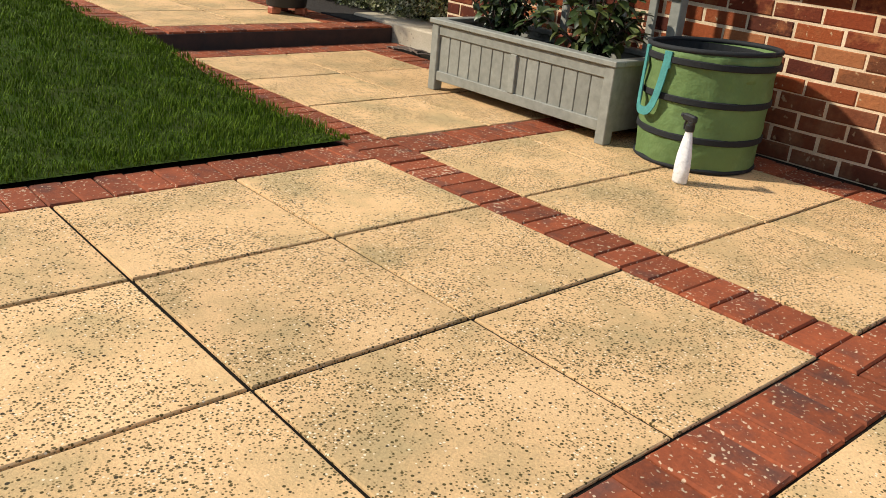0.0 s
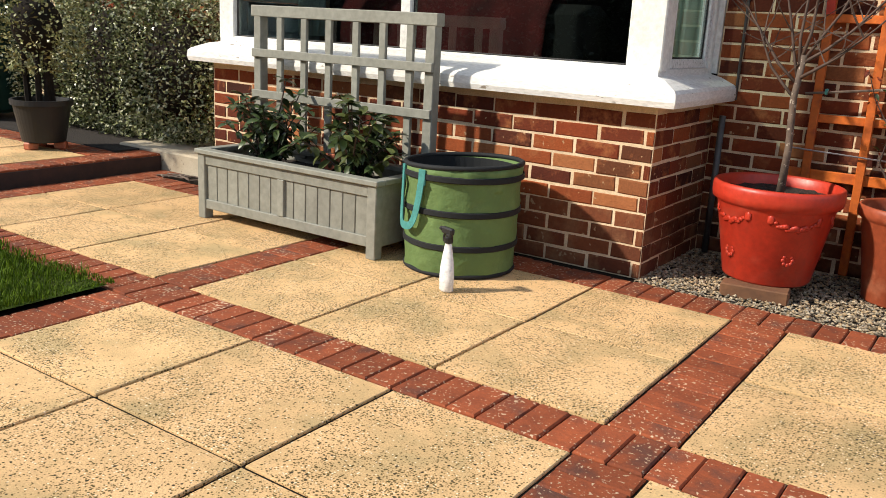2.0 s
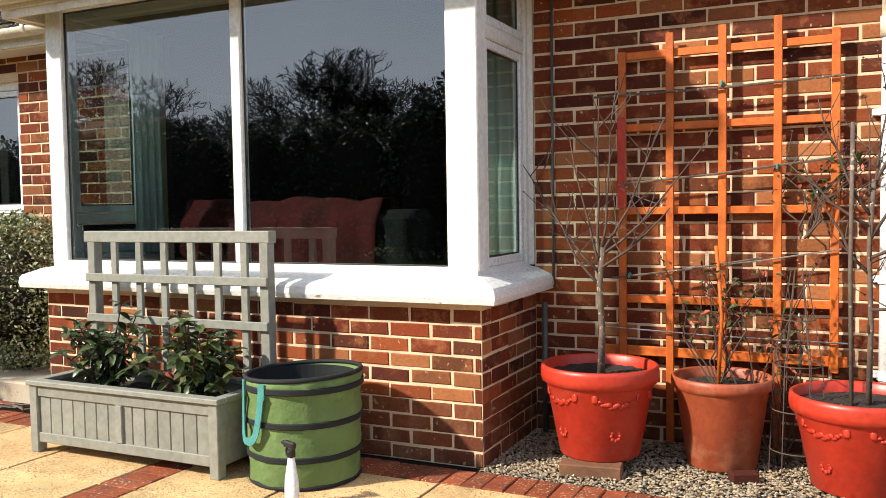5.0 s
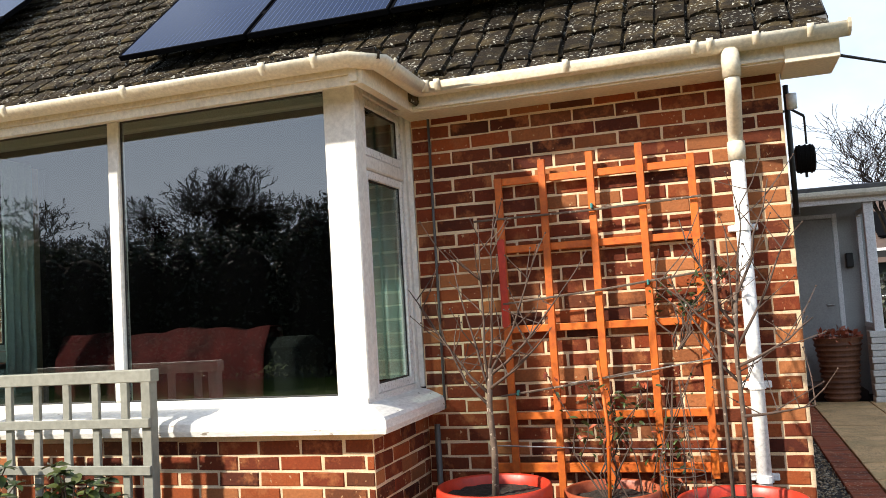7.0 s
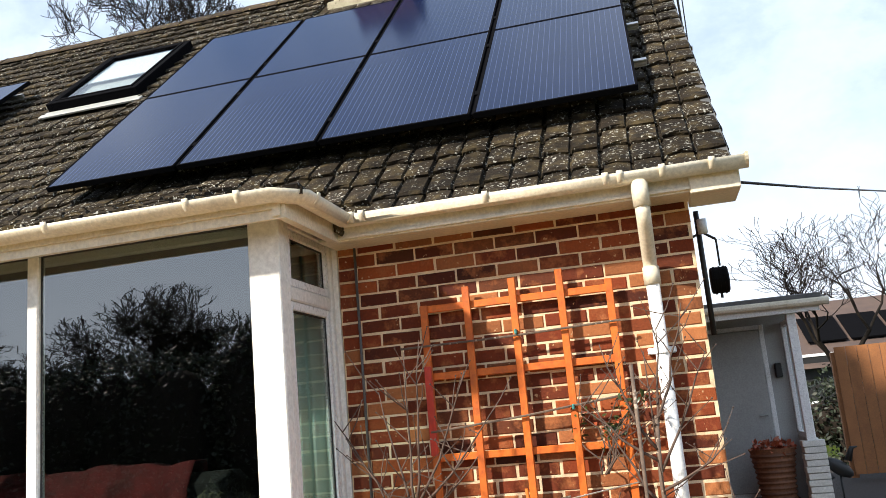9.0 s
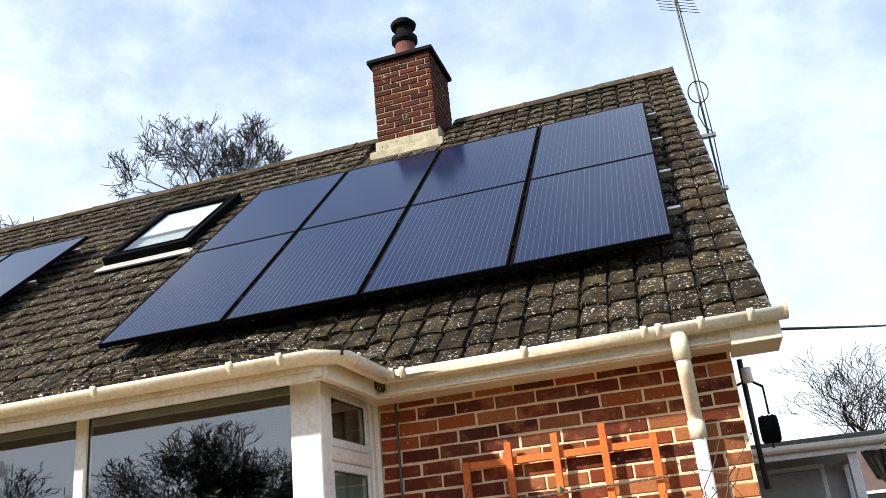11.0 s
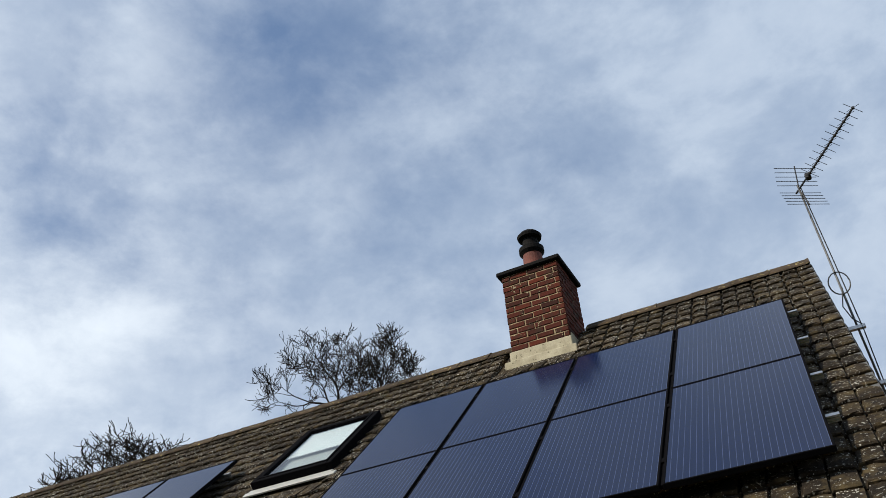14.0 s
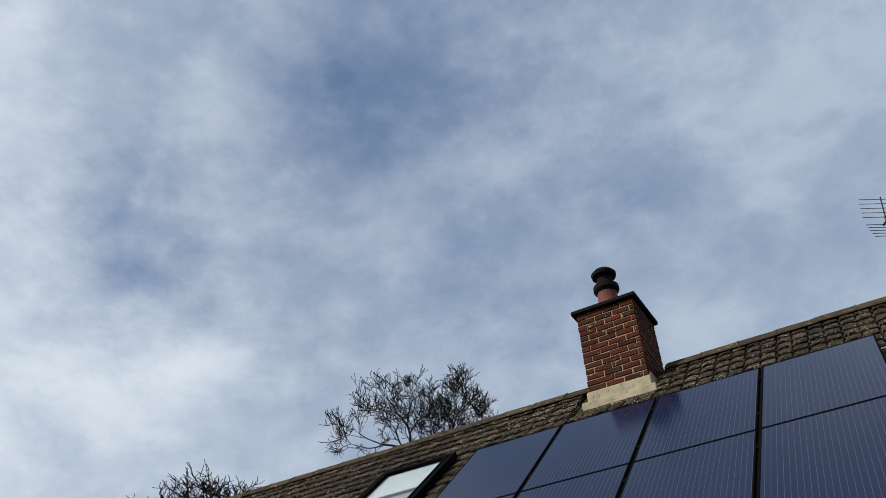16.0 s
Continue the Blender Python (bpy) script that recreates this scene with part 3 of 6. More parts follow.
def lawn():
    nx, ny = 60, 60
    x0, x1, y0, y1 = -14.0, -2.013, -12.0, -0.003
    xs = [x1 - (x1 - x0) * (i / nx) ** 1.6 for i in range(nx + 1)]
    ys = [y1 - (y1 - y0) * (i / ny) ** 1.6 for i in range(ny + 1)]
    v = [(x, y, lawn_z(x, y)) for x in xs for y in ys]
    f = [(i * (ny + 1) + j, i * (ny + 1) + j + 1, (i + 1) * (ny + 1) + j + 1, (i + 1) * (ny + 1) + j) for i in range(nx) for j in range(ny)]
    tagged(new("lawn", raw("lawn", v, f, M_TURF)), "mown green lawn with a ragged edge", "lawn", kind="structure")
    v, f = [], []
    for k in range(95000):
        s, q = lawn_rng.random() ** 1.5, lawn_rng.random() ** 1.25
        x, y = -1.96 - 4.6 * s, 0.045 - 3.0 * q
        if x > -2.02 or y > -0.01 and lawn_rng.random() < 0.5:
            continue
        h = lawn_rng.uniform(0.012, 0.038) * (1.0 + 0.9 * noise.noise(Vector((x * 6, y * 6, 0.3))))
        w = lawn_rng.uniform(0.0010, 0.0024) * (1 + s)
        a = lawn_rng.uniform(0, 6.283)
        lx, ly = math.cos(a), math.sin(a)
        bend = lawn_rng.uniform(0.1, 0.8) * h
        z = lawn_z(x, y) - 0.004
        b = len(v)
        v += [(x - ly * w, y + lx * w, z), (x + ly * w, y - lx * w, z), (x + lx * bend * 0.4 + ly * w * 0.7, y + ly * bend * 0.4 - lx * w * 0.7, z + h * 0.6),
              (x + lx * bend * 0.4 - ly * w * 0.7, y + ly * bend * 0.4 + lx * w * 0.7, z + h * 0.6), (x + lx * bend, y + ly * bend, z + h)]
        f += [(b, b + 1, b + 2, b + 3), (b + 3, b + 2, b + 4)]
    tagged(new("grass", raw("grass", v, f, M_GRASS)), "short green grass blades on the lawn", "grass", kind="stuff")


lawn()


def beds():
    bm = bmesh.new()
    box(bm, -4.02, 2.22, -4.82, 1.62, -0.2, -0.009)
    box(bm, -2.0, -0.5, 1.62, 1.70, -0.2, -0.009)
    box(bm, -4.02, -2.0, 1.62, 1.83, -0.2, -0.009)
    solid("patio_bed", bm, M_SAND, "dark sandy bedding between the paving", "paving", "structure")
    bm = bmesh.new()
    box(bm, -0.52, 12.0, 1.62, 14.0, -0.2, -0.02)
    solid("gravel_bed", bm, M_SOIL, "dark soil under the gravel border", "ground", "structure")
    bm = bmesh.new()
    box(bm, -14.0, TERRACE_X - 0.004, -0.02, 1.63, -0.2, TERRACE_Z - 0.012)
    box(bm, -4.30, TERRACE_X - 0.004, 1.63, 1.815, -0.2, TERRACE_Z - 0.012)
    solid("terrace", bm, M_SEED, "raised terrace with a dark brick riser", "terrace", "structure")
    bm = bmesh.new()
    box(bm, -14.0, -4.55, 1.632, 2.46, -0.2, TERRACE_Z + 0.01)
    box(bm, -4.55, -4.302, 1.632, 1.815, -0.2, TERRACE_Z + 0.01)
    solid("planting_bed", bm, M_SOIL, "dark soil bed under the hedge", "soil", "structure")


beds()

# ---------------------------------------------------------------- house walls
WALL_TOP = 2.45
house_rng = random.Random(11)


def wall_box(name, label, boxes, material_=M_MORTAR):
    bm = bmesh.new()
    for b in boxes:
        box(bm, *b)
    return solid(name, bm, material_, label, "wall", "structure")


WIN_L = (-5.75, -4.50, 1.17, 2.20)    # far window: x, x, z, z
wall_front = wall_box("wall_front", "red brick front wall with pale sandy mortar", [
    (BX1 + 0.001, X_END, Y_WALL, Y_WALL + 0.28, -0.2, WALL_TOP),
    (-13.0, WIN_L[0], Y_WALL, Y_WALL + 0.28, -0.2, WALL_TOP),
    (WIN_L[1], BX0 - 0.001, Y_WALL, Y_WALL + 0.28, -0.2, WALL_TOP),
    (WIN_L[0], WIN_L[1], Y_WALL, Y_WALL + 0.28, -0.2, WIN_L[2]),
    (WIN_L[0], WIN_L[1], Y_WALL, Y_WALL + 0.28, WIN_L[3], WALL_TOP)])
wall_bay = wall_box("wall_bay", "low red brick wall under the bay window", [
    (BX0, BX1, BY, BY + 0.26, -0.2, 0.79),
    (BX0, BX0 + 0.26, BY + 0.26, Y_WALL, -0.2, 0.79),
    (BX1 - 0.26, BX1, BY + 0.26, Y_WALL, -0.2, 0.79)])
bm = bmesh.new()
box(bm, X_END - 0.28, X_END, Y_WALL + 0.28, 9.95, -0.2, WALL_TOP)
v = [bm.verts.new(p) for p in ((X_END, Y_WALL, WALL_TOP), (X_END, 9.95, WALL_TOP), (X_END, 9.95, 2.5), (X_END, RIDGE_Y, 5.85), (X_END, 2.3, 2.45))]
bm.faces.new(v)
box(bm, -13.0, X_END, 9.7, 9.95, -0.2, WALL_TOP)
box(bm, -13.2, -13.0, Y_WALL, 9.95, -0.2, WALL_TOP)
solid("wall_gable", bm, M_FARBRICK, "brick gable and back walls of the house", "wall", "structure")
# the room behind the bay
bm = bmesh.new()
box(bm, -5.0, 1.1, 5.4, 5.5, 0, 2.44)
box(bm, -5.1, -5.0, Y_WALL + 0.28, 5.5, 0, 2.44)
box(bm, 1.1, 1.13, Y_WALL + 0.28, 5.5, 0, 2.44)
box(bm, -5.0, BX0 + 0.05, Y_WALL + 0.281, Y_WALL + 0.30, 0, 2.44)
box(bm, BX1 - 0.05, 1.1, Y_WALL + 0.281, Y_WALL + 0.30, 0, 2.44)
solid("wall_room", bm, M_WALLIN, "plastered living room walls, coloured near-black as if in shade", "wall", "structure")
bm = boxm(-5.1, 1.13, Y_WALL + 0.285, 5.5, -0.05, 0.08)
box(bm, BX0 + 0.27, BX1 - 0.27, BY + 0.27, Y_WALL + 0.285, -0.05, 0.08)
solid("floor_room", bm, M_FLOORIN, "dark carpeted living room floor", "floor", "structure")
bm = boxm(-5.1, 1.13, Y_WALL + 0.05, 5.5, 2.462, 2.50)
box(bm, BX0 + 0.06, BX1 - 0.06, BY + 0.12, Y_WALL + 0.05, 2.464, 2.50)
solid("ceiling_room", bm, M_WALLIN, "living room ceiling, coloured near-black as if in shade", "ceiling", "structure")
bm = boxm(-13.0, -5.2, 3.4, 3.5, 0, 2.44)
solid("wall_far_room", bm, M_WALLIN, "inner wall of the far room, coloured near-black as if in shade", "wall", "structure")

# ---------------------------------------------------------------- sill and windows of the bay
bay_line = [(BX0, Y_WALL), (BX0, BY), (BX1, BY), (BX1, Y_WALL)]
bm = sweep(bmesh.new(), bay_line, [(-0.16, 0.79), (0.085, 0.79), (0.105, 0.775), (0.112, 0.80), (0.108, 0.835), (0.095, 0.85), (0.02, 0.885), (-0.03, 0.895), (-0.03, 0.925), (-0.16, 0.925)])
solid("sill_bay", bm, M_SILL, "thick white painted window sill with flaking paint", "sill", "structure")


def window(name, label, m, width, z0, z1, mullions, rails=(), depth=0.07, face=0.06, post=(0.06, 0.06), casement=True):
    """A framed window in its own plane: x along it, y inwards. mullions: (x0, x1); rails: (x0, x1, z)."""
    w = thing(name, m, label, "window", kind="structure")
    part("window_frame", boxm(0, post[0], 0, depth, z0, z1, bevel=0.006), M_WHITE, w)
    part("window_frame", boxm(width - post[1], width, 0, depth, z0, z1, bevel=0.006), M_WHITE, w)
    part("window_frame", boxm(post[0], width - post[1], 0.002, depth, z1 - face, z1, bevel=0.004), M_WHITE, w)
    part("window_frame", boxm(post[0], width - post[1], 0.002, depth, z0, z0 + 0.018, bevel=0.004), M_WHITE, w)
    for a, b in mullions:
        part("mullion", boxm(a, b, 0.004, depth - 0.004, z0 + 0.018, z1 - face, bevel=0.008), M_WHITE, w)
    edges = [post[0]] + [q for ab in mullions for q in ab] + [width - post[1]]
    for a, b in zip(edges[::2], edges[1::2]):
        cuts = [z0 + 0.018]
        for r in rails:
            if r[0] >= a - 0.01 and r[1] <= b + 0.01:
                part("transom", boxm(r[0], r[1], 0.004, depth - 0.004, r[2] - 0.035, r[2] + 0.035, bevel=0.008), M_WHITE, w)
                cuts += [r[2] - 0.035, r[2] + 0.035]
        cuts.append(z1 - face)
        for c, d in zip(cuts[::2], cuts[1::2]):
            inset = 0.0
            if casement:
                s = part("sash", None or sash_frame(a + 0.003, b - 0.003, c + 0.003, d - 0.003, 0.012, depth - 0.014, 0.042), M_UPVC, w)
                inset = 0.045
            part("seal", sash_frame(a + inset, b - inset, c + inset, d - inset, 0.024, 0.040, 0.008), M_SEAL, w)
            glaze(part("pane", boxm(a + inset, b - inset, 0.028, 0.034, c + inset, d - inset), M_GLASS, w, "tinted reflecting glass"), (0, -1, 0))
    return w


def sash_frame(a, b, c, d, y0, y1, t):
    bm = bmesh.new()
    box(bm, a, a + t, y0, y1, c, d, bevel=0.004)
    box(bm, b - t, b, y0, y1, c, d, bevel=0.004)
    box(bm, a + t, b - t, y0, y1, d - t, d, bevel=0.004)
    box(bm, a + t, b - t, y0, y1, c, c + t, bevel=0.004)
    return bm


# front of the bay, the two returns, and the far window
for x0, x1 in ((BX0 + 0.003, BX0 + 0.095), (BX1 - 0.095, BX1 - 0.003)):
    solid("trim_bay", boxm(x0, x1, 2.4405, 2.53, 0.90, 2.448, bevel=0.002), M_WHITE, "white painted trim where the bay meets the wall", "trim", "structure")
WX0 = -3.345
window("window_1", "large white bay window reflecting bare trees and cloud", pose(WX0, 1.725, 0), 2.815, 0.915, 2.452, [(1.382, 1.452)], face=0.045,
       post=(0.13, 0.165), casement=False)
window("window_2", "narrow white casement in the side of the bay", pose(-0.535, 1.80, 0, 0, 0, 90), 0.64, 0.905, 2.452, [], rails=[(0.05, 0.59, 2.06)], post=(0.05, 0.05))
window("window_3", "narrow white casement in the far side of the bay", pose(-3.335, 2.44, 0, 0, 0, -90), 0.64, 0.905, 2.452, [], rails=[(0.05, 0.59, 1.18)], post=(0.05, 0.05))
for ob in [c for c in bpy.data.objects["window_3"].children if c.name.startswith("pane")]:
    for p in ob.data.polygons:
        p.material_index = 0 if abs(p.normal.y) > 0.9 else 1
part("panel", boxm(0.10, 0.54, 0.046, 0.056, 0.95, 1.14, bevel=0.003), M_UPVC, bpy.data.objects["window_3"], "pale panel under the transom")
window("window_4", "white two-light window beyond the hedge", pose(WIN_L[0], Y_WALL + 0.05, 0), WIN_L[1] - WIN_L[0], WIN_L[2] + 0.05, WIN_L[3], [(0.62, 0.70)], casement=True)
solid("sill_far", boxm(WIN_L[0] - 0.04, WIN_L[1] + 0.02, Y_WALL - 0.05, Y_WALL + 0.1, WIN_L[2] - 0.02, WIN_L[2] + 0.045, bevel=0.008), M_WHITE, "white painted window sill", "sill", "structure")


def curtain(m, width, z0, z1, folds, name="curtain", material_=None):
    bm = bmesh.new()
    n = folds * 8
    a = []
    for i in range(n + 1):
        s = i / n
        y = 0.022 * math.sin(s * folds * 2 * math.pi) + 0.006 * math.sin(s * 31)
        a.append((bm.verts.new((s * width, y, z0)), bm.verts.new((s * width, y * 0.8, z1))))
    for p, q in zip(a, a[1:]):
        bm.faces.new((p[0], q[0], q[1], p[1]))
    ob = solid(name, bm, material_ or M_CURTAIN, "pale teal curtain hanging inside the bay", "curtain", smooth=True)
    ob.matrix_basis = m
    mod = ob.modifiers.new("thick", "SOLIDIFY")
    mod.thickness = 0.004
    return ob


curtain(pose(-0.98, 2.41, 0), 0.40, 0.95, 2.42, 5)
curtain(pose(-3.17, 2.46, 0, 0, 0, -90), 0.22, 0.95, 2.42, 4)


def armchair():
    t = thing("sofa", pose(-2.2, 2.75, 0.08), "dark sofa with a red throw over its back", "sofa")
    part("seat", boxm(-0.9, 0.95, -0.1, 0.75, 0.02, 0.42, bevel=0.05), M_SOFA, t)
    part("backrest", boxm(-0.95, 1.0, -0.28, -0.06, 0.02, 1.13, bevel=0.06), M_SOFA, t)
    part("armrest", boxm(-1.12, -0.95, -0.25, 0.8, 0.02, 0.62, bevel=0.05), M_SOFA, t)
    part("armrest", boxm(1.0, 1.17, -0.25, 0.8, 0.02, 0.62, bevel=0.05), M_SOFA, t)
    w = thing("throw_blanket", pose(-2.2, 2.75, 0.08), "creased dark red throw draped over the sofa", "blanket")
    bm = bmesh.new()
    rows = []
    for i in range(41):
        x = -0.80 + 1.50 * i / 40
        sag = 0.012 * math.sin(i * 0.31) + 0.008 * math.sin(i * 0.83 + 1)
        fold = 0.025 * math.sin(i * 0.9) + 0.012 * math.sin(i * 2.1)
        prof = [(-0.33 + fold, 0.25), (-0.325 + fold * 0.9, 0.6), (-0.315 + fold * 0.5, 1.05 + sag * 0.4), (-0.24, 1.20 + sag), (-0.10, 1.20 + sag), (-0.03, 0.9), (-0.03, 0.6)]
        rows.append([bm.verts.new((x + 0.04 * (z - 0.7), y, z)) for y, z in prof])
    for a, b in zip(rows, rows[1:]):
        for j in range(len(a) - 1):
            bm.faces.new((a[j], b[j], b[j + 1], a[j + 1]))
    ob = part("cloth", bm, M_THROW, w, smooth=True)
    ob.modifiers.new("thick", "SOLIDIFY").thickness = 0.008


armchair()

# ---------------------------------------------------------------- eaves, gutter, downpipe
eave_line = [(-13.0, 2.2), (-3.46, 2.2), (-3.46, 1.53), (-0.40, 1.53), (-0.40, 2.2), (X_VERGE - 0.03, 2.2)]
bm = sweep(bmesh.new(), eave_line, [(0.0, 2.355), (0.0, 2.47), (-0.02, 2.47), (-0.02, 2.355)])
solid("fascia", bm, M_CREAM, "cream plastic fascia board under the gutter", "fascia", "structure")
bm = bmesh.new()
box(bm, -13.0, -3.445, 2.181, Y_WALL + 0.02, 2.365, 2.378)
box(bm, -0.418, X_VERGE - 0.04, 2.181, Y_WALL + 0.02, 2.365, 2.378)
box(bm, -3.445, BX0, 2.181, Y_WALL, 2.365, 2.378)
box(bm, BX1, -0.418, 2.181, Y_WALL, 2.366, 2.377)
box(bm, -3.44, -0.421, 1.511, 2.181, 2.452, 2.463)
solid("soffit", bm, M_CREAM, "cream plastic soffit", "soffit", "structure")
bm = bmesh.new()
box(bm, -3.44, -3.40, 1.512, 2.182, 2.365, 2.45)
box(bm, -0.46, -0.42, 1.512, 2.182, 2.365, 2.45)
box(bm, -3.40, -0.46, 1.512, 1.60, 2.40, 2.45)
solid("trim_bay", bm, M_CREAM, "cream boxed trim over the bay window", "trim", "structure")
# box end at the verge, and the board up the gable
bm = bmesh.new()
box(bm, X_END + 0.005, X_VERGE - 0.01, 2.175, 2.50, 2.34, 2.47, bevel=0.004)
solid("trim_verge_end", bm, M_CREAM, "cream boxed end of the eaves", "trim", "structure")

gutter = thing("gutter", None, "cream half-round plastic gutter with joints and clips", "gutter")
half = [(0.058 + 0.056 * math.cos(a), 2.475 + 0.056 * math.sin(a) - 0.002) for a in [math.pi * (1 + i / 10) for i in range(11)]]
inner = [(0.058 + 0.050 * math.cos(a), 2.475 + 0.050 * math.sin(a)) for a in [math.pi * (2 - i / 10) for i in range(11)]]
g_line = [(-13.0, 2.198), (-3.462, 2.198), (-3.462, 1.528), (-0.47, 1.528), (-0.398, 1.60), (-0.398, 2.15), (-0.35, 2.198), (X_VERGE + 0.02, 2.198)]
part("channel", sweep(bmesh.new(), g_line, half + inner), M_CREAM, gutter, smooth=True)
fat = [(0.058 + 0.064 * math.cos(a), 2.482 + 0.064 * math.sin(a)) for a in [math.pi * (1 + i / 10) for i in range(11)]]
fat_in = [(0.058 + 0.057 * math.cos(a), 2.482 + 0.057 * math.sin(a)) for a in [math.pi * (2 - i / 10) for i in range(11)]]


def clip(x, y, way, width):
    dx, dy = way
    part("joint_clip", sweep(bmesh.new(), [(x, y), (x + dx * width, y + dy * width)], fat + fat_in), M_CREAM, gutter, smooth=True)


for x in (-6.0, -5.0, -4.0):
    clip(x, 2.198, (1, 0), 0.03)
for x in (-3.1, -2.35, -1.62, -0.86, -0.60):
    clip(x, 1.528, (1, 0), 0.03)
clip(-0.398, 1.64, (0, 1), 0.03)
clip(-0.398, 2.08, (0, 1), 0.03)
for x in (-0.30, -0.24, 0.42, 1.02, 1.09, 1.29, 1.52):
    clip(x, 2.198, (1, 0), 0.03)
part("end_cap", sweep(bmesh.new(), [(X_VERGE + 0.018, 2.198), (X_VERGE + 0.032, 2.198)], fat), M_CREAM, gutter)

downpipe = thing("downpipe", pose(1.19, 0, 0), "white plastic rainwater downpipe with a swan neck", "downpipe")
part("outlet", tubem([(0, 2.14, 2.43), (0, 2.14, 2.30)], 0.042, 16), M_CREAM, downpipe, smooth=True)
part("swan_neck", tubem([(0, 2.14, 2.33), (0, 2.142, 2.27), (0, 2.16, 2.235), (0, 2.34, 2.10), (0, 2.38, 2.06), (0, 2.385, 2.0)], 0.036, 16), M_CREAM, downpipe, smooth=True)
part("collar", tubem([(0, 2.385, 2.04), (0, 2.385, 1.95)], 0.042, 16), M_CREAM, downpipe, smooth=True)
part("pipe", tubem([(0, 2.385, 2.0), (0, 2.385, 0.0)], 0.034, 16), M_UPVC, downpipe, smooth=True)
for z in (1.62, 0.86, 0.42):
    part("bracket", boxm(-0.07, 0.07, 2.415, 2.449, z - 0.016, z + 0.016, bevel=0.004), M_UPVC, downpipe)
    part("bracket", tubem([(0, 2.385, z - 0.016), (0, 2.385, z + 0.016)], 0.041, 16), M_UPVC, downpipe)

# ---------------------------------------------------------------- roof deck, ridge, chimney
def deck():
    xs = [X_FAR] + [-12 + i for i in range(8)] + [-3.52, -3.5] + [-3.45 + 0.28 * i for i in range(11)] + [-0.36, -0.34, 0.5, X_VERGE - 0.02]
    xs = sorted(set(xs))
    ys = [1.47, 1.7, 1.9, 2.1, 2.3, 2.5, 2.7, 3.0, 3.5, 4.5, 5.5, RIDGE_Y]
    v, f = [], []
    for x in xs:
        for y in ys:
            yy = max(y, eave_y(x) + (0.03 if -3.5 < x < -0.36 else 0.15))
            v.append((x, yy, roof_z(x, yy) - 0.034))
    n = len(ys)
    for i in range(len(xs) - 1):
        for j in range(n - 1):
            f.append((i * n + j, (i + 1) * n + j, (i + 1) * n + j + 1, i * n + j + 1))
    b = len(v)
    zr = roof_main(RIDGE_Y)
    v += [(X_FAR, RIDGE_Y, zr - 0.012), (X_VERGE - 0.02, RIDGE_Y, zr - 0.012), (X_VERGE - 0.02, 10.9, 2.42), (X_FAR, 10.9, 2.42)]
    f.append((b, b + 1, b + 2, b + 3))
    ob = tagged(new("roof", raw("roof", v, f, M_TILES)), "pitched roof of dark weathered concrete tiles with lichen", "roof", kind="structure")
    ob.modifiers.new("thick", "SOLIDIFY").thickness = 0.03
    return ob


roof = deck()
# verge: mortar and undercloak along the gable edge
bm = bmesh.new()
n = Vector((0, -SLOPE, 1)).normalized()
for (y0, y1) in ((2.38, RIDGE_Y),):
    a, b = Vector((0, y0, roof_main(y0))), Vector((0, y1, roof_main(y1)))
    q = [Vector((x, 0, 0)) + p + n * h for p in (a, b) for x in (X_VERGE - 0.06, X_VERGE - 0.008) for h in (-0.06, 0.012)]
    vs = [bm.verts.new(p) for p in q]
    for s in ((0, 1, 3, 2), (4, 6, 7, 5), (0, 4, 5, 1), (2, 3, 7, 6), (0, 2, 6, 4), (1, 5, 7, 3)):
        bm.faces.new([vs[i] for i in s])
solid("trim_verge", bm, M_LEADGREY, "grey mortared verge along the gable", "trim", "structure")


def ridge_tile():
    bm = bmesh.new()
    prof = [(-0.16, -0.112), (-0.155, -0.090), (-0.05, 0.004), (-0.02, 0.024), (0.02, 0.024), (0.05, 0.004), (0.155, -0.090), (0.16, -0.112)]
    rows = [[bm.verts.new((x, y, z + lift)) for y, z in prof] for x, lift in ((0.0, 0.0), (0.03, 0.008), (0.40, 0.004), (0.44, 0.014))]
    for p, q in zip(rows, rows[1:]):
        for j in range(7):
            bm.faces.new((p[j], p[j + 1], q[j + 1], q[j]))
    bm.faces.new(list(reversed(rows[0])))
    bm.faces.new(rows[-1])
    bmesh.ops.recalc_face_normals(bm, faces=bm.faces[:])
    return to_mesh("ridge_tile", bm, M_RIDGE)


RIDGE_MESH = ridge_tile()
zr = roof_main(RIDGE_Y)
x = X_VERGE - 0.45
while x > X_FAR:
    if not -2.15 < x < -1.1:
        part("ridge_tile", RIDGE_MESH, None, roof, m=pose(x, RIDGE_Y, zr + 0.025 + house_rng.uniform(-0.004, 0.004), 0, 0, house_rng.uniform(-0.6, 0.6)))
    x -= 0.43

CX0, CX1, CY0, CY1, CZ = -1.787, -1.047, 6.345, 7.09, 7.255
chimney = thing("chimney", pose(0, 0, 0), "red brick chimney stack with pale mortar at its base", "chimney")
part("core", boxm(CX0 + 0.008, CX1 - 0.008, CY0 + 0.008, CY1 - 0.008, 5.6, CZ), M_OLDMORTAR, chimney, "dark sooty mortar joints")
bm = boxm(CX0 - 0.05, CX1 + 0.05, CY0 - 0.05, CY1 + 0.05, CZ, CZ + 0.06, bevel=0.012)
part("capping", bm, M_SOOT, chimney, "dark projecting capping course")
bm = bmesh.new()
box(bm, CX0 - 0.02, CX1 + 0.02, CY0 - 0.022, CY0 + 0.02, 5.96, 6.195, bevel=0.008)
box(bm, CX1 - 0.02, CX1 + 0.022, CY0 + 0.02, CY0 + 0.42, 6.00, 6.25, bevel=0.008)
box(bm, CX0 - 0.09, CX1 + 0.07, CY0 - 0.045, CY0 - 0.02, 5.95, 6.07, bevel=0.008)
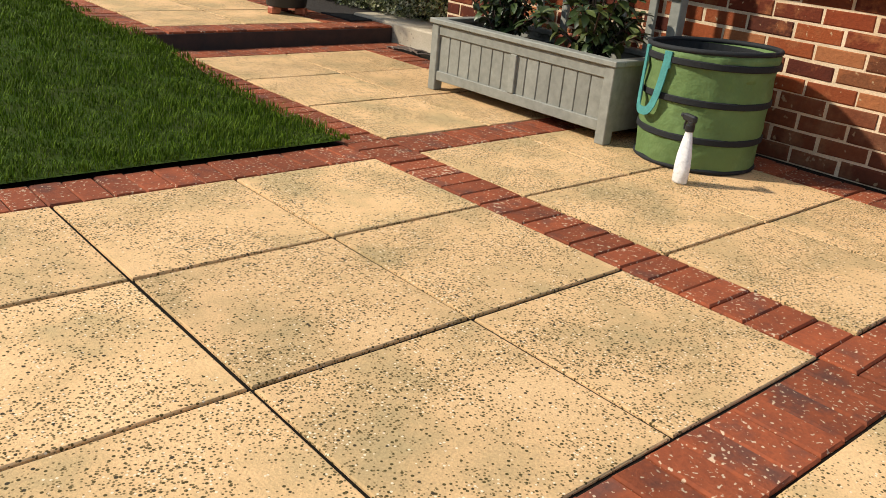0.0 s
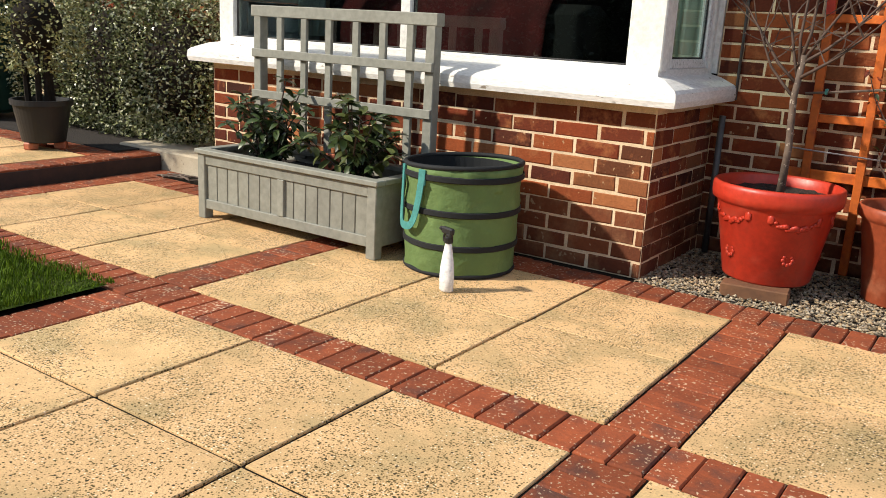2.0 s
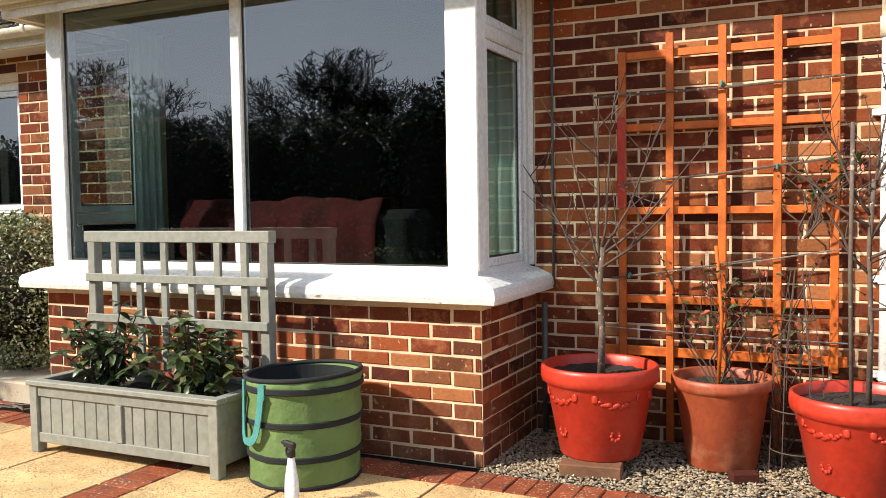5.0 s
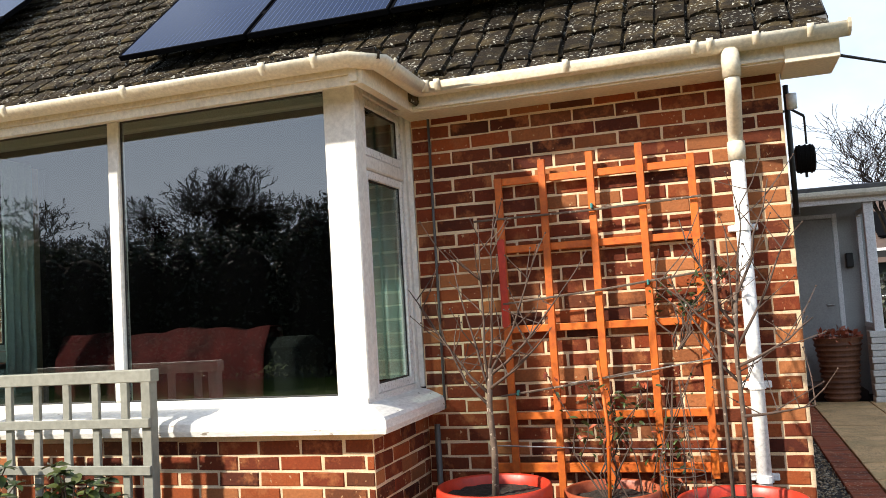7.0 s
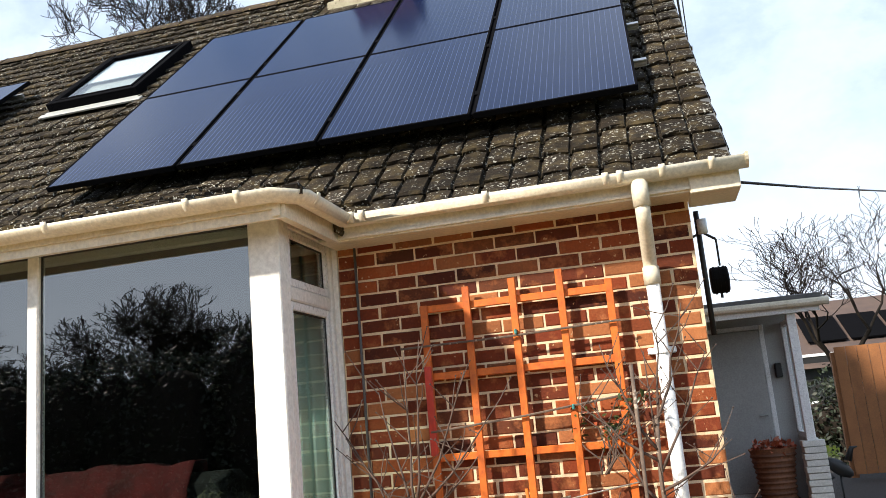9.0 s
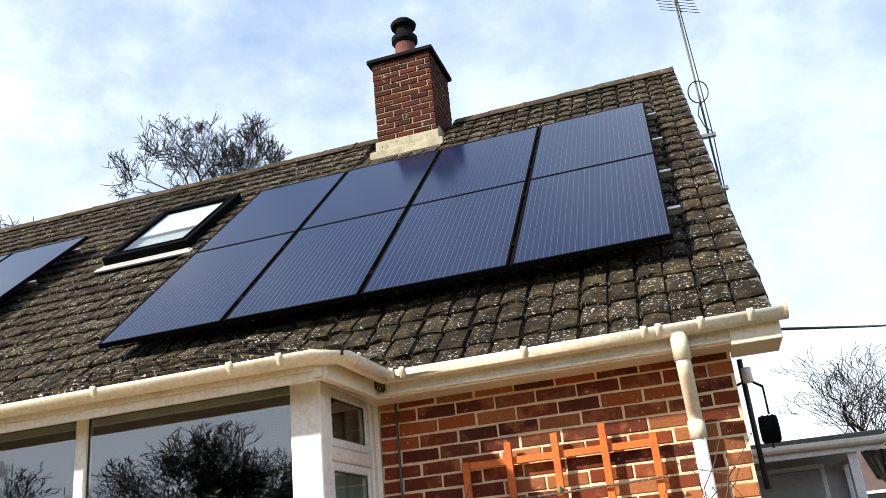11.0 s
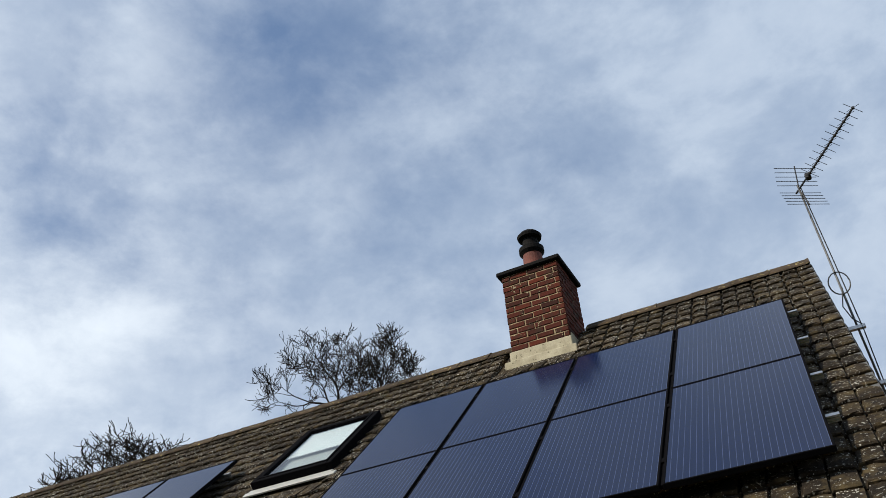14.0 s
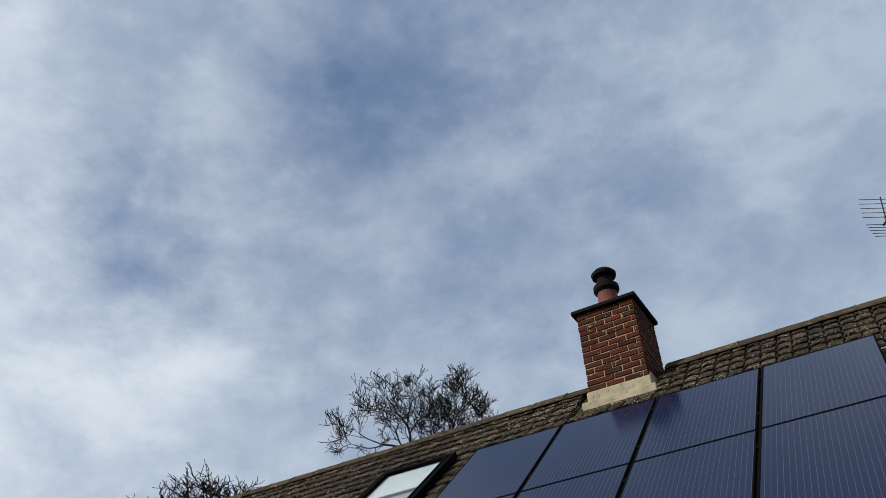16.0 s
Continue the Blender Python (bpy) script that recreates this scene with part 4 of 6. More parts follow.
part("flashing", bm, M_LEAD, chimney, "pale stepped mortar flashing")
pot = part("chimney_pot", lathem([(0.15, CZ + 0.05), (0.14, CZ + 0.10), (0.125, CZ + 0.42), (0.135, CZ + 0.45), (0.11, CZ + 0.46)], 24, (-1.451, 6.717, 0)), M_POTRED, chimney, "dark red clay pot", smooth=False)
part("cowl", lathem([(0.13, CZ + 0.42), (0.165, CZ + 0.46), (0.165, CZ + 0.52), (0.12, CZ + 0.55), (0.10, CZ + 0.58), (0.10, CZ + 0.66), (0.155, CZ + 0.68), (0.165, CZ + 0.72), (0.12, CZ + 0.77), (0.02, CZ + 0.79)], 24, (-1.451, 6.717, 0)), M_SOOT, pot, "black metal cowl")


# ---------------------------------------------------------------- solar panels and roof window
PAN_W, PAN_H = 0.992, 1.64
ROOF_TILT = math.degrees(math.atan(SLOPE))


def solar_panel():
    p = thing("solar_panel", None, "dark blue solar panel in a black frame", "solar panel", "solar panels on the roof")
    bm = bmesh.new()
    box(bm, 0, PAN_W, 0, 0.012, -0.04, 0.0, bevel=0.003)
    box(bm, 0, PAN_W, PAN_H - 0.012, PAN_H, -0.04, 0.0, bevel=0.003)
    box(bm, 0, 0.016, 0.012, PAN_H - 0.012, -0.04, 0.0, bevel=0.003)
    box(bm, PAN_W - 0.016, PAN_W, 0.012, PAN_H - 0.012, -0.04, 0.0, bevel=0.003)
    part("frame", bm, M_BLACKFRAME, p)
    part("cell_sheet", boxm(0.010, PAN_W - 0.010, 0.008, PAN_H - 0.008, -0.03, -0.003), M_SOLAR, p)
    return p


def on_panels(x, y, lift=0.0):
    """The pose of a thing that lies in the panels' plane, its y axis up the slope."""
    z = 3.195 + SLOPE * (y - 2.865)
    return pose(x, y, z, ROOF_TILT, 0, 0) @ pose(0, 0, lift)


cosr = math.cos(math.atan(SLOPE))
proto = solar_panel()
first = True
for x_right, y_low, cols in ((1.27, 2.865, 4), (-4.85, 2.74, 4)):
    for c in range(cols):
        for r in range(2):
            m = on_panels(x_right - (c + 1) * 1.015 + 0.02, y_low + r * (PAN_H + 0.008) * cosr)
            if first:
                proto.matrix_basis = m
                first = False
            else:
                copy_thing(proto, m)


def rail(x0, x1, y):
    r = thing("mounting_rail", on_panels((x0 + x1) / 2, y, -0.06), "silver aluminium rail under the solar panels", "rail", "rails under the panels")
    h = (x1 - x0) / 2
    bm = bmesh.new()
    for zz in (-0.02, 0.0, 0.018):
        box(bm, -h, h, -0.02, 0.02, zz - 0.004, zz + 0.004)
    box(bm, -h, h, -0.004, 0.004, -0.02, 0.018)
    part("rail_bar", bm, M_STEEL, r)
    for s in (-0.7, 0.0, 0.7):
        part("roof_hook", boxm(s * h - 0.02, s * h + 0.02, -0.03, 0.03, -0.12, -0.022), M_STEEL, r)


for yy in (3.25, 3.82, 4.45, 5.05):
    rail(-2.82, 1.35, yy)
    rail(-8.9, -4.76, yy - 0.1)

# cables in the gaps between the columns of panels
for c in range(1, 4):
    x = 1.27 - c * 1.015 + 0.0105
    q = thing("panel_clamp", on_panels(x, 2.865, -0.01), "black clamps between the solar panels", "clamp", "clamps between panels")
    part("clamp_strip", boxm(-0.009, 0.009, 0.02, 3.28, -0.03, -0.006), M_BLACKFRAME, q)
    for s in (0.35, 1.3, 2.0, 2.95):
        part("clamp_bolt", boxm(-0.013, 0.013, s - 0.03, s + 0.03, -0.006, 0.008, bevel=0.003), M_BLACKFRAME, q)


def roof_window():
    w_, h_ = 0.996, 1.39
    t = thing("roof_window", on_panels(-4.26, 4.646, -0.115), "dark framed roof window lying in the tiles", "roof window")
    part("frame", sash_frame_flat(0, w_, 0, h_, -0.09, 0.03, 0.06), M_BLACKFRAME, t, "dark metal roof window frame")
    part("sash", sash_frame_flat(0.07, w_ - 0.07, 0.07, h_ - 0.07, 0.0, 0.035, 0.03), M_BLACKFRAME, t)
    g = part("pane", boxm(0.10, w_ - 0.10, 0.10, h_ - 0.10, 0.008, 0.014), M_ROOFGLASS, t, "sky-reflecting glass")
    glaze(g, (0, 0, 1))
    g.visible_shadow = False
    part("blind", boxm(0.11, w_ - 0.11, 0.62, h_ - 0.11, -0.02, -0.012), M_BOTTLE, t, "white roller blind half down")
    # grey board hides the deck and gives the pane a mirrored-sky tone
    part("backing", boxm(0.06, w_ - 0.06, 0.06, h_ - 0.06, -0.06, -0.05), M_GREYDOOR, t, "grey board under the glass, toned like mirrored sky")
    part("apron", boxm(-0.06, w_ + 0.06, -0.12, 0.0, -0.075, -0.050, bevel=0.006), M_GREYDOOR, t, "pale pleated lead apron")


def sash_frame_flat(a, b, c, d, z0, z1, t):
    bm = bmesh.new()
    box(bm, a, a + t, c, d, z0, z1, bevel=0.005)
    box(bm, b - t, b, c, d, z0, z1, bevel=0.005)
    box(bm, a + t, b - t, d - t, d, z0, z1, bevel=0.005)
    box(bm, a + t, b - t, c, c + t, z0, z1, bevel=0.005)
    return bm


roof_window()


# ---------------------------------------------------------------- aerial at the gable
def aerial():
    t = thing("tv_aerial", pose(1.84, 6.3, 0), "television aerial on a tall thin steel mast", "aerial")
    part("mast", tubem([(0.01, 0, 4.55), (-0.03, 0, 7.16)], 0.011, 8), M_GREYPIPE, t, smooth=True)
    part("cable", tubem([(0.03, -0.02, 4.6), (0.04, -0.02, 5.3), (0.02, -0.03, 6.1), (-0.01, -0.02, 7.1)], 0.006, 5), M_BLACK, t)
    loop = [(-0.01 + 0.10 * math.cos(a), -0.02, 5.86 + 0.13 * math.sin(a)) for a in [2 * math.pi * i / 16 for i in range(17)]]
    part("cable", tubem(loop, 0.007, 5), M_BLACK, t)
    part("cable", tubem([(0.0, -0.02, 5.8), (-0.06, -0.02, 5.6), (-0.02, -0.02, 5.45), (0.06, -0.02, 5.35)], 0.006, 5), M_BLACK, t)
    for z in (5.35, 4.75):
        part("bracket", boxm(-0.42, 0.07, -0.025, 0.025, z - 0.02, z + 0.02, bevel=0.004), M_STEEL, t)
    boom = Vector((0.66, -1.05, 0.03))
    o = Vector((-0.03, 0, 7.10))
    part("boom", tubem([o - boom * 0.06, o + boom], 0.011, 6), M_BLACK, t)
    d = boom.normalized()
    side = Vector((-d.y, d.x, 0)).normalized()
    for i in range(11):
        c = o + boom * (0.22 + 0.078 * i)
        for s in (1, -1):
            bm = bmesh.new()
            tube(bm, [c, c + side * 0.085 * s + Vector((0, 0, 0.055))], 0.003, 4)
            tube(bm, [c, c + side * 0.085 * s - Vector((0, 0, 0.055))], 0.003, 4)
            part("director", bm, M_BLACK, t)
        part("insulator", boxm(c.x - 0.014, c.x + 0.014, c.y - 0.014, c.y + 0.014, c.z - 0.014, c.z + 0.014, bevel=0.004), M_BLACK, t)
    part("junction_box", boxm(o.x + 0.09, o.x + 0.15, o.y - 0.20, o.y - 0.13, 7.08, 7.15, bevel=0.01), M_BLACK, t)
    for s, k in ((1, 0), (-1, 1)):
        part("reflector_arm", tubem([o, o + Vector((0, 0, 0.27 * s)) - d * 0.05 + d * 0.12], 0.007, 5), M_BLACK, t)
        for i in range(5):
            c = o + Vector((0, 0, s * (0.05 + 0.05 * i))) + d * (0.014 * i)
            part("reflector_rod", tubem([c - side * 0.24, c + side * 0.24], 0.0035, 4), M_BLACK, t)


aerial()


# ---------------------------------------------------------------- planter with trellis
def planter():
    X0, X1, Y0, Y1, H = -2.745, -1.53, 1.045, 1.50, 0.375
    cx, cy = (X0 + X1) / 2, (Y0 + Y1) / 2
    t = thing("planter", pose(cx, cy, 0), "sage-grey painted wooden trough planter with a trellis back", "planter")
    hx, hy = (X1 - X0) / 2, (Y1 - Y0) / 2
    p = 0.055
    for sx in (-1, 1):
        a, b = (-hx, -hx + p) if sx < 0 else (hx - p, hx)
        part("leg", boxm(a, b, -hy, -hy + p, 0.0, H - 0.03, bevel=0.004), M_SAGE, t)
        part("leg", boxm(a, b, hy - p, hy, 0.0, 1.07, bevel=0.004), M_SAGE, t)
    for y0, y1 in ((-hy + 0.006, -hy + 0.034), (hy - 0.034, hy - 0.006)):
        part("bottom_rail", boxm(-hx + p, hx - p, y0, y1, 0.055, 0.105, bevel=0.003), M_SAGE, t)
        part("top_rail", boxm(-hx + p, hx - p, y0, y1, H - 0.085, H - 0.03, bevel=0.003), M_SAGE, t)
        part("middle_post", boxm(-0.022, 0.022, y0 - 0.004, y1, 0.105, H - 0.085, bevel=0.003), M_SAGE, t)
        n = 14
        w = (2 * hx - 2 * p) / n
        for i in range(n):
            a = -hx + p + i * w
            part("plank", boxm(a + 0.0015, a + w - 0.0015, y0 + 0.010, y1 - 0.006, 0.10, H - 0.08, bevel=0.003), M_SAGE, t)
    for a, b in ((-hx + 0.006, -hx + 0.03), (hx - 0.03, hx - 0.006)):
        part("side_panel", boxm(a, b, -hy + p, hy - p, 0.055, H - 0.03, bevel=0.003), M_SAGE, t)
    for q in ((-hx - 0.012, hx + 0.012, -hy - 0.012, -hy + 0.05), (-hx - 0.012, hx + 0.012, hy - 0.06, hy - 0.002)):
        part("rim_board", boxm(*q, H - 0.03, H - 0.004, bevel=0.004), M_SAGE, t)
    for q in ((-hx - 0.012, -hx + 0.05), (hx - 0.05, hx + 0.012)):
        part("rim_board", boxm(*q, -hy + 0.05, hy - 0.06, H - 0.03, H - 0.005, bevel=0.004), M_SAGE, t)
    part("base_board", boxm(-hx + 0.03, hx - 0.03, -hy + 0.03, hy - 0.03, 0.06, 0.085), M_SAGE, t)
    # trellis
    part("trellis_cap", boxm(-hx - 0.02, hx + 0.01, hy - 0.058, hy + 0.004, 1.055, 1.115, bevel=0.004), M_SAGE, t)
    for z in (0.865, 0.645):
        part("trellis_rail", boxm(-hx, hx, hy - 0.073, hy - 0.057, z - 0.022, z + 0.022, bevel=0.003), M_SAGE, t)
    for x in (-2.55, -2.374, -2.201, -2.019, -1.847, -1.679):
        part("trellis_slat", boxm(x - cx - 0.021, x - cx + 0.021, hy - 0.056, hy - 0.036, H - 0.05, 1.056, bevel=0.003), M_SAGE, t)
    s = thing("potting_soil", pose(cx, cy, 0), "dark potting soil filling the planter", "soil")
    part("soil_surface", lumpy(-hx + 0.035, hx - 0.035, -hy + 0.04, hy - 0.04, 0.30, 0.02, 30, 14), M_SOIL, s)
    return cx, cy


def lumpy(x0, x1, y0, y1, z, amp, nx, ny):
    bm = bmesh.new()
    g = [[bm.verts.new((x0 + (x1 - x0) * i / nx, y0 + (y1 - y0) * j / ny, z + amp * noise.noise(Vector((i * 0.9, j * 0.9, z * 7))))) for j in range(ny + 1)] for i in range(nx + 1)]
    for i in range(nx):
        for j in range(ny):
            bm.faces.new((g[i][j], g[i + 1][j], g[i + 1][j + 1], g[i][j + 1]))
    r = bmesh.ops.extrude_face_region(bm, geom=bm.faces[:])
    for q in r["geom"]:
        if isinstance(q, bmesh.types.BMVert):
            q.co.z = z - 0.06
    return bm


PCX, PCY = planter()
LEAF_DARK = leaf_mesh("leaf", 0.072, 0.036, M_LEAF)
LEAF_PALE = leaf_mesh("leaf", 0.072, 0.040, M_LEAFY)


def shrub(x, y, z, rng, label, pale, height=0.40, wide=0.30, stems=22):
    t = thing("shrub", pose(x, y, z), label, "shrub", "shrubs in the planter")
    for i in range(stems):
        a = 2 * math.pi * i / stems + rng.uniform(-0.4, 0.4)
        out = wide * rng.uniform(0.25, 1.0)
        h = height * rng.uniform(0.62, 1.15) * (1.12 - 0.45 * out / wide)
        top = Vector((math.cos(a) * out, math.sin(a) * out * 0.8, h))
        mid = Vector((math.cos(a) * out * 0.45, math.sin(a) * out * 0.4, h * 0.55))
        part("stem", tubem([(0.02 * math.cos(a), 0.02 * math.sin(a), 0), mid, top], [0.007, 0.005, 0.003], 5), M_TWIG, t)
        for k in range(21):
            ring_ = k % 6
            b = 2 * math.pi * ring_ / 6 + rng.uniform(-0.35, 0.35) + (0.5 if k >= 6 else 0)
            tilt = rng.uniform(-5, 45) if k < 6 else rng.uniform(20, 75)
            base = top if k < 6 else (top.lerp(mid, rng.uniform(0.1, 1.0)) if k < 15 else mid.lerp(Vector((0, 0, 0.02)), rng.uniform(0.0, 0.6)))
            sc = rng.uniform(0.65, 1.15)
            mesh = LEAF_PALE if rng.random() < pale else LEAF_DARK
            part("leaf", mesh, None, t, m=Matrix.Translation(base) @ Euler((rng.uniform(-0.4, 0.4), -radians(tilt) if k < 6 else radians(tilt * 0.4), b)).to_matrix().to_4x4() @ Matrix.Diagonal((sc, sc, sc, 1)))
    return t


shrub(-2.40, 1.24, 0.30, random.Random(3), "dark green glossy-leaved shrub in the planter", 0.08)
shrub(-1.83, 1.24, 0.30, random.Random(8), "yellowish green broad-leaved shrub in the planter", 0.5, height=0.37)


# a terracotta tile leaning in the trough between the shrubs
solid("clay_pot_shard", boxm(-0.13, 0.13, -0.012, 0.012, 0, 0.09, bevel=0.006, m=pose(-2.09, 1.43, 0.29, -8, 0, 3)), M_TERRA, "orange clay tile standing in the planter soil", "tile")


# ---------------------------------------------------------------- garden bin and spray bottle
def garden_bin():
    R, H = 0.262, 0.475
    t = thing("garden_bin", pose(-1.225, 1.285, 0), "green canvas pop-up garden bin with black bands", "garden bin")
    bm = bmesh.new()
    n = 64
    rows = []
    prof = [(0.245, 0.0), (0.252, 0.02), (0.250, 0.10), (0.258, 0.17), (0.252, 0.24), (0.262, 0.31), (0.256, 0.38), (0.268, 0.45), (0.266, H)]
    for r, z in prof:
        rows.append([])
        for k in range(n):
            a = 2 * math.pi * k / n
            w = 0.007 * noise.noise(Vector((math.cos(a) * 3, math.sin(a) * 3, z * 9))) + 0.003 * math.sin(a * 11 + z * 40)
            if z in (0.0, H):
                w = 0
            rows[-1].append(bm.verts.new(((r + w) * math.cos(a), (r + w) * math.sin(a), z + (0.012 * math.cos(a) if z > 0.4 else 0))))
    inner_ = []
    for r, z in ((0.256, H), (0.246, 0.25), (0.238, 0.02)):
        inner_.append([bm.verts.new((r * math.cos(2 * math.pi * k / n), r * math.sin(2 * math.pi * k / n), z + (0.012 * math.cos(2 * math.pi * k / n) if z > 0.4 else 0))) for k in range(n)])
    for a, b in zip(rows, rows[1:]):
        for k in range(n):
            bm.faces.new((a[k], a[(k + 1) % n], b[(k + 1) % n], b[k]))
    seq = [rows[-1]] + inner_
    for a, b in zip(seq, seq[1:]):
        for k in range(n):
            bm.faces.new((a[k], a[(k + 1) % n], b[(k + 1) % n], b[k]))
    bm.faces.new(inner_[-1])
    bm.faces.new(list(reversed(rows[0])))
    part("fabric_body", bm, M_CANVAS, t, "creased green canvas", smooth=True)
    part("lining", lathem([(0.233, 0.03), (0.2335, 0.035), (0.241, 0.25), (0.252, 0.462), (0.2535, 0.462)], 48, close=False), M_BAND, t, "black lining")
    for z, r in ((0.135, 0.2575), (0.285, 0.2625), (0.435, 0.2695)):
        part("band", lathem([(r, z - 0.014), (r + 0.005, z - 0.010), (r + 0.005, z + 0.010), (r, z + 0.014)], 64, close=False), M_BAND, t, "black webbing band")
    rim = [(0.262 * math.cos(a), 0.262 * math.sin(a), H + 0.004 + 0.012 * math.cos(a)) for a in [2 * math.pi * i / 48 for i in range(49)]]
    part("rim", tubem(rim, 0.011, 8), M_BAND, t, "black bound rim", smooth=True)
    foot = [(0.248 * math.cos(a), 0.248 * math.sin(a), 0.011) for a in [2 * math.pi * i / 48 for i in range(49)]]
    part("bottom_hoop", tubem(foot, 0.010, 8), M_BAND, t, smooth=True)
    # a teal carrying loop on the side that faces out
    for dz in (0.0,):
        pts = []
        a0, a1 = radians(-130), radians(-97)
        for i in range(17):
            s = i / 16
            a = a0 + (a1 - a0) * s
            drop = 0.225 * (1 - (2 * s - 1) ** 4)
            r = 0.275 + 0.02 * math.sin(math.pi * s)
            pts.append(Vector((r * math.cos(a), r * math.sin(a), 0.435 - drop)))
        bm = bmesh.new()
        last = None
        for i, p in enumerate(pts):
            a = math.atan2(p.y, p.x)
            tang = (pts[min(i + 1, 16)] - pts[max(i - 1, 0)]).normalized()
            nrm = Vector((math.cos(a), math.sin(a), 0))
            wv = tang.cross(nrm).normalized() * 0.017
            row = [bm.verts.new(p + wv + nrm * 0.002), bm.verts.new(p - wv + nrm * 0.002), bm.verts.new(p - wv - nrm * 0.002), bm.verts.new(p + wv - nrm * 0.002)]
            if last:
                for k in range(4):
                    bm.faces.new((last[k], last[(k + 1) % 4], row[(k + 1) % 4], row[k]))
            last = row
        part("handle", bm, M_STRAP, t, "teal webbing handle")
        for a in (a0, a1):
            part("handle_patch", boxm(-0.018, 0.018, -0.004, 0.004, 0.40, 0.465, m=Matrix.Rotation(a + math.pi / 2, 4, "Z") @ Matrix.Translation((0, -0.273, 0))), M_STRAP, t, "teal stitched tab")


garden_bin()


def spray_bottle():
    t = thing("spray_bottle", pose(-1.035, 0.91, 0, 0, 0, -20), "white spray bottle with a black trigger head", "spray bottle")
    bm = bmesh.new()
    rows = []
    prof = [(0.030, 0.0), (0.036, 0.006), (0.037, 0.07), (0.034, 0.11), (0.027, 0.15), (0.020, 0.185), (0.0135, 0.205), (0.0135, 0.215)]
    for r, z in prof:
        rows.append([bm.verts.new((r * math.cos(2 * math.pi * k / 20), 0.72 * r * math.sin(2 * math.pi * k / 20) if z < 0.19 else r * math.sin(2 * math.pi * k / 20), z)) for k in range(20)])
    for a, b in zip(rows, rows[1:]):
        for k in range(20):
            bm.faces.new((a[k], a[(k + 1) % 20], b[(k + 1) % 20], b[k]))
    bm.faces.new(list(reversed(rows[0])))
    bm.faces.new(rows[-1])
    part("bottle", bm, M_BOTTLE, t, "white plastic bottle", smooth=True)
    part("collar", lathem([(0.017, 0.205), (0.018, 0.208), (0.018, 0.228), (0.012, 0.232)], 16), M_BLACK, t)
    head = part("spray_head", boxm(-0.045, 0.028, -0.011, 0.011, 0.240, 0.268, bevel=0.006), M_BLACK, t, "black spray head")
    part("neck", boxm(-0.012, 0.020, -0.010, 0.010, 0.228, 0.245, bevel=0.004), M_BLACK, t)
    part("nozzle", tubem([(-0.045, 0, 0.256), (-0.058, 0, 0.256)], 0.009, 10), M_BLACK, head)
    part("trigger", tubem([(-0.026, 0, 0.243), (-0.034, 0, 0.225), (-0.030, 0, 0.205)], 0.005, 6), M_BLACK, t)


spray_bottle()


# ---------------------------------------------------------------- pots with bare trees
def pot_profile(R, H, rim):
    r0 = R * 0.68
    return [(r0 * 0.96, 0.0), (r0, 0.008), (R * 0.90, H - rim - 0.01), (R * 0.93, H - rim), (R * 0.985, H - rim + 0.01), (R, H - rim * 0.6), (R, H - 0.02), (R * 0.985, H - 0.004),
            (R * 0.955, H), (R * 0.92, H - 0.008), (R * 0.90, H - 0.05), (R * 0.87, H - 0.10)]


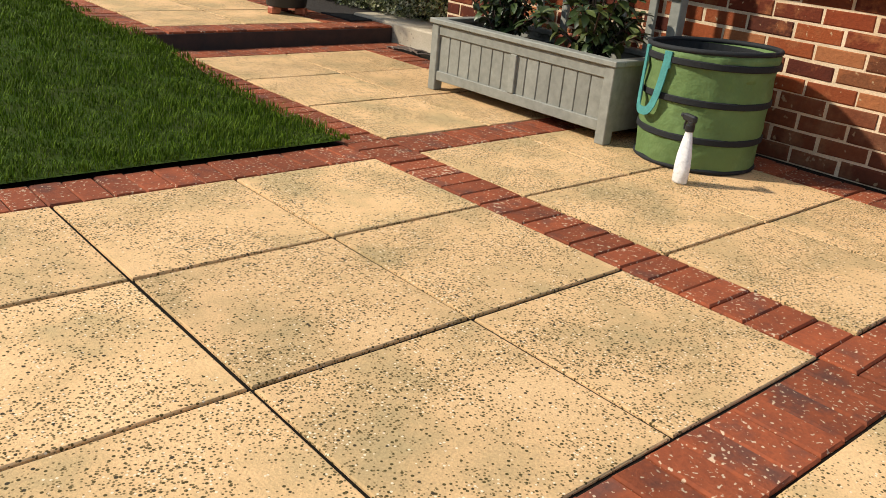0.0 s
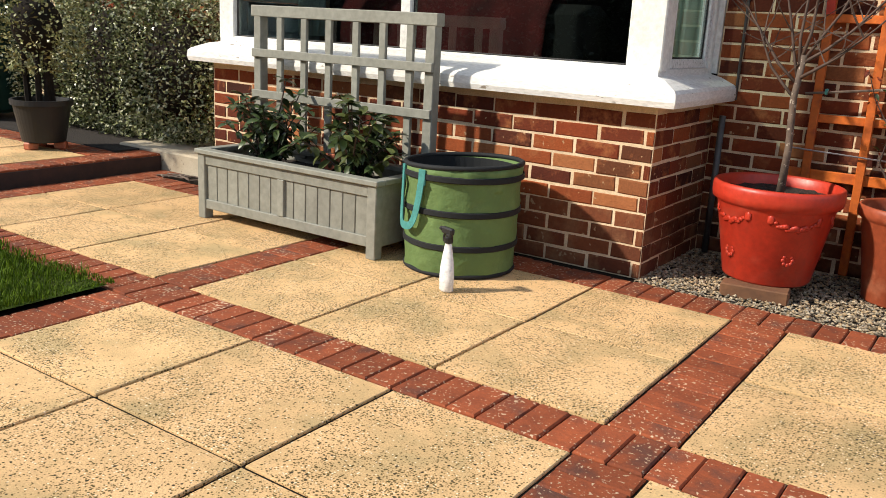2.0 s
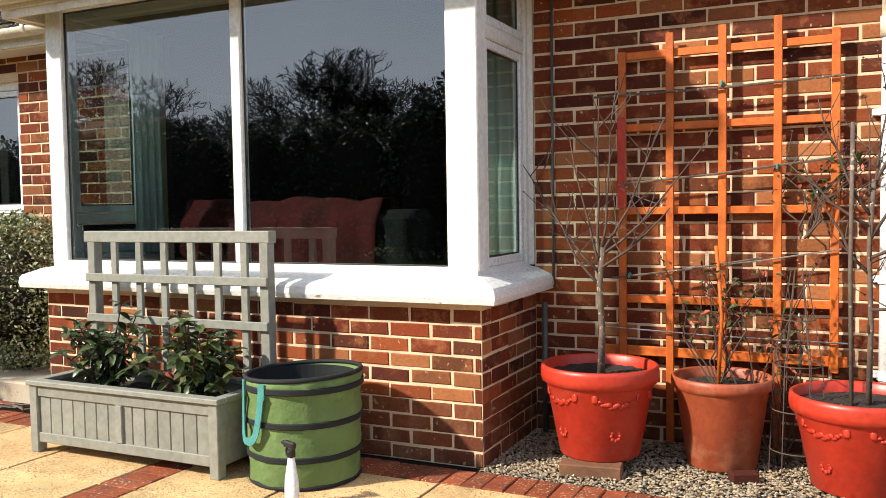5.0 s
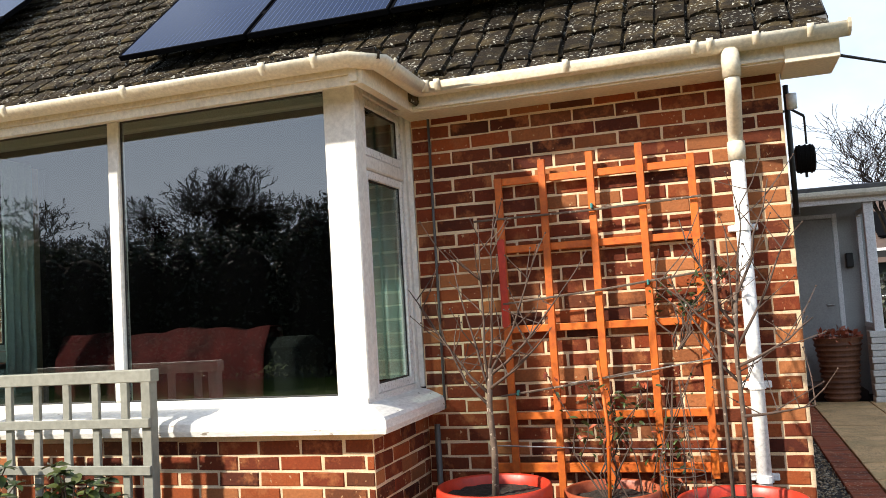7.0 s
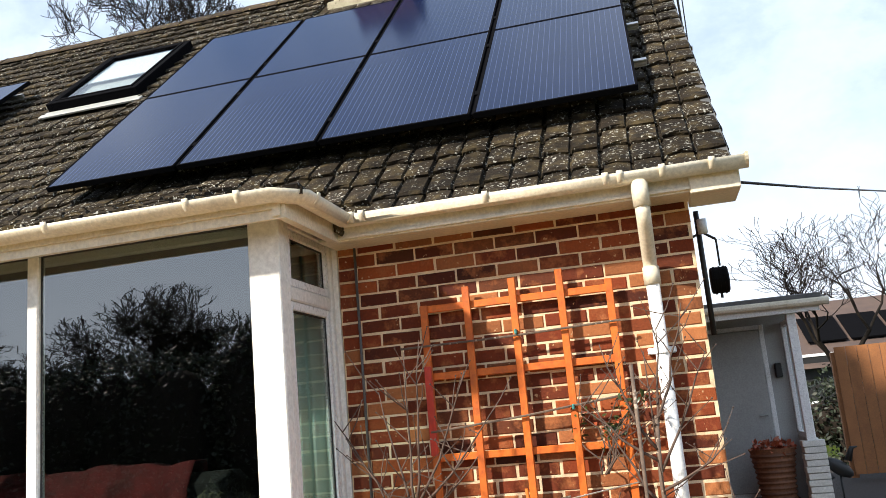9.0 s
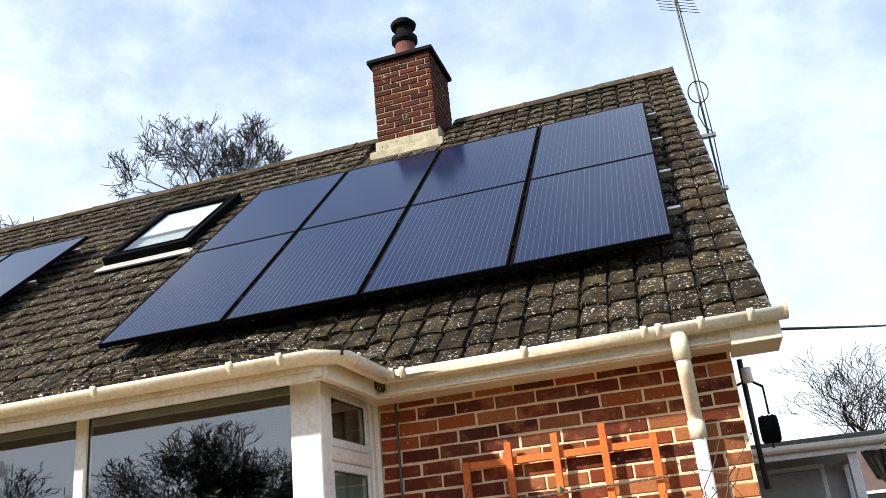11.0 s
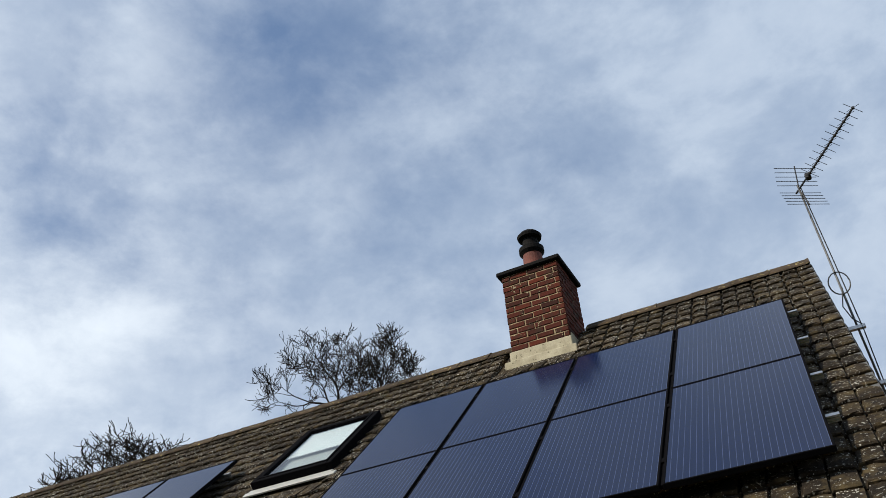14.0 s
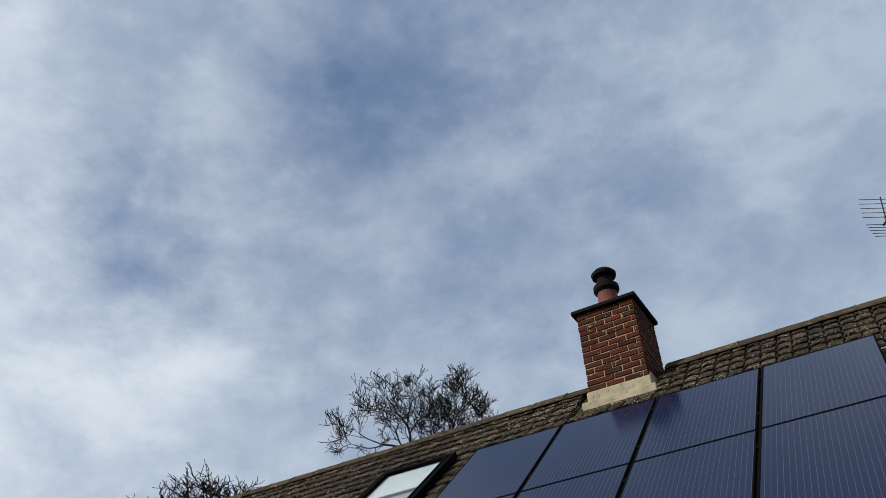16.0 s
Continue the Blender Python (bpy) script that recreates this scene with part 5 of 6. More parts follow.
def big_pot(x, y, z, R, H, mat_, label, swags, rim=0.085, soil="dark crumbly soil in the pot"):
    t = thing("plant_pot", pose(x, y, z), label, "plant pot", "pots along the wall")
    part("pot_body", lathem(pot_profile(R, H, rim), 56), mat_, t, smooth=True)
    ob = t.children[0]
    for p in ob.data.polygons:
        p.use_smooth = True
    part("pot_ring", lathem([(R * 0.79, H * 0.52), (R * 0.808, H * 0.528), (R * 0.812, H * 0.54), (R * 0.80, H * 0.55)], 56, close=False), mat_, t, smooth=True)
    if swags:
        for s in range(5):
            a0 = radians(-150 + 72 * s)
            bm = bmesh.new()
            for k in range(15):
                u = k / 14
                a = a0 + radians(46) * u
                zz = H * (0.685 - 0.055 * math.sin(math.pi * u)) + 0.006 * math.sin(k * 2.1)
                rr = R * (0.68 + 0.22 * zz / (H - rim)) + 0.004
                size = 0.006 + 0.008 * math.sin(math.pi * u)
                bmesh.ops.create_icosphere(bm, subdivisions=1, radius=size, matrix=Matrix.Translation((rr * math.cos(a), rr * math.sin(a), zz)) @ Matrix.Rotation(a, 4, "Z") @ Matrix.Diagonal((0.22, 1.5, 1.0, 1)))
            for sgn in (-0.04, 1.04):
                a = a0 + radians(46) * sgn
                zz = H * 0.71
                rr = R * (0.68 + 0.22 * zz / (H - rim)) + 0.003
                bmesh.ops.create_icosphere(bm, subdivisions=1, radius=0.017, matrix=Matrix.Translation((rr * math.cos(a), rr * math.sin(a), zz)) @ Matrix.Rotation(a, 4, "Z") @ Matrix.Diagonal((0.2, 1, 1.5, 1)))
            part("swag_relief", bm, mat_, t, smooth=True)
            a = a0 + radians(23)
            zz = H * 0.30
            rr = R * (0.68 + 0.22 * zz / (H - rim)) + 0.001
            bm = bmesh.new()
            for q in range(8):
                b = 2 * math.pi * q / 8
                bmesh.ops.create_icosphere(bm, subdivisions=1, radius=0.011, matrix=Matrix.Translation((rr * math.cos(a), rr * math.sin(a), zz)) @ Matrix.Rotation(a, 4, "Z") @ Matrix.Translation((0, 0.021 * math.cos(b), 0.021 * math.sin(b))) @ Matrix.Diagonal((0.2, 1, 1, 1)))
            part("rosette_relief", bm, mat_, t, smooth=True)
    s = thing("pot_soil", pose(x, y, z), soil, "soil", "soil in the pots")
    bm = bmesh.new()
    n, m_ = 36, 10
    c = bm.verts.new((0, 0, H - 0.035))
    last = None
    for j in range(1, m_ + 1):
        row = []
        for k in range(n):
            r = R * 0.893 * j / m_
            a = 2 * math.pi * k / n
            row.append(bm.verts.new((r * math.cos(a), r * math.sin(a), H - 0.05 + 0.012 * noise.noise(Vector((r * 40 * math.cos(a), r * 40 * math.sin(a), x))))))
        for k in range(n):
            if last:
                bm.faces.new((last[k], row[k], row[(k + 1) % n], last[(k + 1) % n]))
            else:
                bm.faces.new((c, row[k], row[(k + 1) % n]))
        last = row
    part("soil_surface", bm, M_SOIL, s)
    return t


big_pot(-0.03, 1.98, 0.05, 0.275, 0.425, M_REDPOT, "glossy red plant pot with moulded swags, standing on timber blocks", True)
big_pot(0.50, 2.17, 0.0, 0.23, 0.42, M_TERRA, "plain terracotta plastic pot with a rolled rim", False, rim=0.06)
big_pot(1.08, 2.05, 0.0, 0.285, 0.405, M_REDPOT, "wide red plant pot beside the downpipe", True)


def block(x, y, z, sx, sy, sz, turn, label, mat_=None, name="timber_block"):
    ob = solid(name, boxm(-sx / 2, sx / 2, -sy / 2, sy / 2, 0, sz, bevel=0.006), mat_ or M_WOODBLOCK, label, "block")
    ob.matrix_basis = pose(x, y, z, 0, 0, turn)


block(-0.02, 1.79, -0.012, 0.28, 0.10, 0.062, 8, "weathered timber block under the red pot")
block(-0.05, 2.10, -0.012, 0.30, 0.10, 0.062, -6, "weathered timber block under the red pot")
block(0.62, 1.95, -0.01, 0.12, 0.065, 0.05, 25, "broken pinkish brick lying on the gravel", M_OLDBRICK, "brick_piece")


def potted_tree(x, y, z, label, arms, trunk_h, r):
    """A young pruned tree: a trunk, and arms given as (from height, heading degrees, reach, rise)."""
    rng = random.Random(int(x * 100) + 31)
    t = thing("young_tree", pose(x, y, z), label, "tree", "young trees in pots")
    pts = [(0, 0, 0), (0.006, 0.004, trunk_h * 0.35), (-0.004, 0.0, trunk_h * 0.7), (0.012, 0.003, trunk_h)]
    part("trunk", tubem(pts, [r, r * 0.85, r * 0.8, r * 0.7], 10), M_BARK, t, "speckled grey bark", smooth=True)
    for h, heading, reach, rise in arms:
        a = radians(heading)
        p0 = Vector((0.0, 0, h))
        dirn = Vector((math.cos(a), math.sin(a) * 0.45, 0))
        pts = [p0]
        for i in range(1, 6):
            s = i / 5
            pts.append(p0 + dirn * reach * s ** 0.9 + Vector((rng.uniform(-0.012, 0.012), rng.uniform(-0.012, 0.012), rise * s ** 1.15)))
        limb = part("branch", tubem(pts, [0.0085, 0.007, 0.006, 0.0048, 0.0036, 0.0024], 6), M_TWIG, t, smooth=True)
        for k in range(6):
            bm = bmesh.new()
            i = rng.randint(1, 4)
            q = pts[i].lerp(pts[i + 1], rng.random())
            d = Vector((rng.uniform(-1, 1), rng.uniform(-0.5, 0.5), rng.uniform(0.1, 1.0))).normalized()
            L = rng.uniform(0.08, 0.26)
            m1 = q + d * L * 0.5 + Vector((0, 0, 0.01))
            e = q + d * L + Vector((rng.uniform(-0.02, 0.02), 0, 0.03))
            tube(bm, [q, m1, e], [0.0035, 0.0028, 0.0018], 4)
            for w in (m1, e):
                bmesh.ops.create_icosphere(bm, subdivisions=1, radius=0.005, matrix=Matrix.Translation(w))
            part("twig", bm, M_TWIG, limb)
    return t


potted_tree(-0.02, 1.97, 0.42, "bare young fruit tree with spreading pruned branches in the red pot",
            [(0.48, 165, 0.40, 0.52), (0.50, 140, 0.22, 0.62), (0.55, 100, 0.10, 0.75), (0.57, 60, 0.13, 0.78), (0.56, 15, 0.42, 0.42), (0.56, 25, 0.30, 0.62), (0.42, 175, 0.24, 0.36), (0.5, -20, 0.34, 0.28)], 0.60, 0.018)
potted_tree(1.11, 2.06, 0.36, "bare young tree tied beside the downpipe", [(0.30, 90, 0.05, 0.95), (0.55, 150, 0.32, 0.5), (0.7, 30, 0.30, 0.52), (0.62, 10, 0.34, 0.2), (0.8, 160, 0.22, 0.5), (0.85, 60, 0.14, 0.5), (0.4, 0, 0.30, 0.04), (0.9, 20, 0.2, 0.55), (0.75, 170, 0.34, 0.3)], 0.95, 0.013)
solid("plant_stake", tubem([(1.045, 2.02, 0.33), (1.035, 2.03, 0.9), (1.04, 2.04, 1.55)], 0.009, 8), M_BARK, "grey wooden stake in the red pot", "stake", smooth=True)
solid("garden_cane", tubem([(0.485, 2.16, 0.36), (0.50, 2.17, 0.70), (0.47, 2.2, 1.02)], 0.009, 8), M_ORANGE, "orange stained stake in the terracotta pot", "stake", smooth=True)


def climber(x, y, z, rng, label, h=0.75):
    t = thing("climbing_shrub", pose(x, y, z), label, "shrub", "climbing shrubs by the trellis")
    small = leaf_mesh("leaf", 0.032, 0.014, M_LEAF)
    brown = leaf_mesh("leaf", 0.03, 0.013, M_TERRA)
    for i in range(8):
        a = rng.uniform(0, 6.28)
        pts = [Vector((0.02 * math.cos(a), 0.02 * math.sin(a), 0))]
        for k in range(1, 6):
            pts.append(pts[-1] + Vector((rng.uniform(-0.5, 0.5) * 0.14 + 0.03 * math.cos(a), rng.uniform(-0.04, 0.035), h / 5 * rng.uniform(0.6, 1.15))))
        part("stem", tubem(pts, [0.005, 0.0045, 0.004, 0.003, 0.0025, 0.002], 5), M_TWIG, t)
        for k in range(16):
            j = rng.randint(2, 4)
            q = pts[j].lerp(pts[j + 1], rng.random())
            q = q + Vector((rng.uniform(-0.05, 0.05), rng.uniform(-0.03, 0.03), rng.uniform(-0.03, 0.03)))
            s = rng.uniform(0.7, 1.5)
            part("leaf", brown if rng.random() < 0.3 else small, None, t, m=Matrix.Translation(q) @ Euler((rng.uniform(-1, 1), rng.uniform(-1, 1), rng.uniform(0, 6.28))).to_matrix().to_4x4() @ Matrix.Diagonal((s, s, s, 1)))


climber(0.47, 2.22, 0.36, random.Random(21), "sparse climbing rose in the terracotta pot", 0.62)
climber(0.74, 2.25, 0.0, random.Random(22), "sparse dark-leaved shrub by the wall", 1.0)
climber(0.84, 2.33, 1.05, random.Random(27), "tuft of climbing stems tied to the trellis", 0.42)


# ---------------------------------------------------------------- orange trellis on the wall
def wall_trellis():
    t = thing("wall_trellis", pose(0, Y_WALL - 0.03, 0), "orange stained wooden trellis fixed to the brick wall", "trellis")
    tops = ((-0.012, 1.985), (0.225, 2.06), (0.475, 2.075), (0.725, 2.09), (0.972, 2.01))
    lows = (0.42, 0.02, 0.02, 0.02, 0.42)
    for (x, top), low in zip(tops, lows):
        part("upright", boxm(x - 0.019, x + 0.019, -0.048, -0.026, low, top, bevel=0.003), M_ORANGE, t)
    for z, a, b in ((1.965, -0.04, 0.99), (1.605, -0.01, 0.985), (1.185, -0.03, 0.99), (0.735, -0.02, 0.99)):
        part("crossbar", boxm(a, b, -0.0255, -0.006, z - 0.019, z + 0.019, bevel=0.003), M_ORANGE, t)
    part("bottom_board", boxm(-0.12, 1.03, -0.0255, -0.004, 0.445, 0.495, bevel=0.004), M_ORANGE, t)
    part("repair_slat", boxm(-0.032, 0.006, -0.066, -0.049, 1.20, 1.66, bevel=0.003), M_REDPOT, t, "short red painted slat")


wall_trellis()


def cane(a, b, r=0.006, label="thin grey cane tied across the trellis"):
    p, q = Vector(a), Vector(b)
    ob = solid("bamboo_cane", tubem([p, p.lerp(q, 0.5) + Vector((0, 0, -0.008)), q], r, 6), M_STEEL if r < 0.005 else M_BARK, label, "cane", group="canes on the trellis")


cane((-0.15, 2.355, 1.765), (1.01, 2.355, 1.79))
cane((-0.02, 2.355, 1.32), (0.98, 2.355, 1.42))
cane((-0.06, 2.352, 0.845), (0.66, 2.355, 0.955))
cane((0.3, 2.352, 0.90), (1.0, 2.355, 1.0), 0.004, "thin training wire across the trellis")
cane((-0.10, 2.355, 0.592), (1.03, 2.355, 0.566), 0.004, "thin training wire across the trellis")
for px, pz in ((0.03, 0.86), (0.725, 1.385), (0.475, 1.79)):
    solid("plant_tie", boxm(px - 0.006, px + 0.006, 2.338, 2.372, pz - 0.014, pz + 0.014, bevel=0.004), M_STRAP, "small green plant tie", "tie", group="plant ties")

# the wire netting cylinder by the second pot, the pipe in the corner of the bay
net = thing("wire_support", pose(0.83, 2.12, 0), "rusty wire plant support standing on the gravel", "plant support")
for k in range(6):
    a = 2 * math.pi * k / 6
    part("wire", tubem([(0.12 * math.cos(a), 0.12 * math.sin(a), 0), (0.10 * math.cos(a), 0.10 * math.sin(a), 0.5), (0.03 * math.cos(a), 0.03 * math.sin(a), 0.92)], 0.003, 4), M_TWIG, net)
for z, r in ((0.12, 0.118), (0.3, 0.112), (0.5, 0.102), (0.7, 0.07)):
    part("wire_hoop", tubem([(r * math.cos(2 * math.pi * i / 20), r * math.sin(2 * math.pi * i / 20), z) for i in range(21)], 0.003, 4), M_TWIG, net)
solid("waste_pipe", tubem([(-0.44, 2.405, 0.0), (-0.44, 2.405, 0.70)], 0.016, 10), M_GREYPIPE, "thin grey pipe in the corner beside the bay", "pipe", smooth=True)
solid("wall_cable", tubem([(-0.40, 2.438, 0.78), (-0.40, 2.438, 2.37)], 0.008, 6), M_GREYPIPE, "thin dark cable running up the wall", "cable", smooth=True)


# ---------------------------------------------------------------- doorstep, hedge, potted shrub on the terrace
bm = boxm(-4.55, BX0 - 0.03, 1.82, Y_WALL - 0.005, -0.1, 0.125, bevel=0.012)
solid("doorstep", bm, M_CONC, "pale concrete step beside the bay", "step", "structure")


def leafy(rng, centre, size, count, leaf, squash=4.0):
    """Leaves near the skin of a rounded, lumpy block: verts and faces."""
    v, f = [], []
    cx, cy, cz = centre
    sx, sy, sz = size
    for _ in range(count):
        d = Vector((rng.gauss(0, 1), rng.gauss(0, 1), rng.gauss(0, 1))).normalized()
        k = (abs(d.x) ** squash + abs(d.y) ** squash + abs(d.z) ** squash) ** (-1 / squash)
        lump = 1 + 0.10 * noise.noise(d * 3.1 + Vector(centre)) + 0.06 * noise.noise(d * 9 + Vector(centre))
        depth = 1 - 0.22 * rng.random() ** 2.2
        p = Vector((cx + d.x * k * sx * lump * depth, cy + d.y * k * sy * lump * depth, cz + d.z * k * sz * lump * depth))
        a = Vector((rng.gauss(0, 1), rng.gauss(0, 1), rng.gauss(0, 0.7))).normalized()
        u = (a + d * 0.5).normalized()
        w = u.cross(Vector((rng.gauss(0, 1), rng.gauss(0, 1), rng.gauss(0, 1)))).normalized()
        s = leaf * rng.uniform(0.6, 1.3)
        b = len(v)
        v += [tuple(p), tuple(p + u * s * 0.5 + w * s * 0.28), tuple(p + u * s), tuple(p + u * s * 0.5 - w * s * 0.28)]
        f.append((b, b + 1, b + 2, b + 3))
    return v, f


def hedge(name, m, label, lumps, count, leaf, mat_, core=0.64, seed=1, category="hedge"):
    rng = random.Random(seed)
    t = thing(name, m, label, category)
    v, f = [], []
    for c, s in lumps:
        a, b = leafy(rng, c, s, int(count), leaf)
        k = len(v)
        v += a
        f += [tuple(i + k for i in q) for q in b]
    ob = part("foliage", raw("foliage", v, f, mat_), None, t, "mass of small leaves")
    tagged(ob, kind="stuff")
    # solid near-black core stands for the shade deep in the leaf mass
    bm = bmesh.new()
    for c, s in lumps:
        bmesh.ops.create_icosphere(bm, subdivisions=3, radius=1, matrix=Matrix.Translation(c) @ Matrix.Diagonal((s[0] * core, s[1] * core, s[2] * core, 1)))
    part("inner_growth", bm, M_DARKTWIG, t, "solid near-black core for the shade inside the leaves")
    bm = bmesh.new()
    for c, s in lumps:
        for k in range(4):
            x_, y_ = c[0] + rng.uniform(-0.4, 0.4) * s[0], c[1] + rng.uniform(-0.3, 0.3) * s[1]
            tube(bm, [(x_, y_, 0), (x_ + rng.uniform(-0.05, 0.05), y_, c[2])], [0.022, 0.015], 6)
    tagged(part("undergrowth", bm, M_DARKTWIG, t), kind="stuff")
    return t


hedge("hedge", pose(-4.58, 2.17, 0.10), "clipped evergreen hedge with small pale-edged leaves, some coloured like sun glints", [((0.24, 0.0, 0.57), (0.52, 0.24, 0.53)), ((-0.45, 0.0, 0.59), (0.55, 0.25, 0.56)), ((-1.25, 0.0, 0.56), (0.6, 0.25, 0.54))], 13000, 0.030, M_HEDGE, seed=2)


def terrace_pot():
    x, y, z = -4.72, 1.36, TERRACE_Z
    t = thing("black_planter", pose(x, y, z), "black plastic pot raised on clay feet on the terrace", "plant pot")
    part("pot_body", lathem([(0.135, 0.05), (0.14, 0.055), (0.185, 0.30), (0.20, 0.30), (0.20, 0.335), (0.18, 0.335), (0.17, 0.28)], 40), M_BLACK, t, smooth=False)
    for a in (-80, 40, 160):
        part("pot_foot", boxm(-0.04, 0.04, -0.03, 0.03, 0, 0.05, bevel=0.008, m=Matrix.Rotation(radians(a), 4, "Z") @ Matrix.Translation((0.11, 0, 0))), M_TERRA, t, "orange clay foot")
    part("soil_surface", lathem([(0.174, 0.295), (0.175, 0.30), (0.02, 0.305)], 32), M_SOIL, t)
    s = hedge("standard_shrub", pose(x, y, z + 0.30), "small yellow-green variegated shrub on a stem in a black pot", [((0, 0, 0.52), (0.25, 0.25, 0.30))], 2600, 0.03, M_LEAFYSTUFF, seed=4, category="shrub")


M_LEAFYSTUFF = material("variegated_leaf", (0.14, 0.16, 0.05), (0.08, 0.10, 0.03), 3, 0.4, bump=0.0, vary=0.5, island=True, spread=[(0.08, 0.10, 0.03), (0.34, 0.33, 0.13), (0.13, 0.15, 0.045), (0.46, 0.44, 0.22)])
terrace_pot()


def wheeled_bin():
    t = thing("wheeled_bin", pose(-6.45, 1.95, TERRACE_Z, 0, 0, 12), "dark green plastic wheeled bin on the terrace", "wheeled bin")
    bm = bmesh.new()
    q = [bm.verts.new((sx * (0.24 + 0.05 * z), sy * (0.27 + 0.08 * z), 0.06 + 0.9 * z)) for z in (0, 1) for sx, sy in ((-1, -1), (1, -1), (1, 1), (-1, 1))]
    for f_ in ((3, 2, 1, 0), (4, 5, 6, 7), (0, 1, 5, 4), (1, 2, 6, 5), (2, 3, 7, 6), (3, 0, 4, 7)):
        bm.faces.new([q[i_] for i_ in f_])
    bmesh.ops.bevel(bm, geom=bm.edges[:], offset=0.03, segments=3, affect="EDGES")
    part("bin_body", bm, M_DARKGREEN, t)
    part("lid", boxm(-0.31, 0.31, -0.38, 0.37, 0.965, 1.03, bevel=0.03), M_DARKGREEN, t)
    part("handle", tubem([(-0.2, 0.37, 0.95), (-0.2, 0.42, 0.99), (0.2, 0.42, 0.99), (0.2, 0.37, 0.95)], 0.016, 8), M_BLACK, t)
    for sx in (-0.26, 0.22):
        part("wheel", tubem([(sx, 0.25, 0.10), (sx + 0.045, 0.25, 0.10)], 0.10, 20), M_BLACK, t)


wheeled_bin()

# dry twigs lying by the step
tw = random.Random(14)
for k in range(9):
    x, y = -3.72 + tw.uniform(-0.16, 0.16), 1.66 + tw.uniform(-0.09, 0.09)
    a = tw.uniform(-0.5, 0.6)
    L = tw.uniform(0.08, 0.2)
    solid("fallen_twig", tubem([(x, y, 0.008), (x + L * 0.5 * math.cos(a), y + L * 0.5 * math.sin(a), 0.014), (x + L * math.cos(a), y + L * math.sin(a), 0.008)], 0.0055, 5), M_BARK, "dry brown twig fallen on the paving", "twig", group="fallen twigs")


# ---------------------------------------------------------------- side passage, porch and what lies beyond
def porch():
    t = thing("side_porch", pose(0, 0, 0), "white side porch with a flat roof and grey door", "porch")
    part("roof", boxm(1.43, 3.05, 8.35, 10.2, 2.36, 2.42, bevel=0.01), M_LEADGREY, t, "grey felted flat roof")
    part("fascia", boxm(1.43, 3.02, 8.42, 8.45, 2.22, 2.36, bevel=0.004), M_UPVC, t)
    part("gutter", tubem([(1.43, 8.38, 2.34), (3.12, 8.38, 2.32)], 0.05, 10), M_CREAM, t)
    part("post", boxm(2.66, 2.76, 8.5, 8.6, 0.78, 2.22, bevel=0.006), M_UPVC, t)
    part("back_wall", boxm(1.43, 2.9, 9.5, 9.6, -0.05, 2.36), M_GREYDOOR, t)
    part("side_wall", boxm(2.72, 2.80, 8.62, 9.5, -0.05, 0.8), M_WHITEBRICK, t)
    part("side_window_frame", sash_frame(0, 0.85, 0.8, 2.2, 0, 0.05, 0.06), M_UPVC, t, m=pose(2.76, 8.62, 0, 0, 0, 90))
    d = part("door", boxm(1.66, 2.44, 9.44, 9.49, 0.15, 2.14, bevel=0.006), M_GREYDOOR, t, "plain grey painted door")
    part("door_frame", sash_frame(1.60, 2.50, 0.10, 2.20, 9.46, 9.498, 0.055), M_UPVC, t)
    part("door_handle", tubem([(2.38, 9.43, 1.08), (2.38, 9.40, 1.08), (2.30, 9.40, 1.08)], 0.012, 8), M_STEEL, d)
    lamp = part("wall_lamp", boxm(2.56, 2.64, 9.40, 9.5, 1.52, 1.70, bevel=0.012), M_BLACK, t, "black wall lantern")
    for k in range(11):
        for s in range(2):
            part("brick", boxm(2.60 + (0.01 if k % 2 else 0), 2.84, 8.46 + s * 0.11, 8.56 + s * 0.11, k * 0.072, k * 0.072 + 0.064, bevel=0.004), M_WHITEBRICK, t)
    part("threshold", boxm(1.43, 2.60, 8.9, 9.44, -0.05, 0.09, bevel=0.01), M_SEED, t)


porch()


def wicker_basket():
    t = thing("wicker_basket", pose(2.30, 8.75, 0), "tall brown woven basket full of dry leaves", "basket")
    part("basket_body", lathem([(0.17, 0), (0.18, 0.02), (0.20, 0.4), (0.25, 0.68), (0.27, 0.72), (0.24, 0.72), (0.22, 0.66), (0.18, 0.4)], 28), M_WICKER, t)
    for k in range(11):
        z = 0.04 + 0.06 * k
        r = 0.182 + 0.03 * (z / 0.4) if z < 0.4 else 0.205 + 0.05 * (z - 0.4) / 0.28
        part("woven_band", lathem([(r, z - 0.02), (r + 0.012, z), (r, z + 0.02)], 28, close=False), M_WICKER, t)
    v, f = leafy(random.Random(6), (0, 0, 0.70), (0.22, 0.22, 0.10), 260, 0.07, 2.0)
    part("dry_leaves", raw("dry_leaves", v, f, M_TERRA), None, t, "rust brown dry leaves")


wicker_basket()


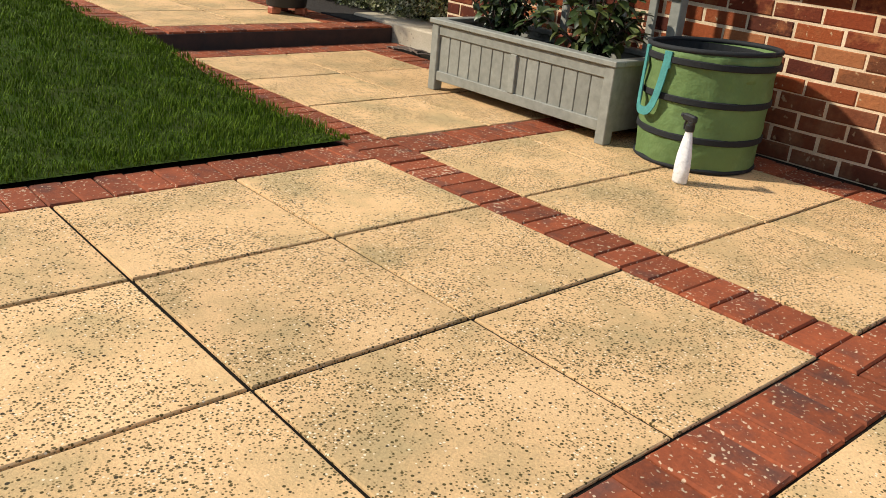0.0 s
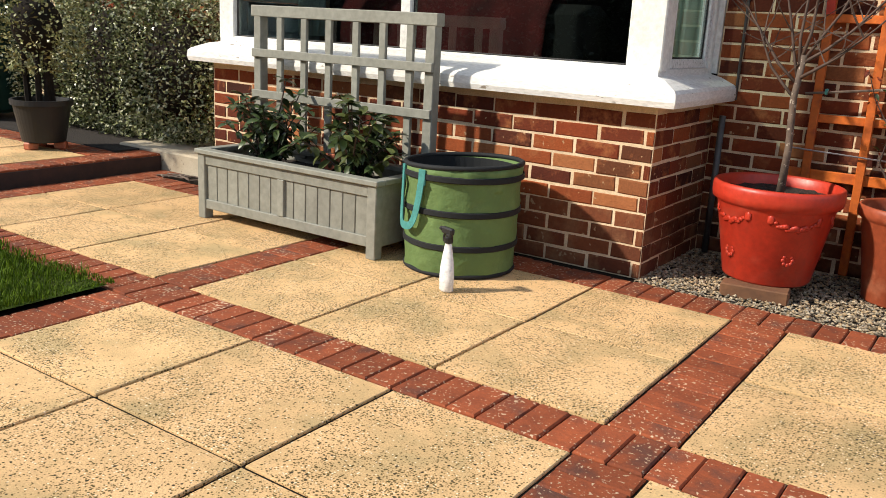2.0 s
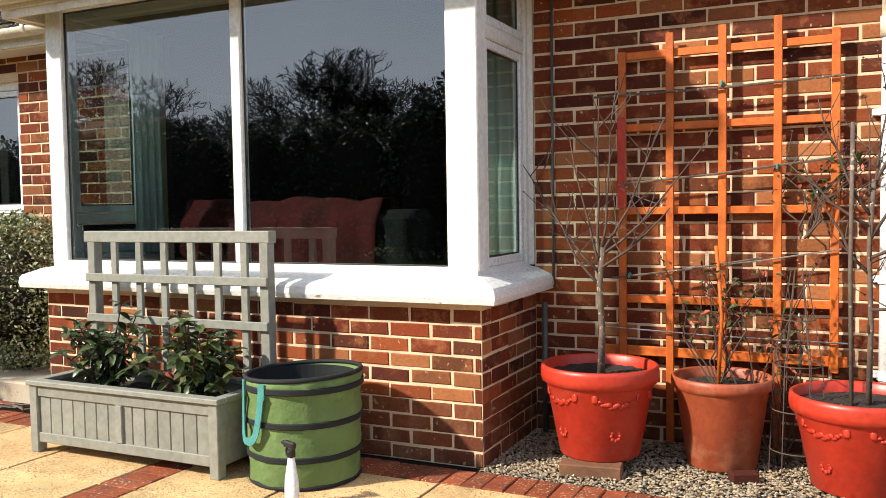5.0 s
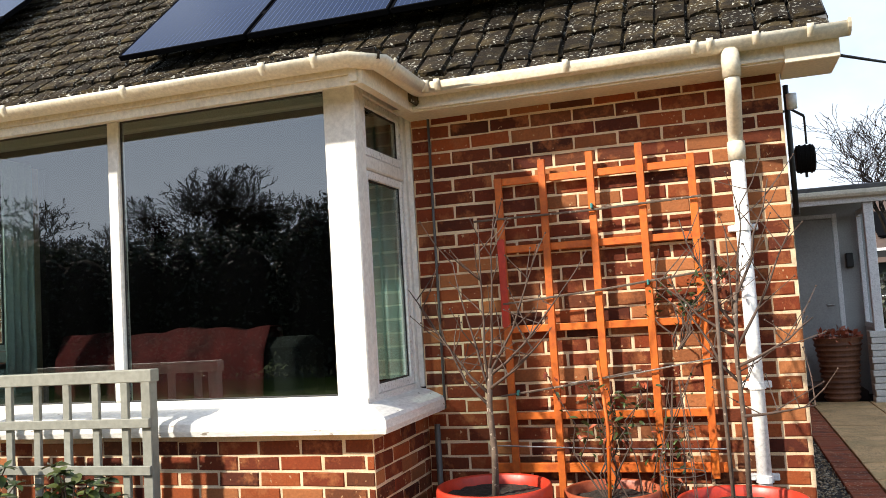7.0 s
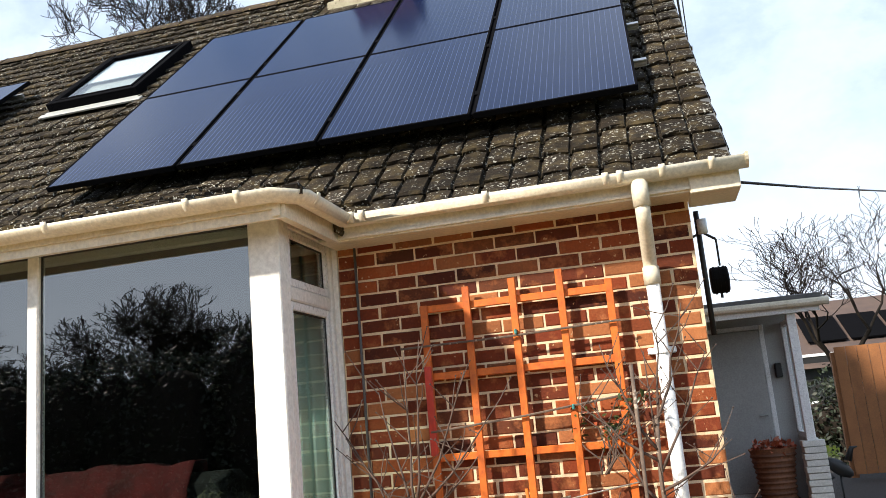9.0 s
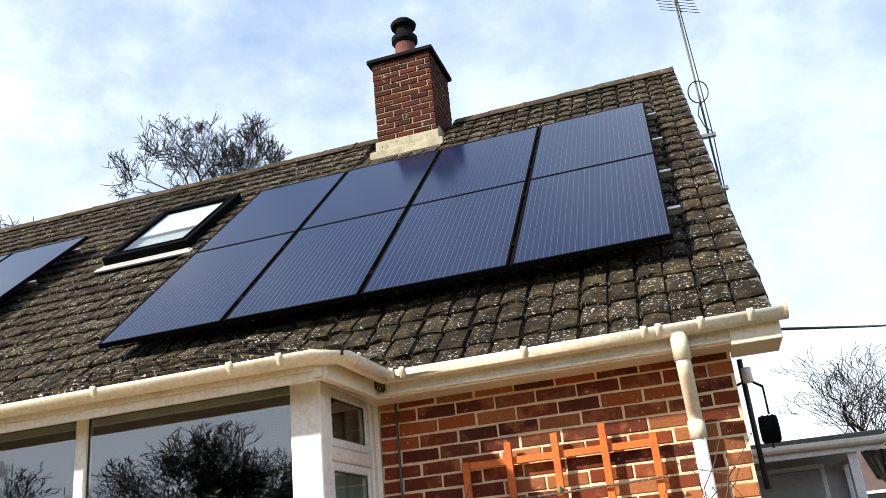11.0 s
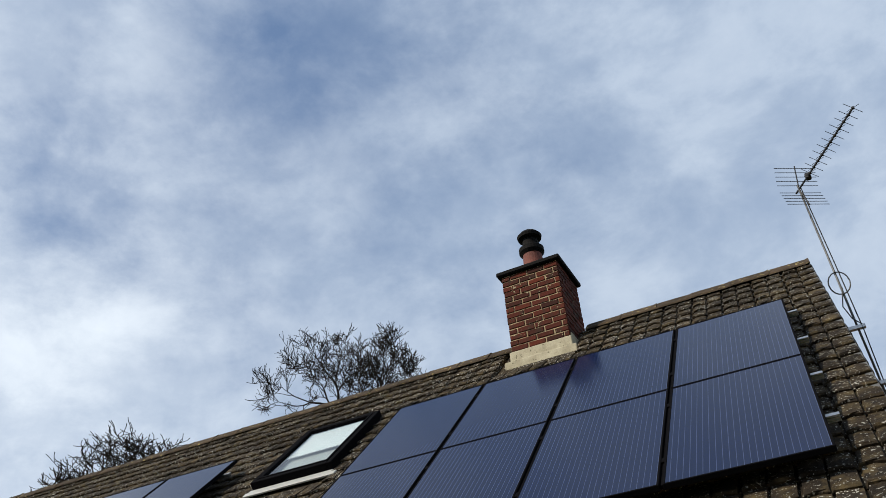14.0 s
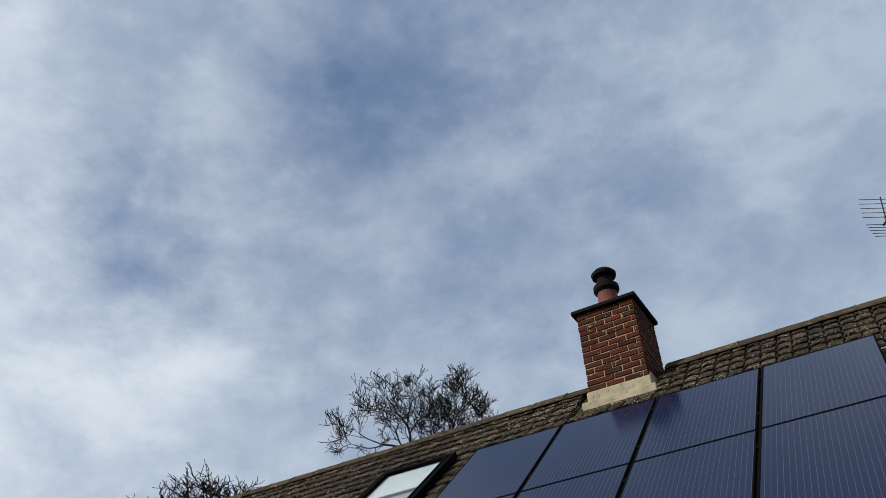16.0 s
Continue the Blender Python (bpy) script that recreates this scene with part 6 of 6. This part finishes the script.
def side_wall_fittings():
    t = thing("soil_pipe", pose(X_END + 0.09, 3.1, 0), "white and black pipes on the gable wall", "pipe")
    part("white_pipe", tubem([(0.02, 5.6, 2.30), (0.02, 5.6, 3.5)], 0.06, 10), M_UPVC, t, smooth=True)
    part("black_pipe", tubem([(-0.03, -0.2, 1.70), (-0.03, -0.2, 2.40)], 0.015, 10), M_BLACK, t, smooth=True)
    part("white_cap", tubem([(-0.01, -0.25, 2.26), (-0.01, -0.25, 2.34)], 0.027, 12), M_UPVC, t, smooth=True)
    lamp = thing("hanging_basket_bracket", pose(X_END, 3.2, 0), "black iron bracket with a hanging black lamp", "lamp")
    part("wall_plate", boxm(0.0, 0.02, -0.02, 0.02, 2.05, 2.35), M_BLACK, lamp)
    part("arm", tubem([(0.01, 0, 2.30), (0.10, 0, 2.33), (0.17, 0, 2.28)], 0.008, 6), M_BLACK, lamp)
    part("hanger", tubem([(0.17, 0, 2.28), (0.17, 0, 2.12)], 0.006, 6), M_BLACK, lamp)
    part("lamp_body", tubem([(0.105, 0, 2.035), (0.112, 0, 2.035), (0.20, 0, 2.035), (0.207, 0, 2.035)], [0.066, 0.078, 0.078, 0.066], 24), M_SOOT, lamp, "black ribbed drum")
    for dx in (0.13, 0.16, 0.185):
        part("rib", tubem([(dx - 0.004, 0, 2.035), (dx + 0.004, 0, 2.035)], 0.083, 24), M_SOOT, lamp)
    part("stem", tubem([(0.157, 0, 1.957), (0.157, 0, 1.93)], 0.008, 8), M_BLACK, lamp)


side_wall_fittings()
solid("overhead_cable", tubem([(X_VERGE - 0.02, 2.7, 2.50), (2.55, 5.0, 2.89), (4.6, 10.0, 3.75), (8.0, 18, 5.2)], 0.009, 5), M_BLACK, "black overhead cable leaving the eaves", "cable", smooth=True)


def garden_ornament():
    t = thing("garden_ornament", pose(2.98, 8.7, 0), "dark cast metal ornament beside the porch", "ornament")
    bm = bmesh.new()
    bmesh.ops.create_icosphere(bm, subdivisions=2, radius=0.12, matrix=Matrix.Translation((0, 0, 0.45)) @ Euler((0, 0.6, 0.3)).to_matrix().to_4x4() @ Matrix.Diagonal((1.5, 0.55, 0.7, 1)))
    tube(bm, [(-0.1, 0, 0.38), (-0.22, 0, 0.26)], [0.05, 0.01], 8)
    tube(bm, [(0.1, 0, 0.52), (0.16, 0, 0.66), (0.22, 0, 0.67)], [0.04, 0.025, 0.008], 8)
    tube(bm, [(0, 0.02, 0.38), (0.0, 0.02, 0.02)], 0.012, 6)
    tube(bm, [(0.0, 0, 0.02), (0.0, 0, 0.0)], 0.12, 16)
    part("casting", bm, M_BLACK, t, smooth=True)


garden_ornament()


def tree_at(name, m, label, height, radius, seed, levels=6, spread=0.55, first=0.30, forks=(2, 3), category="tree", mat_=None, ivy=0, wide=1.0, limb=0.0, thin=0.0):
    big, small = bare_tree(random.Random(seed), height, radius, levels, spread, forks, first, limb=limb, thin=thin)
    k = height / max(p[2] for p in small[0])
    big, small = [([(p[0] * k * wide, p[1] * k * wide, p[2] * k) for p in q[0]], q[1]) for q in (big, small)]
    t = thing(name, m, label, category, "bare trees")
    part("trunk", raw("trunk", big[0], big[1], mat_ or M_DARKTWIG, True), None, t)
    tagged(part("twig_mass", raw("twig_mass", small[0], small[1], mat_ or M_DARKTWIG), None, t), kind="stuff")
    if ivy:
        v, f = [], []
        rng = random.Random(seed)
        for k in range(ivy):
            a, b = leafy(rng, (rng.uniform(-0.2, 0.2), rng.uniform(-0.2, 0.2), 0.3 + 0.5 * k), (0.35, 0.35, 0.5), 260, 0.09, 2.0)
            q = len(v)
            v += a
            f += [tuple(i + q for i in s) for s in b]
        tagged(part("ivy", raw("ivy", v, f, M_EVERGREEN), None, t, "dark ivy round the trunk"), kind="stuff")
    return t


# trees that rise behind the ridge, and beyond the side passage
tree_at("bare_tree", pose(-12.4, 22.0, 0), "leafless twisted tree rising behind the roof", 16.9, 0.20, 40, 7, 0.72, 0.66, (2, 3), limb=0.11, thin=0.009, wide=1.0)
tree_at("bare_tree", pose(-22.8, 22.0, 0), "leafless tree far behind the roof", 14.5, 0.20, 44, 6, 0.74, 0.66, (2, 3), limb=0.11, thin=0.010, wide=1.35)
tree_at("bare_tree", pose(-20.2, 22.0, 0), "leafless tree far behind the roof", 14.2, 0.20, 47, 6, 0.74, 0.68, (2, 3), limb=0.10, thin=0.010, wide=1.35)
tree_at("bare_tree", pose(4.2, 15.0, 0), "leafless garden tree beyond the side passage", 5.0, 0.12, 52, 6, 0.54, 0.30, (2, 3), limb=0.36, thin=0.005, ivy=3, wide=1.35)
tree_at("bare_tree", pose(5.9, 16.5, 0), "leafless garden tree beside the fence", 4.9, 0.12, 55, 6, 0.54, 0.30, (2, 3), limb=0.34, thin=0.005, wide=1.3)


def brick_house(name, m, label, wx, wy, eave, ridge, windows, panels=False):
    t = thing(name, m, label, "house")
    part("wall", boxm(0, wx, 0, wy, 0, eave), M_FARBRICK, t)
    bm = bmesh.new()
    q = [(-0.3, -0.3, eave - 0.1), (wx + 0.3, -0.3, eave - 0.1), (wx + 0.3, wy / 2, ridge), (-0.3, wy / 2, ridge), (-0.3, wy + 0.3, eave - 0.1), (wx + 0.3, wy + 0.3, eave - 0.1)]
    vs = [bm.verts.new(p) for p in q]
    for s in ((0, 1, 2, 3), (3, 2, 5, 4), (0, 3, 4), (1, 5, 2), (0, 4, 5, 1)):
        bm.faces.new([vs[i] for i in s])
    r = part("roof", bm, M_FARTILE, t)
    for a, b, c, d in windows:
        w = part("window", boxm(a, b, -0.04, 0.02, c, d), M_BLACK, t, "dark window pane")
        part("frame", sash_frame(a - 0.06, b + 0.06, c - 0.06, d + 0.06, -0.06, 0.02, 0.07), M_UPVC, w)
    part("chimney", boxm(wx * 0.85, wx * 0.85 + 0.7, wy / 2 - 0.3, wy / 2 + 0.3, ridge - 0.6, ridge + 0.9), M_FARBRICK, r)
    if panels:
        for k in range(5):
            sl = math.degrees(math.atan2(ridge - eave + 0.1, wy / 2 + 0.3))
            part("roof_panel", boxm(0, 0.95, 0, 1.6, 0.06, 0.10), M_BLACKFRAME, t, m=pose(3.0 + k * 1.05, 0.9, eave - 0.1 + 1.2 * math.tan(radians(sl)), sl, 0, 0))
    return t


brick_house("neighbour_house", pose(2.0, 21.0, 0), "neighbouring red brick house with panels on its roof", 14, 7, 1.9, 3.75, [(2.2, 3.4, 1.0, 2.1), (8, 9.2, 1.0, 2.1)], True)
brick_house("neighbour_bungalow", pose(-24.0, -17.5, 0, 0, 0, 178), "neighbouring bungalow across the garden", 7, 7, 2.5, 5.0, [(1.0, 2.2, 1.0, 2.0), (4, 5.2, 1.0, 2.0)])


def garden_fence():
    t = thing("garden_fence", pose(3.75, 12.0, 0), "orange-brown boarded garden fence", "fence")
    for k in range(26):
        part("board", boxm(k * 0.16, k * 0.16 + 0.152, -0.01, 0.01 + 0.008 * (k % 2), 0.05, 1.92), M_FENCE, t)
    for k in range(4):
        part("post", boxm(k * 1.35 - 0.05, k * 1.35 + 0.05, 0.03, 0.13, 0, 1.85), M_FENCE, t)
    part("rail", boxm(0, 4.16, 0.021, 0.06, 0.3, 0.38), M_FENCE, t)
    part("rail", boxm(0, 4.16, 0.021, 0.06, 1.4, 1.48), M_FENCE, t)


garden_fence()
hedge("back_hedge", pose(4.6, 15.5, 0), "low dull green shrubs by the far lawn", [((0, 0, 0.7), (1.6, 0.7, 0.75)), ((-3.0, 1, 0.6), (1.6, 0.7, 0.65))], 2200, 0.10, M_EVERGREEN, seed=9)

# the tall hedge and trees across the garden, seen mirrored in the bay window
hr = random.Random(19)
lumps = [((-23 + 0.85 * i, hr.uniform(-0.4, 0.4), 1.55), (hr.uniform(0.7, 1.0), 0.8, hr.uniform(1.55, 1.9))) for i in range(40)]
lumps += [((-5.8, 0.2, 2.4), (0.9, 0.7, 1.6)), ((-7.1, -0.1, 2.2), (0.9, 0.7, 1.5)), ((-18.0, 0.0, 2.3), (1.0, 0.7, 1.5))]
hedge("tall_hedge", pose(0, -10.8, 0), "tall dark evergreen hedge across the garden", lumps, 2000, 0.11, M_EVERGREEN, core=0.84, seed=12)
tall = tree_at("bare_tree", pose(-21.6, -29, 0), "leafless rounded tree behind the tall hedge", 8.5, 0.2, 61, 7, 0.56, 0.26, (2, 3), thin=0.012, wide=1.4)
for x_, k, turn in ((-34.5, 1.08, 40), (-29.0, 0.76, 120), (-25.6, 0.86, 200), (-18.0, 0.90, 75), (-14.0, 0.70, 10), (-9.5, 0.70, 160), (-5.0, 0.78, 250), (0.5, 0.70, 300), (6.0, 0.74, 20), (12.0, 0.8, 100)):
    c = copy_thing(tall, pose(x_, -29.6 - 0.4 * k, 0, 0, 0, turn))
    c.scale = (k, k, k)


# ---------------------------------------------------------------- pieces: bricks, tiles, slabs, pavers
def chamfered(name, w, d, h, c, mat_, seed=0):
    """A block lying with its face towards -y and chamfered face edges; x and z centred."""
    rng = random.Random(seed)
    j = lambda: rng.uniform(-0.0022, 0.0022)
    out = [(-w / 2, 0, -h / 2), (w / 2, 0, -h / 2), (w / 2, 0, h / 2), (-w / 2, 0, h / 2)]
    v = [(x + j(), d, z + j()) for x, _, z in out] + [(x + j(), c, z + j()) for x, _, z in out] + [(x - math.copysign(c, x) + j(), 0, z - math.copysign(c, z) + j()) for x, _, z in out]
    f = [(8, 9, 10, 11)]
    for k in range(4):
        n = (k + 1) % 4
        f += [(4 + k, 4 + n, 8 + n, 8 + k), (k, n, 4 + n, 4 + k)]
    return raw(name, v, f, mat_)


BRICKS = [chamfered("brick", 0.215, 0.03, 0.065, 0.004, M_BRICK, s) for s in range(5)]
DAMP_BRICKS = [chamfered("brick", 0.215, 0.03, 0.065, 0.005, M_DAMPBRICK, s + 20) for s in range(4)]
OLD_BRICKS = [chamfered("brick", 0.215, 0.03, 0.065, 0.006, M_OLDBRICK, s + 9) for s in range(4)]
piece_rng = random.Random(77)


def lay_bricks(parent, start, way, turn, length, z0, rows, holes=(), phase=0, proud=0.0045, stock=BRICKS, damp=DAMP_BRICKS, damp_rows=0):
    """Stretcher bond on a wall face; turn is the heading of the face in degrees; cut bricks at the ends."""
    for r in range(rows):
        z = z0 + r * 0.075 + 0.0375
        u = -0.1125 if (r + phase) % 2 else 0.0
        while u < length - 0.02:
            a, b = max(u + 0.005, 0.002), min(u + 0.220, length - 0.002)
            u += 0.225
            if b - a < 0.03:
                continue
            spans = [(a, b)]
            for h0, h1, g0, g1 in holes:
                if g0 - 0.03 < z < g1 + 0.03:
                    spans = [s for p in spans for s in ((p[0], min(p[1], h0)), (max(p[0], h1), p[1])) if s[1] - s[0] > 0.02]
            for s in spans:
                mid = (s[0] + s[1]) / 2
                x, y = start[0] + way[0] * mid, start[1] + way[1] * mid
                nx, ny = math.sin(radians(turn)), -math.cos(radians(turn))
                pr = proud + piece_rng.uniform(-0.0015, 0.0015)
                kit = damp if r < damp_rows else stock
                part("brick", kit[piece_rng.randrange(4)], None, parent,
                     m=pose(x + nx * pr, y + ny * pr, z + piece_rng.uniform(-0.0022, 0.0022), 0, 0, turn) @ Matrix.Rotation(piece_rng.uniform(-0.012, 0.012), 4, "Y")
                     @ Matrix.Diagonal(((s[1] - s[0] + piece_rng.uniform(-0.008, 0.003)) / 0.215, 1, piece_rng.uniform(0.93, 1.02) * (1.06 if r < damp_rows else 1.0), 1)))


lay_bricks(wall_front, (BX1 + 0.001, Y_WALL), (1, 0), 0, X_END - BX1, 0.0, 32, damp_rows=3)
lay_bricks(wall_bay, (BX0, BY), (1, 0), 0, BX1 - BX0, -0.008, 10, phase=1, damp_rows=4)
lay_bricks(wall_bay, (BX1, BY), (0, 1), 90, Y_WALL - BY, -0.008, 10, damp_rows=4)
lay_bricks(wall_front, (-6.2, Y_WALL), (1, 0), 0, BX0 + 6.2, 0.15, 30, holes=[(6.2 + WIN_L[0], 6.2 + WIN_L[1], WIN_L[2], WIN_L[3])], phase=1)
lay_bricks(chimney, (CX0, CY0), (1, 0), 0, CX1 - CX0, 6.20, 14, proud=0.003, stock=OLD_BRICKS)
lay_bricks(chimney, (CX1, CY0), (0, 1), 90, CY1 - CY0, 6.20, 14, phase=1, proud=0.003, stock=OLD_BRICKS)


def tile_data(seed):
    """A broad tile of two flat pads with a groove between: x across, y up the slope, its lower edge raised."""
    prof = [(0.0, -0.016), (0.009, -0.015), (0.015, 0.008), (0.085, 0.013), (0.151, 0.008), (0.157, -0.008), (0.168, -0.008), (0.174, 0.008), (0.245, 0.013), (0.314, 0.008),
            (0.321, -0.016), (0.330, -0.016)]
    rng = random.Random(seed)
    v = []
    for y, lift in ((0.0, 0.030), (0.012, 0.034), (0.285, 0.0)):
        v += [(x + rng.uniform(-0.003, 0.003), y + (rng.uniform(-0.012, 0.008) if y < 0.2 else 0), z + lift + rng.uniform(-0.003, 0.003) - (0.006 if y == 0.0 else 0)) for x, z in prof]
    v += [(x, 0.006, -0.016) for x, z in prof]
    n = len(prof)
    f = [(r * n + k, r * n + k + 1, r * n + n + k + 1, r * n + n + k) for r in (0, 1) for k in range(n - 1)]
    f += [(3 * n + k, 3 * n + k + 1, k + 1, k) for k in range(n - 1)]
    f += [(0, n, 2 * n, 3 * n), (n - 1, 4 * n - 1, 3 * n - 1, 2 * n - 1)]
    return v, f


TILE_KINDS = [tile_data(k) for k in range(6)]
TILES = [raw("roof_tile", v, f, M_TILE) for v, f in TILE_KINDS]
GAUGE = 0.228
rest_v, rest_f = [], []
made = 0
x = X_VERGE - 0.33
while x > X_FAR:
    y = RIDGE_Y - 0.02
    xm = x + 0.165
    while True:
        slope = (roof_z(xm, y) - roof_z(xm, y - 0.05)) / 0.05
        y2 = y - GAUGE / math.sqrt(1 + slope * slope)
        low = eave_y(xm) - 0.045 if -3.5 < xm < -0.36 else eave_y(xm) + 0.13
        if y < low + 0.02:
            break
        y = max(y2, low)
        slope = (roof_z(xm, y + 0.2) - roof_z(xm, y)) / 0.2
        if CX0 - 0.2 < xm < CX1 + 0.2 and y > CY0 - 0.25:
            continue
        if -4.42 < xm < -3.15 and 4.50 < y < 5.66:
            continue
        cross = (roof_z(x + 0.33, y) - roof_z(x, y)) / 0.33
        if abs(cross) > 1.0:
            cross = 0
        ax = Vector((1, 0, cross)).normalized()
        ay = Vector((0, 1, slope)).normalized()
        az = ax.cross(ay).normalized()
        m = Matrix.Translation((x, y, roof_z(xm, y) - 0.010 - 0.165 * cross + piece_rng.uniform(-0.003, 0.003))) @ Matrix((ax, ay, az)).transposed().to_4x4() @ Matrix.Rotation(piece_rng.uniform(-0.008, 0.008), 4, "Z")
        under = (-2.75 < xm < 1.2 and 3.0 < y < 5.2)
        if xm > -1.6 and not under and made < 300:
            part("roof_tile", TILES[made % 6], None, roof, m=m)
            made += 1
        else:
            b = len(rest_v)
            tv, tf = TILE_KINDS[piece_rng.randrange(6)]
            rest_v += [tuple(m @ Vector(p)) for p in tv]
            rest_f += [tuple(i + b for i in q) for q in tf]
    x -= 0.33
tagged(part("roof_tiles", raw("roof_tiles", rest_v, rest_f, M_TILES), None, roof), kind="stuff")


# ---------------------------------------------------------------- paving
def flat_piece(name, w, l, h, c, mat_, seed=0):
    rng = random.Random(seed)
    j = lambda: rng.uniform(-0.0015, 0.0015)
    o = [(-w / 2, -l / 2), (w / 2, -l / 2), (w / 2, l / 2), (-w / 2, l / 2)]
    v = [(x, y, -h) for x, y in o] + [(x + j(), y + j(), -c) for x, y in o] + [(x - math.copysign(c, x) + j(), y - math.copysign(c, y) + j(), j() * 0.4) for x, y in o]
    f = [(8, 9, 10, 11)]
    for k in range(4):
        n = (k + 1) % 4
        f += [(k, n, 4 + n, 4 + k), (4 + k, 4 + n, 8 + n, 8 + k)]
    return raw(name, v, f, mat_)


SLABS = [flat_piece("paving_slab", SLAB - 0.012, SLAB - 0.012, 0.045, 0.003, M_SLAB, s) for s in range(4)]
PAVERS = [flat_piece("paver", 0.0965, STRIP - 0.007, 0.05, 0.005, M_PAVER, s) for s in range(5)]
paving = thing("patio_paving", None, "buff concrete slabs framed by courses of red brick pavers", "paving", kind="structure")


def slab(x, y, z=0.0):
    part("paving_slab", SLABS[piece_rng.randrange(4)], None, paving,
         m=pose(x + SLAB / 2, y + SLAB / 2, z + piece_rng.uniform(-0.002, 0.002), piece_rng.uniform(-0.12, 0.12), piece_rng.uniform(-0.12, 0.12), 90 * piece_rng.randrange(4)))


def course_x(x0, x1, y, z=0.0):
    """Pavers laid side by side along x."""
    n = max(1, round((x1 - x0) / 0.1))
    w = (x1 - x0) / n
    for i in range(n):
        part("paver", PAVERS[piece_rng.randrange(5)], None, paving,
             m=pose(x0 + w * (i + 0.5), y + STRIP / 2, z + piece_rng.uniform(-0.002, 0.002), piece_rng.uniform(-0.4, 0.4), piece_rng.uniform(-0.4, 0.4), piece_rng.uniform(-0.6, 0.6)) @ Matrix.Diagonal((w / 0.1, 1, 1, 1)))


def course_y(x, y0, y1, z=0.0):
    n = max(1, round((y1 - y0) / 0.1))
    w = (y1 - y0) / n
    for i in range(n):
        part("paver", PAVERS[piece_rng.randrange(5)], None, paving,
             m=pose(x + STRIP / 2, y0 + w * (i + 0.5), z + piece_rng.uniform(-0.002, 0.002), piece_rng.uniform(-0.4, 0.4), piece_rng.uniform(-0.4, 0.4), 90 + piece_rng.uniform(-0.6, 0.6)) @ Matrix.Diagonal((w / 0.1, 1, 1, 1)))


for i in range(3):
    for j in range(8):
        slab(-1.8 + i * SLAB, -SLAB * (j + 1))
    for j in range(2):
        slab(-1.8 + i * SLAB, STRIP + j * SLAB)
        slab(STRIP + i * SLAB, STRIP + j * SLAB)
        slab(-2.01 - (i + 1) * SLAB, STRIP + j * SLAB)
    for j in range(8):
        slab(STRIP + i * SLAB, -SLAB * (j + 1))
course_x(-4.02, 2.2, 0.0)
course_y(-2.01, -4.8, -0.004)
course_y(0.0, -4.8, -0.004)
course_y(-2.01, STRIP + 0.004, 1.406)
course_y(0.0, STRIP + 0.004, 1.406)
course_x(-3.81, 2.2, 1.41)
course_y(-4.02, STRIP + 0.004, 1.80)
# terrace: paver edging, then slabs
course_y(TERRACE_X - 0.22, 0.19, 1.82, TERRACE_Z + 0.002)
course_x(-8.0, TERRACE_X - 0.01, -0.03, TERRACE_Z + 0.002)
course_x(-8.0, TERRACE_X - 0.23, 1.415, TERRACE_Z + 0.002)
for i in range(6):
    for j in range(2):
        slab(TERRACE_X - 0.23 - SLAB * (i + 1), 0.20 + j * SLAB, TERRACE_Z)
# the path beside the house
for i in range(2):
    for j in range(9):
        slab(1.95 + i * SLAB, 3.2 + j * SLAB, 0.004)
course_y(1.735, 3.2, 8.6, 0.004)


# ---------------------------------------------------------------- gravel
def gravel():
    rng = random.Random(9)
    oct_ = [(1, 0, 0), (-1, 0, 0), (0, 1, 0), (0, -1, 0), (0, 0, 1), (0, 0, -1)]
    tri = [(0, 2, 4), (2, 1, 4), (1, 3, 4), (3, 0, 4), (2, 0, 5), (1, 2, 5), (3, 1, 5), (0, 3, 5)]
    v, f = [], []
    for k in range(17000):
        if k < 13500:
            x, y = rng.uniform(BX1, 1.75), rng.uniform(1.625, 2.44)
        else:
            x, y = rng.uniform(1.43, 1.73), 2.44 + 6 * rng.random() ** 1.5
        s = rng.uniform(0.005, 0.0105)
        z = -0.016 + rng.uniform(0.0, 0.018)
        a = rng.uniform(0, 6.283)
        ca, sa = math.cos(a), math.sin(a)
        kx, ky, kz = s * rng.uniform(0.8, 1.5), s * rng.uniform(0.7, 1.1), s * rng.uniform(0.5, 0.85)
        b = len(v)
        for p in oct_:
            px, py, pz = p[0] * kx + rng.uniform(-0.2, 0.2) * s, p[1] * ky + rng.uniform(-0.2, 0.2) * s, p[2] * kz
            v.append((x + px * ca - py * sa, y + px * sa + py * ca, z + pz))
        f += [tuple(b + i for i in q) for q in tri]
    tagged(new("gravel", raw("gravel", v, f, M_GRAVEL)), "pale mixed pea gravel along the wall", "gravel", kind="stuff")


gravel()
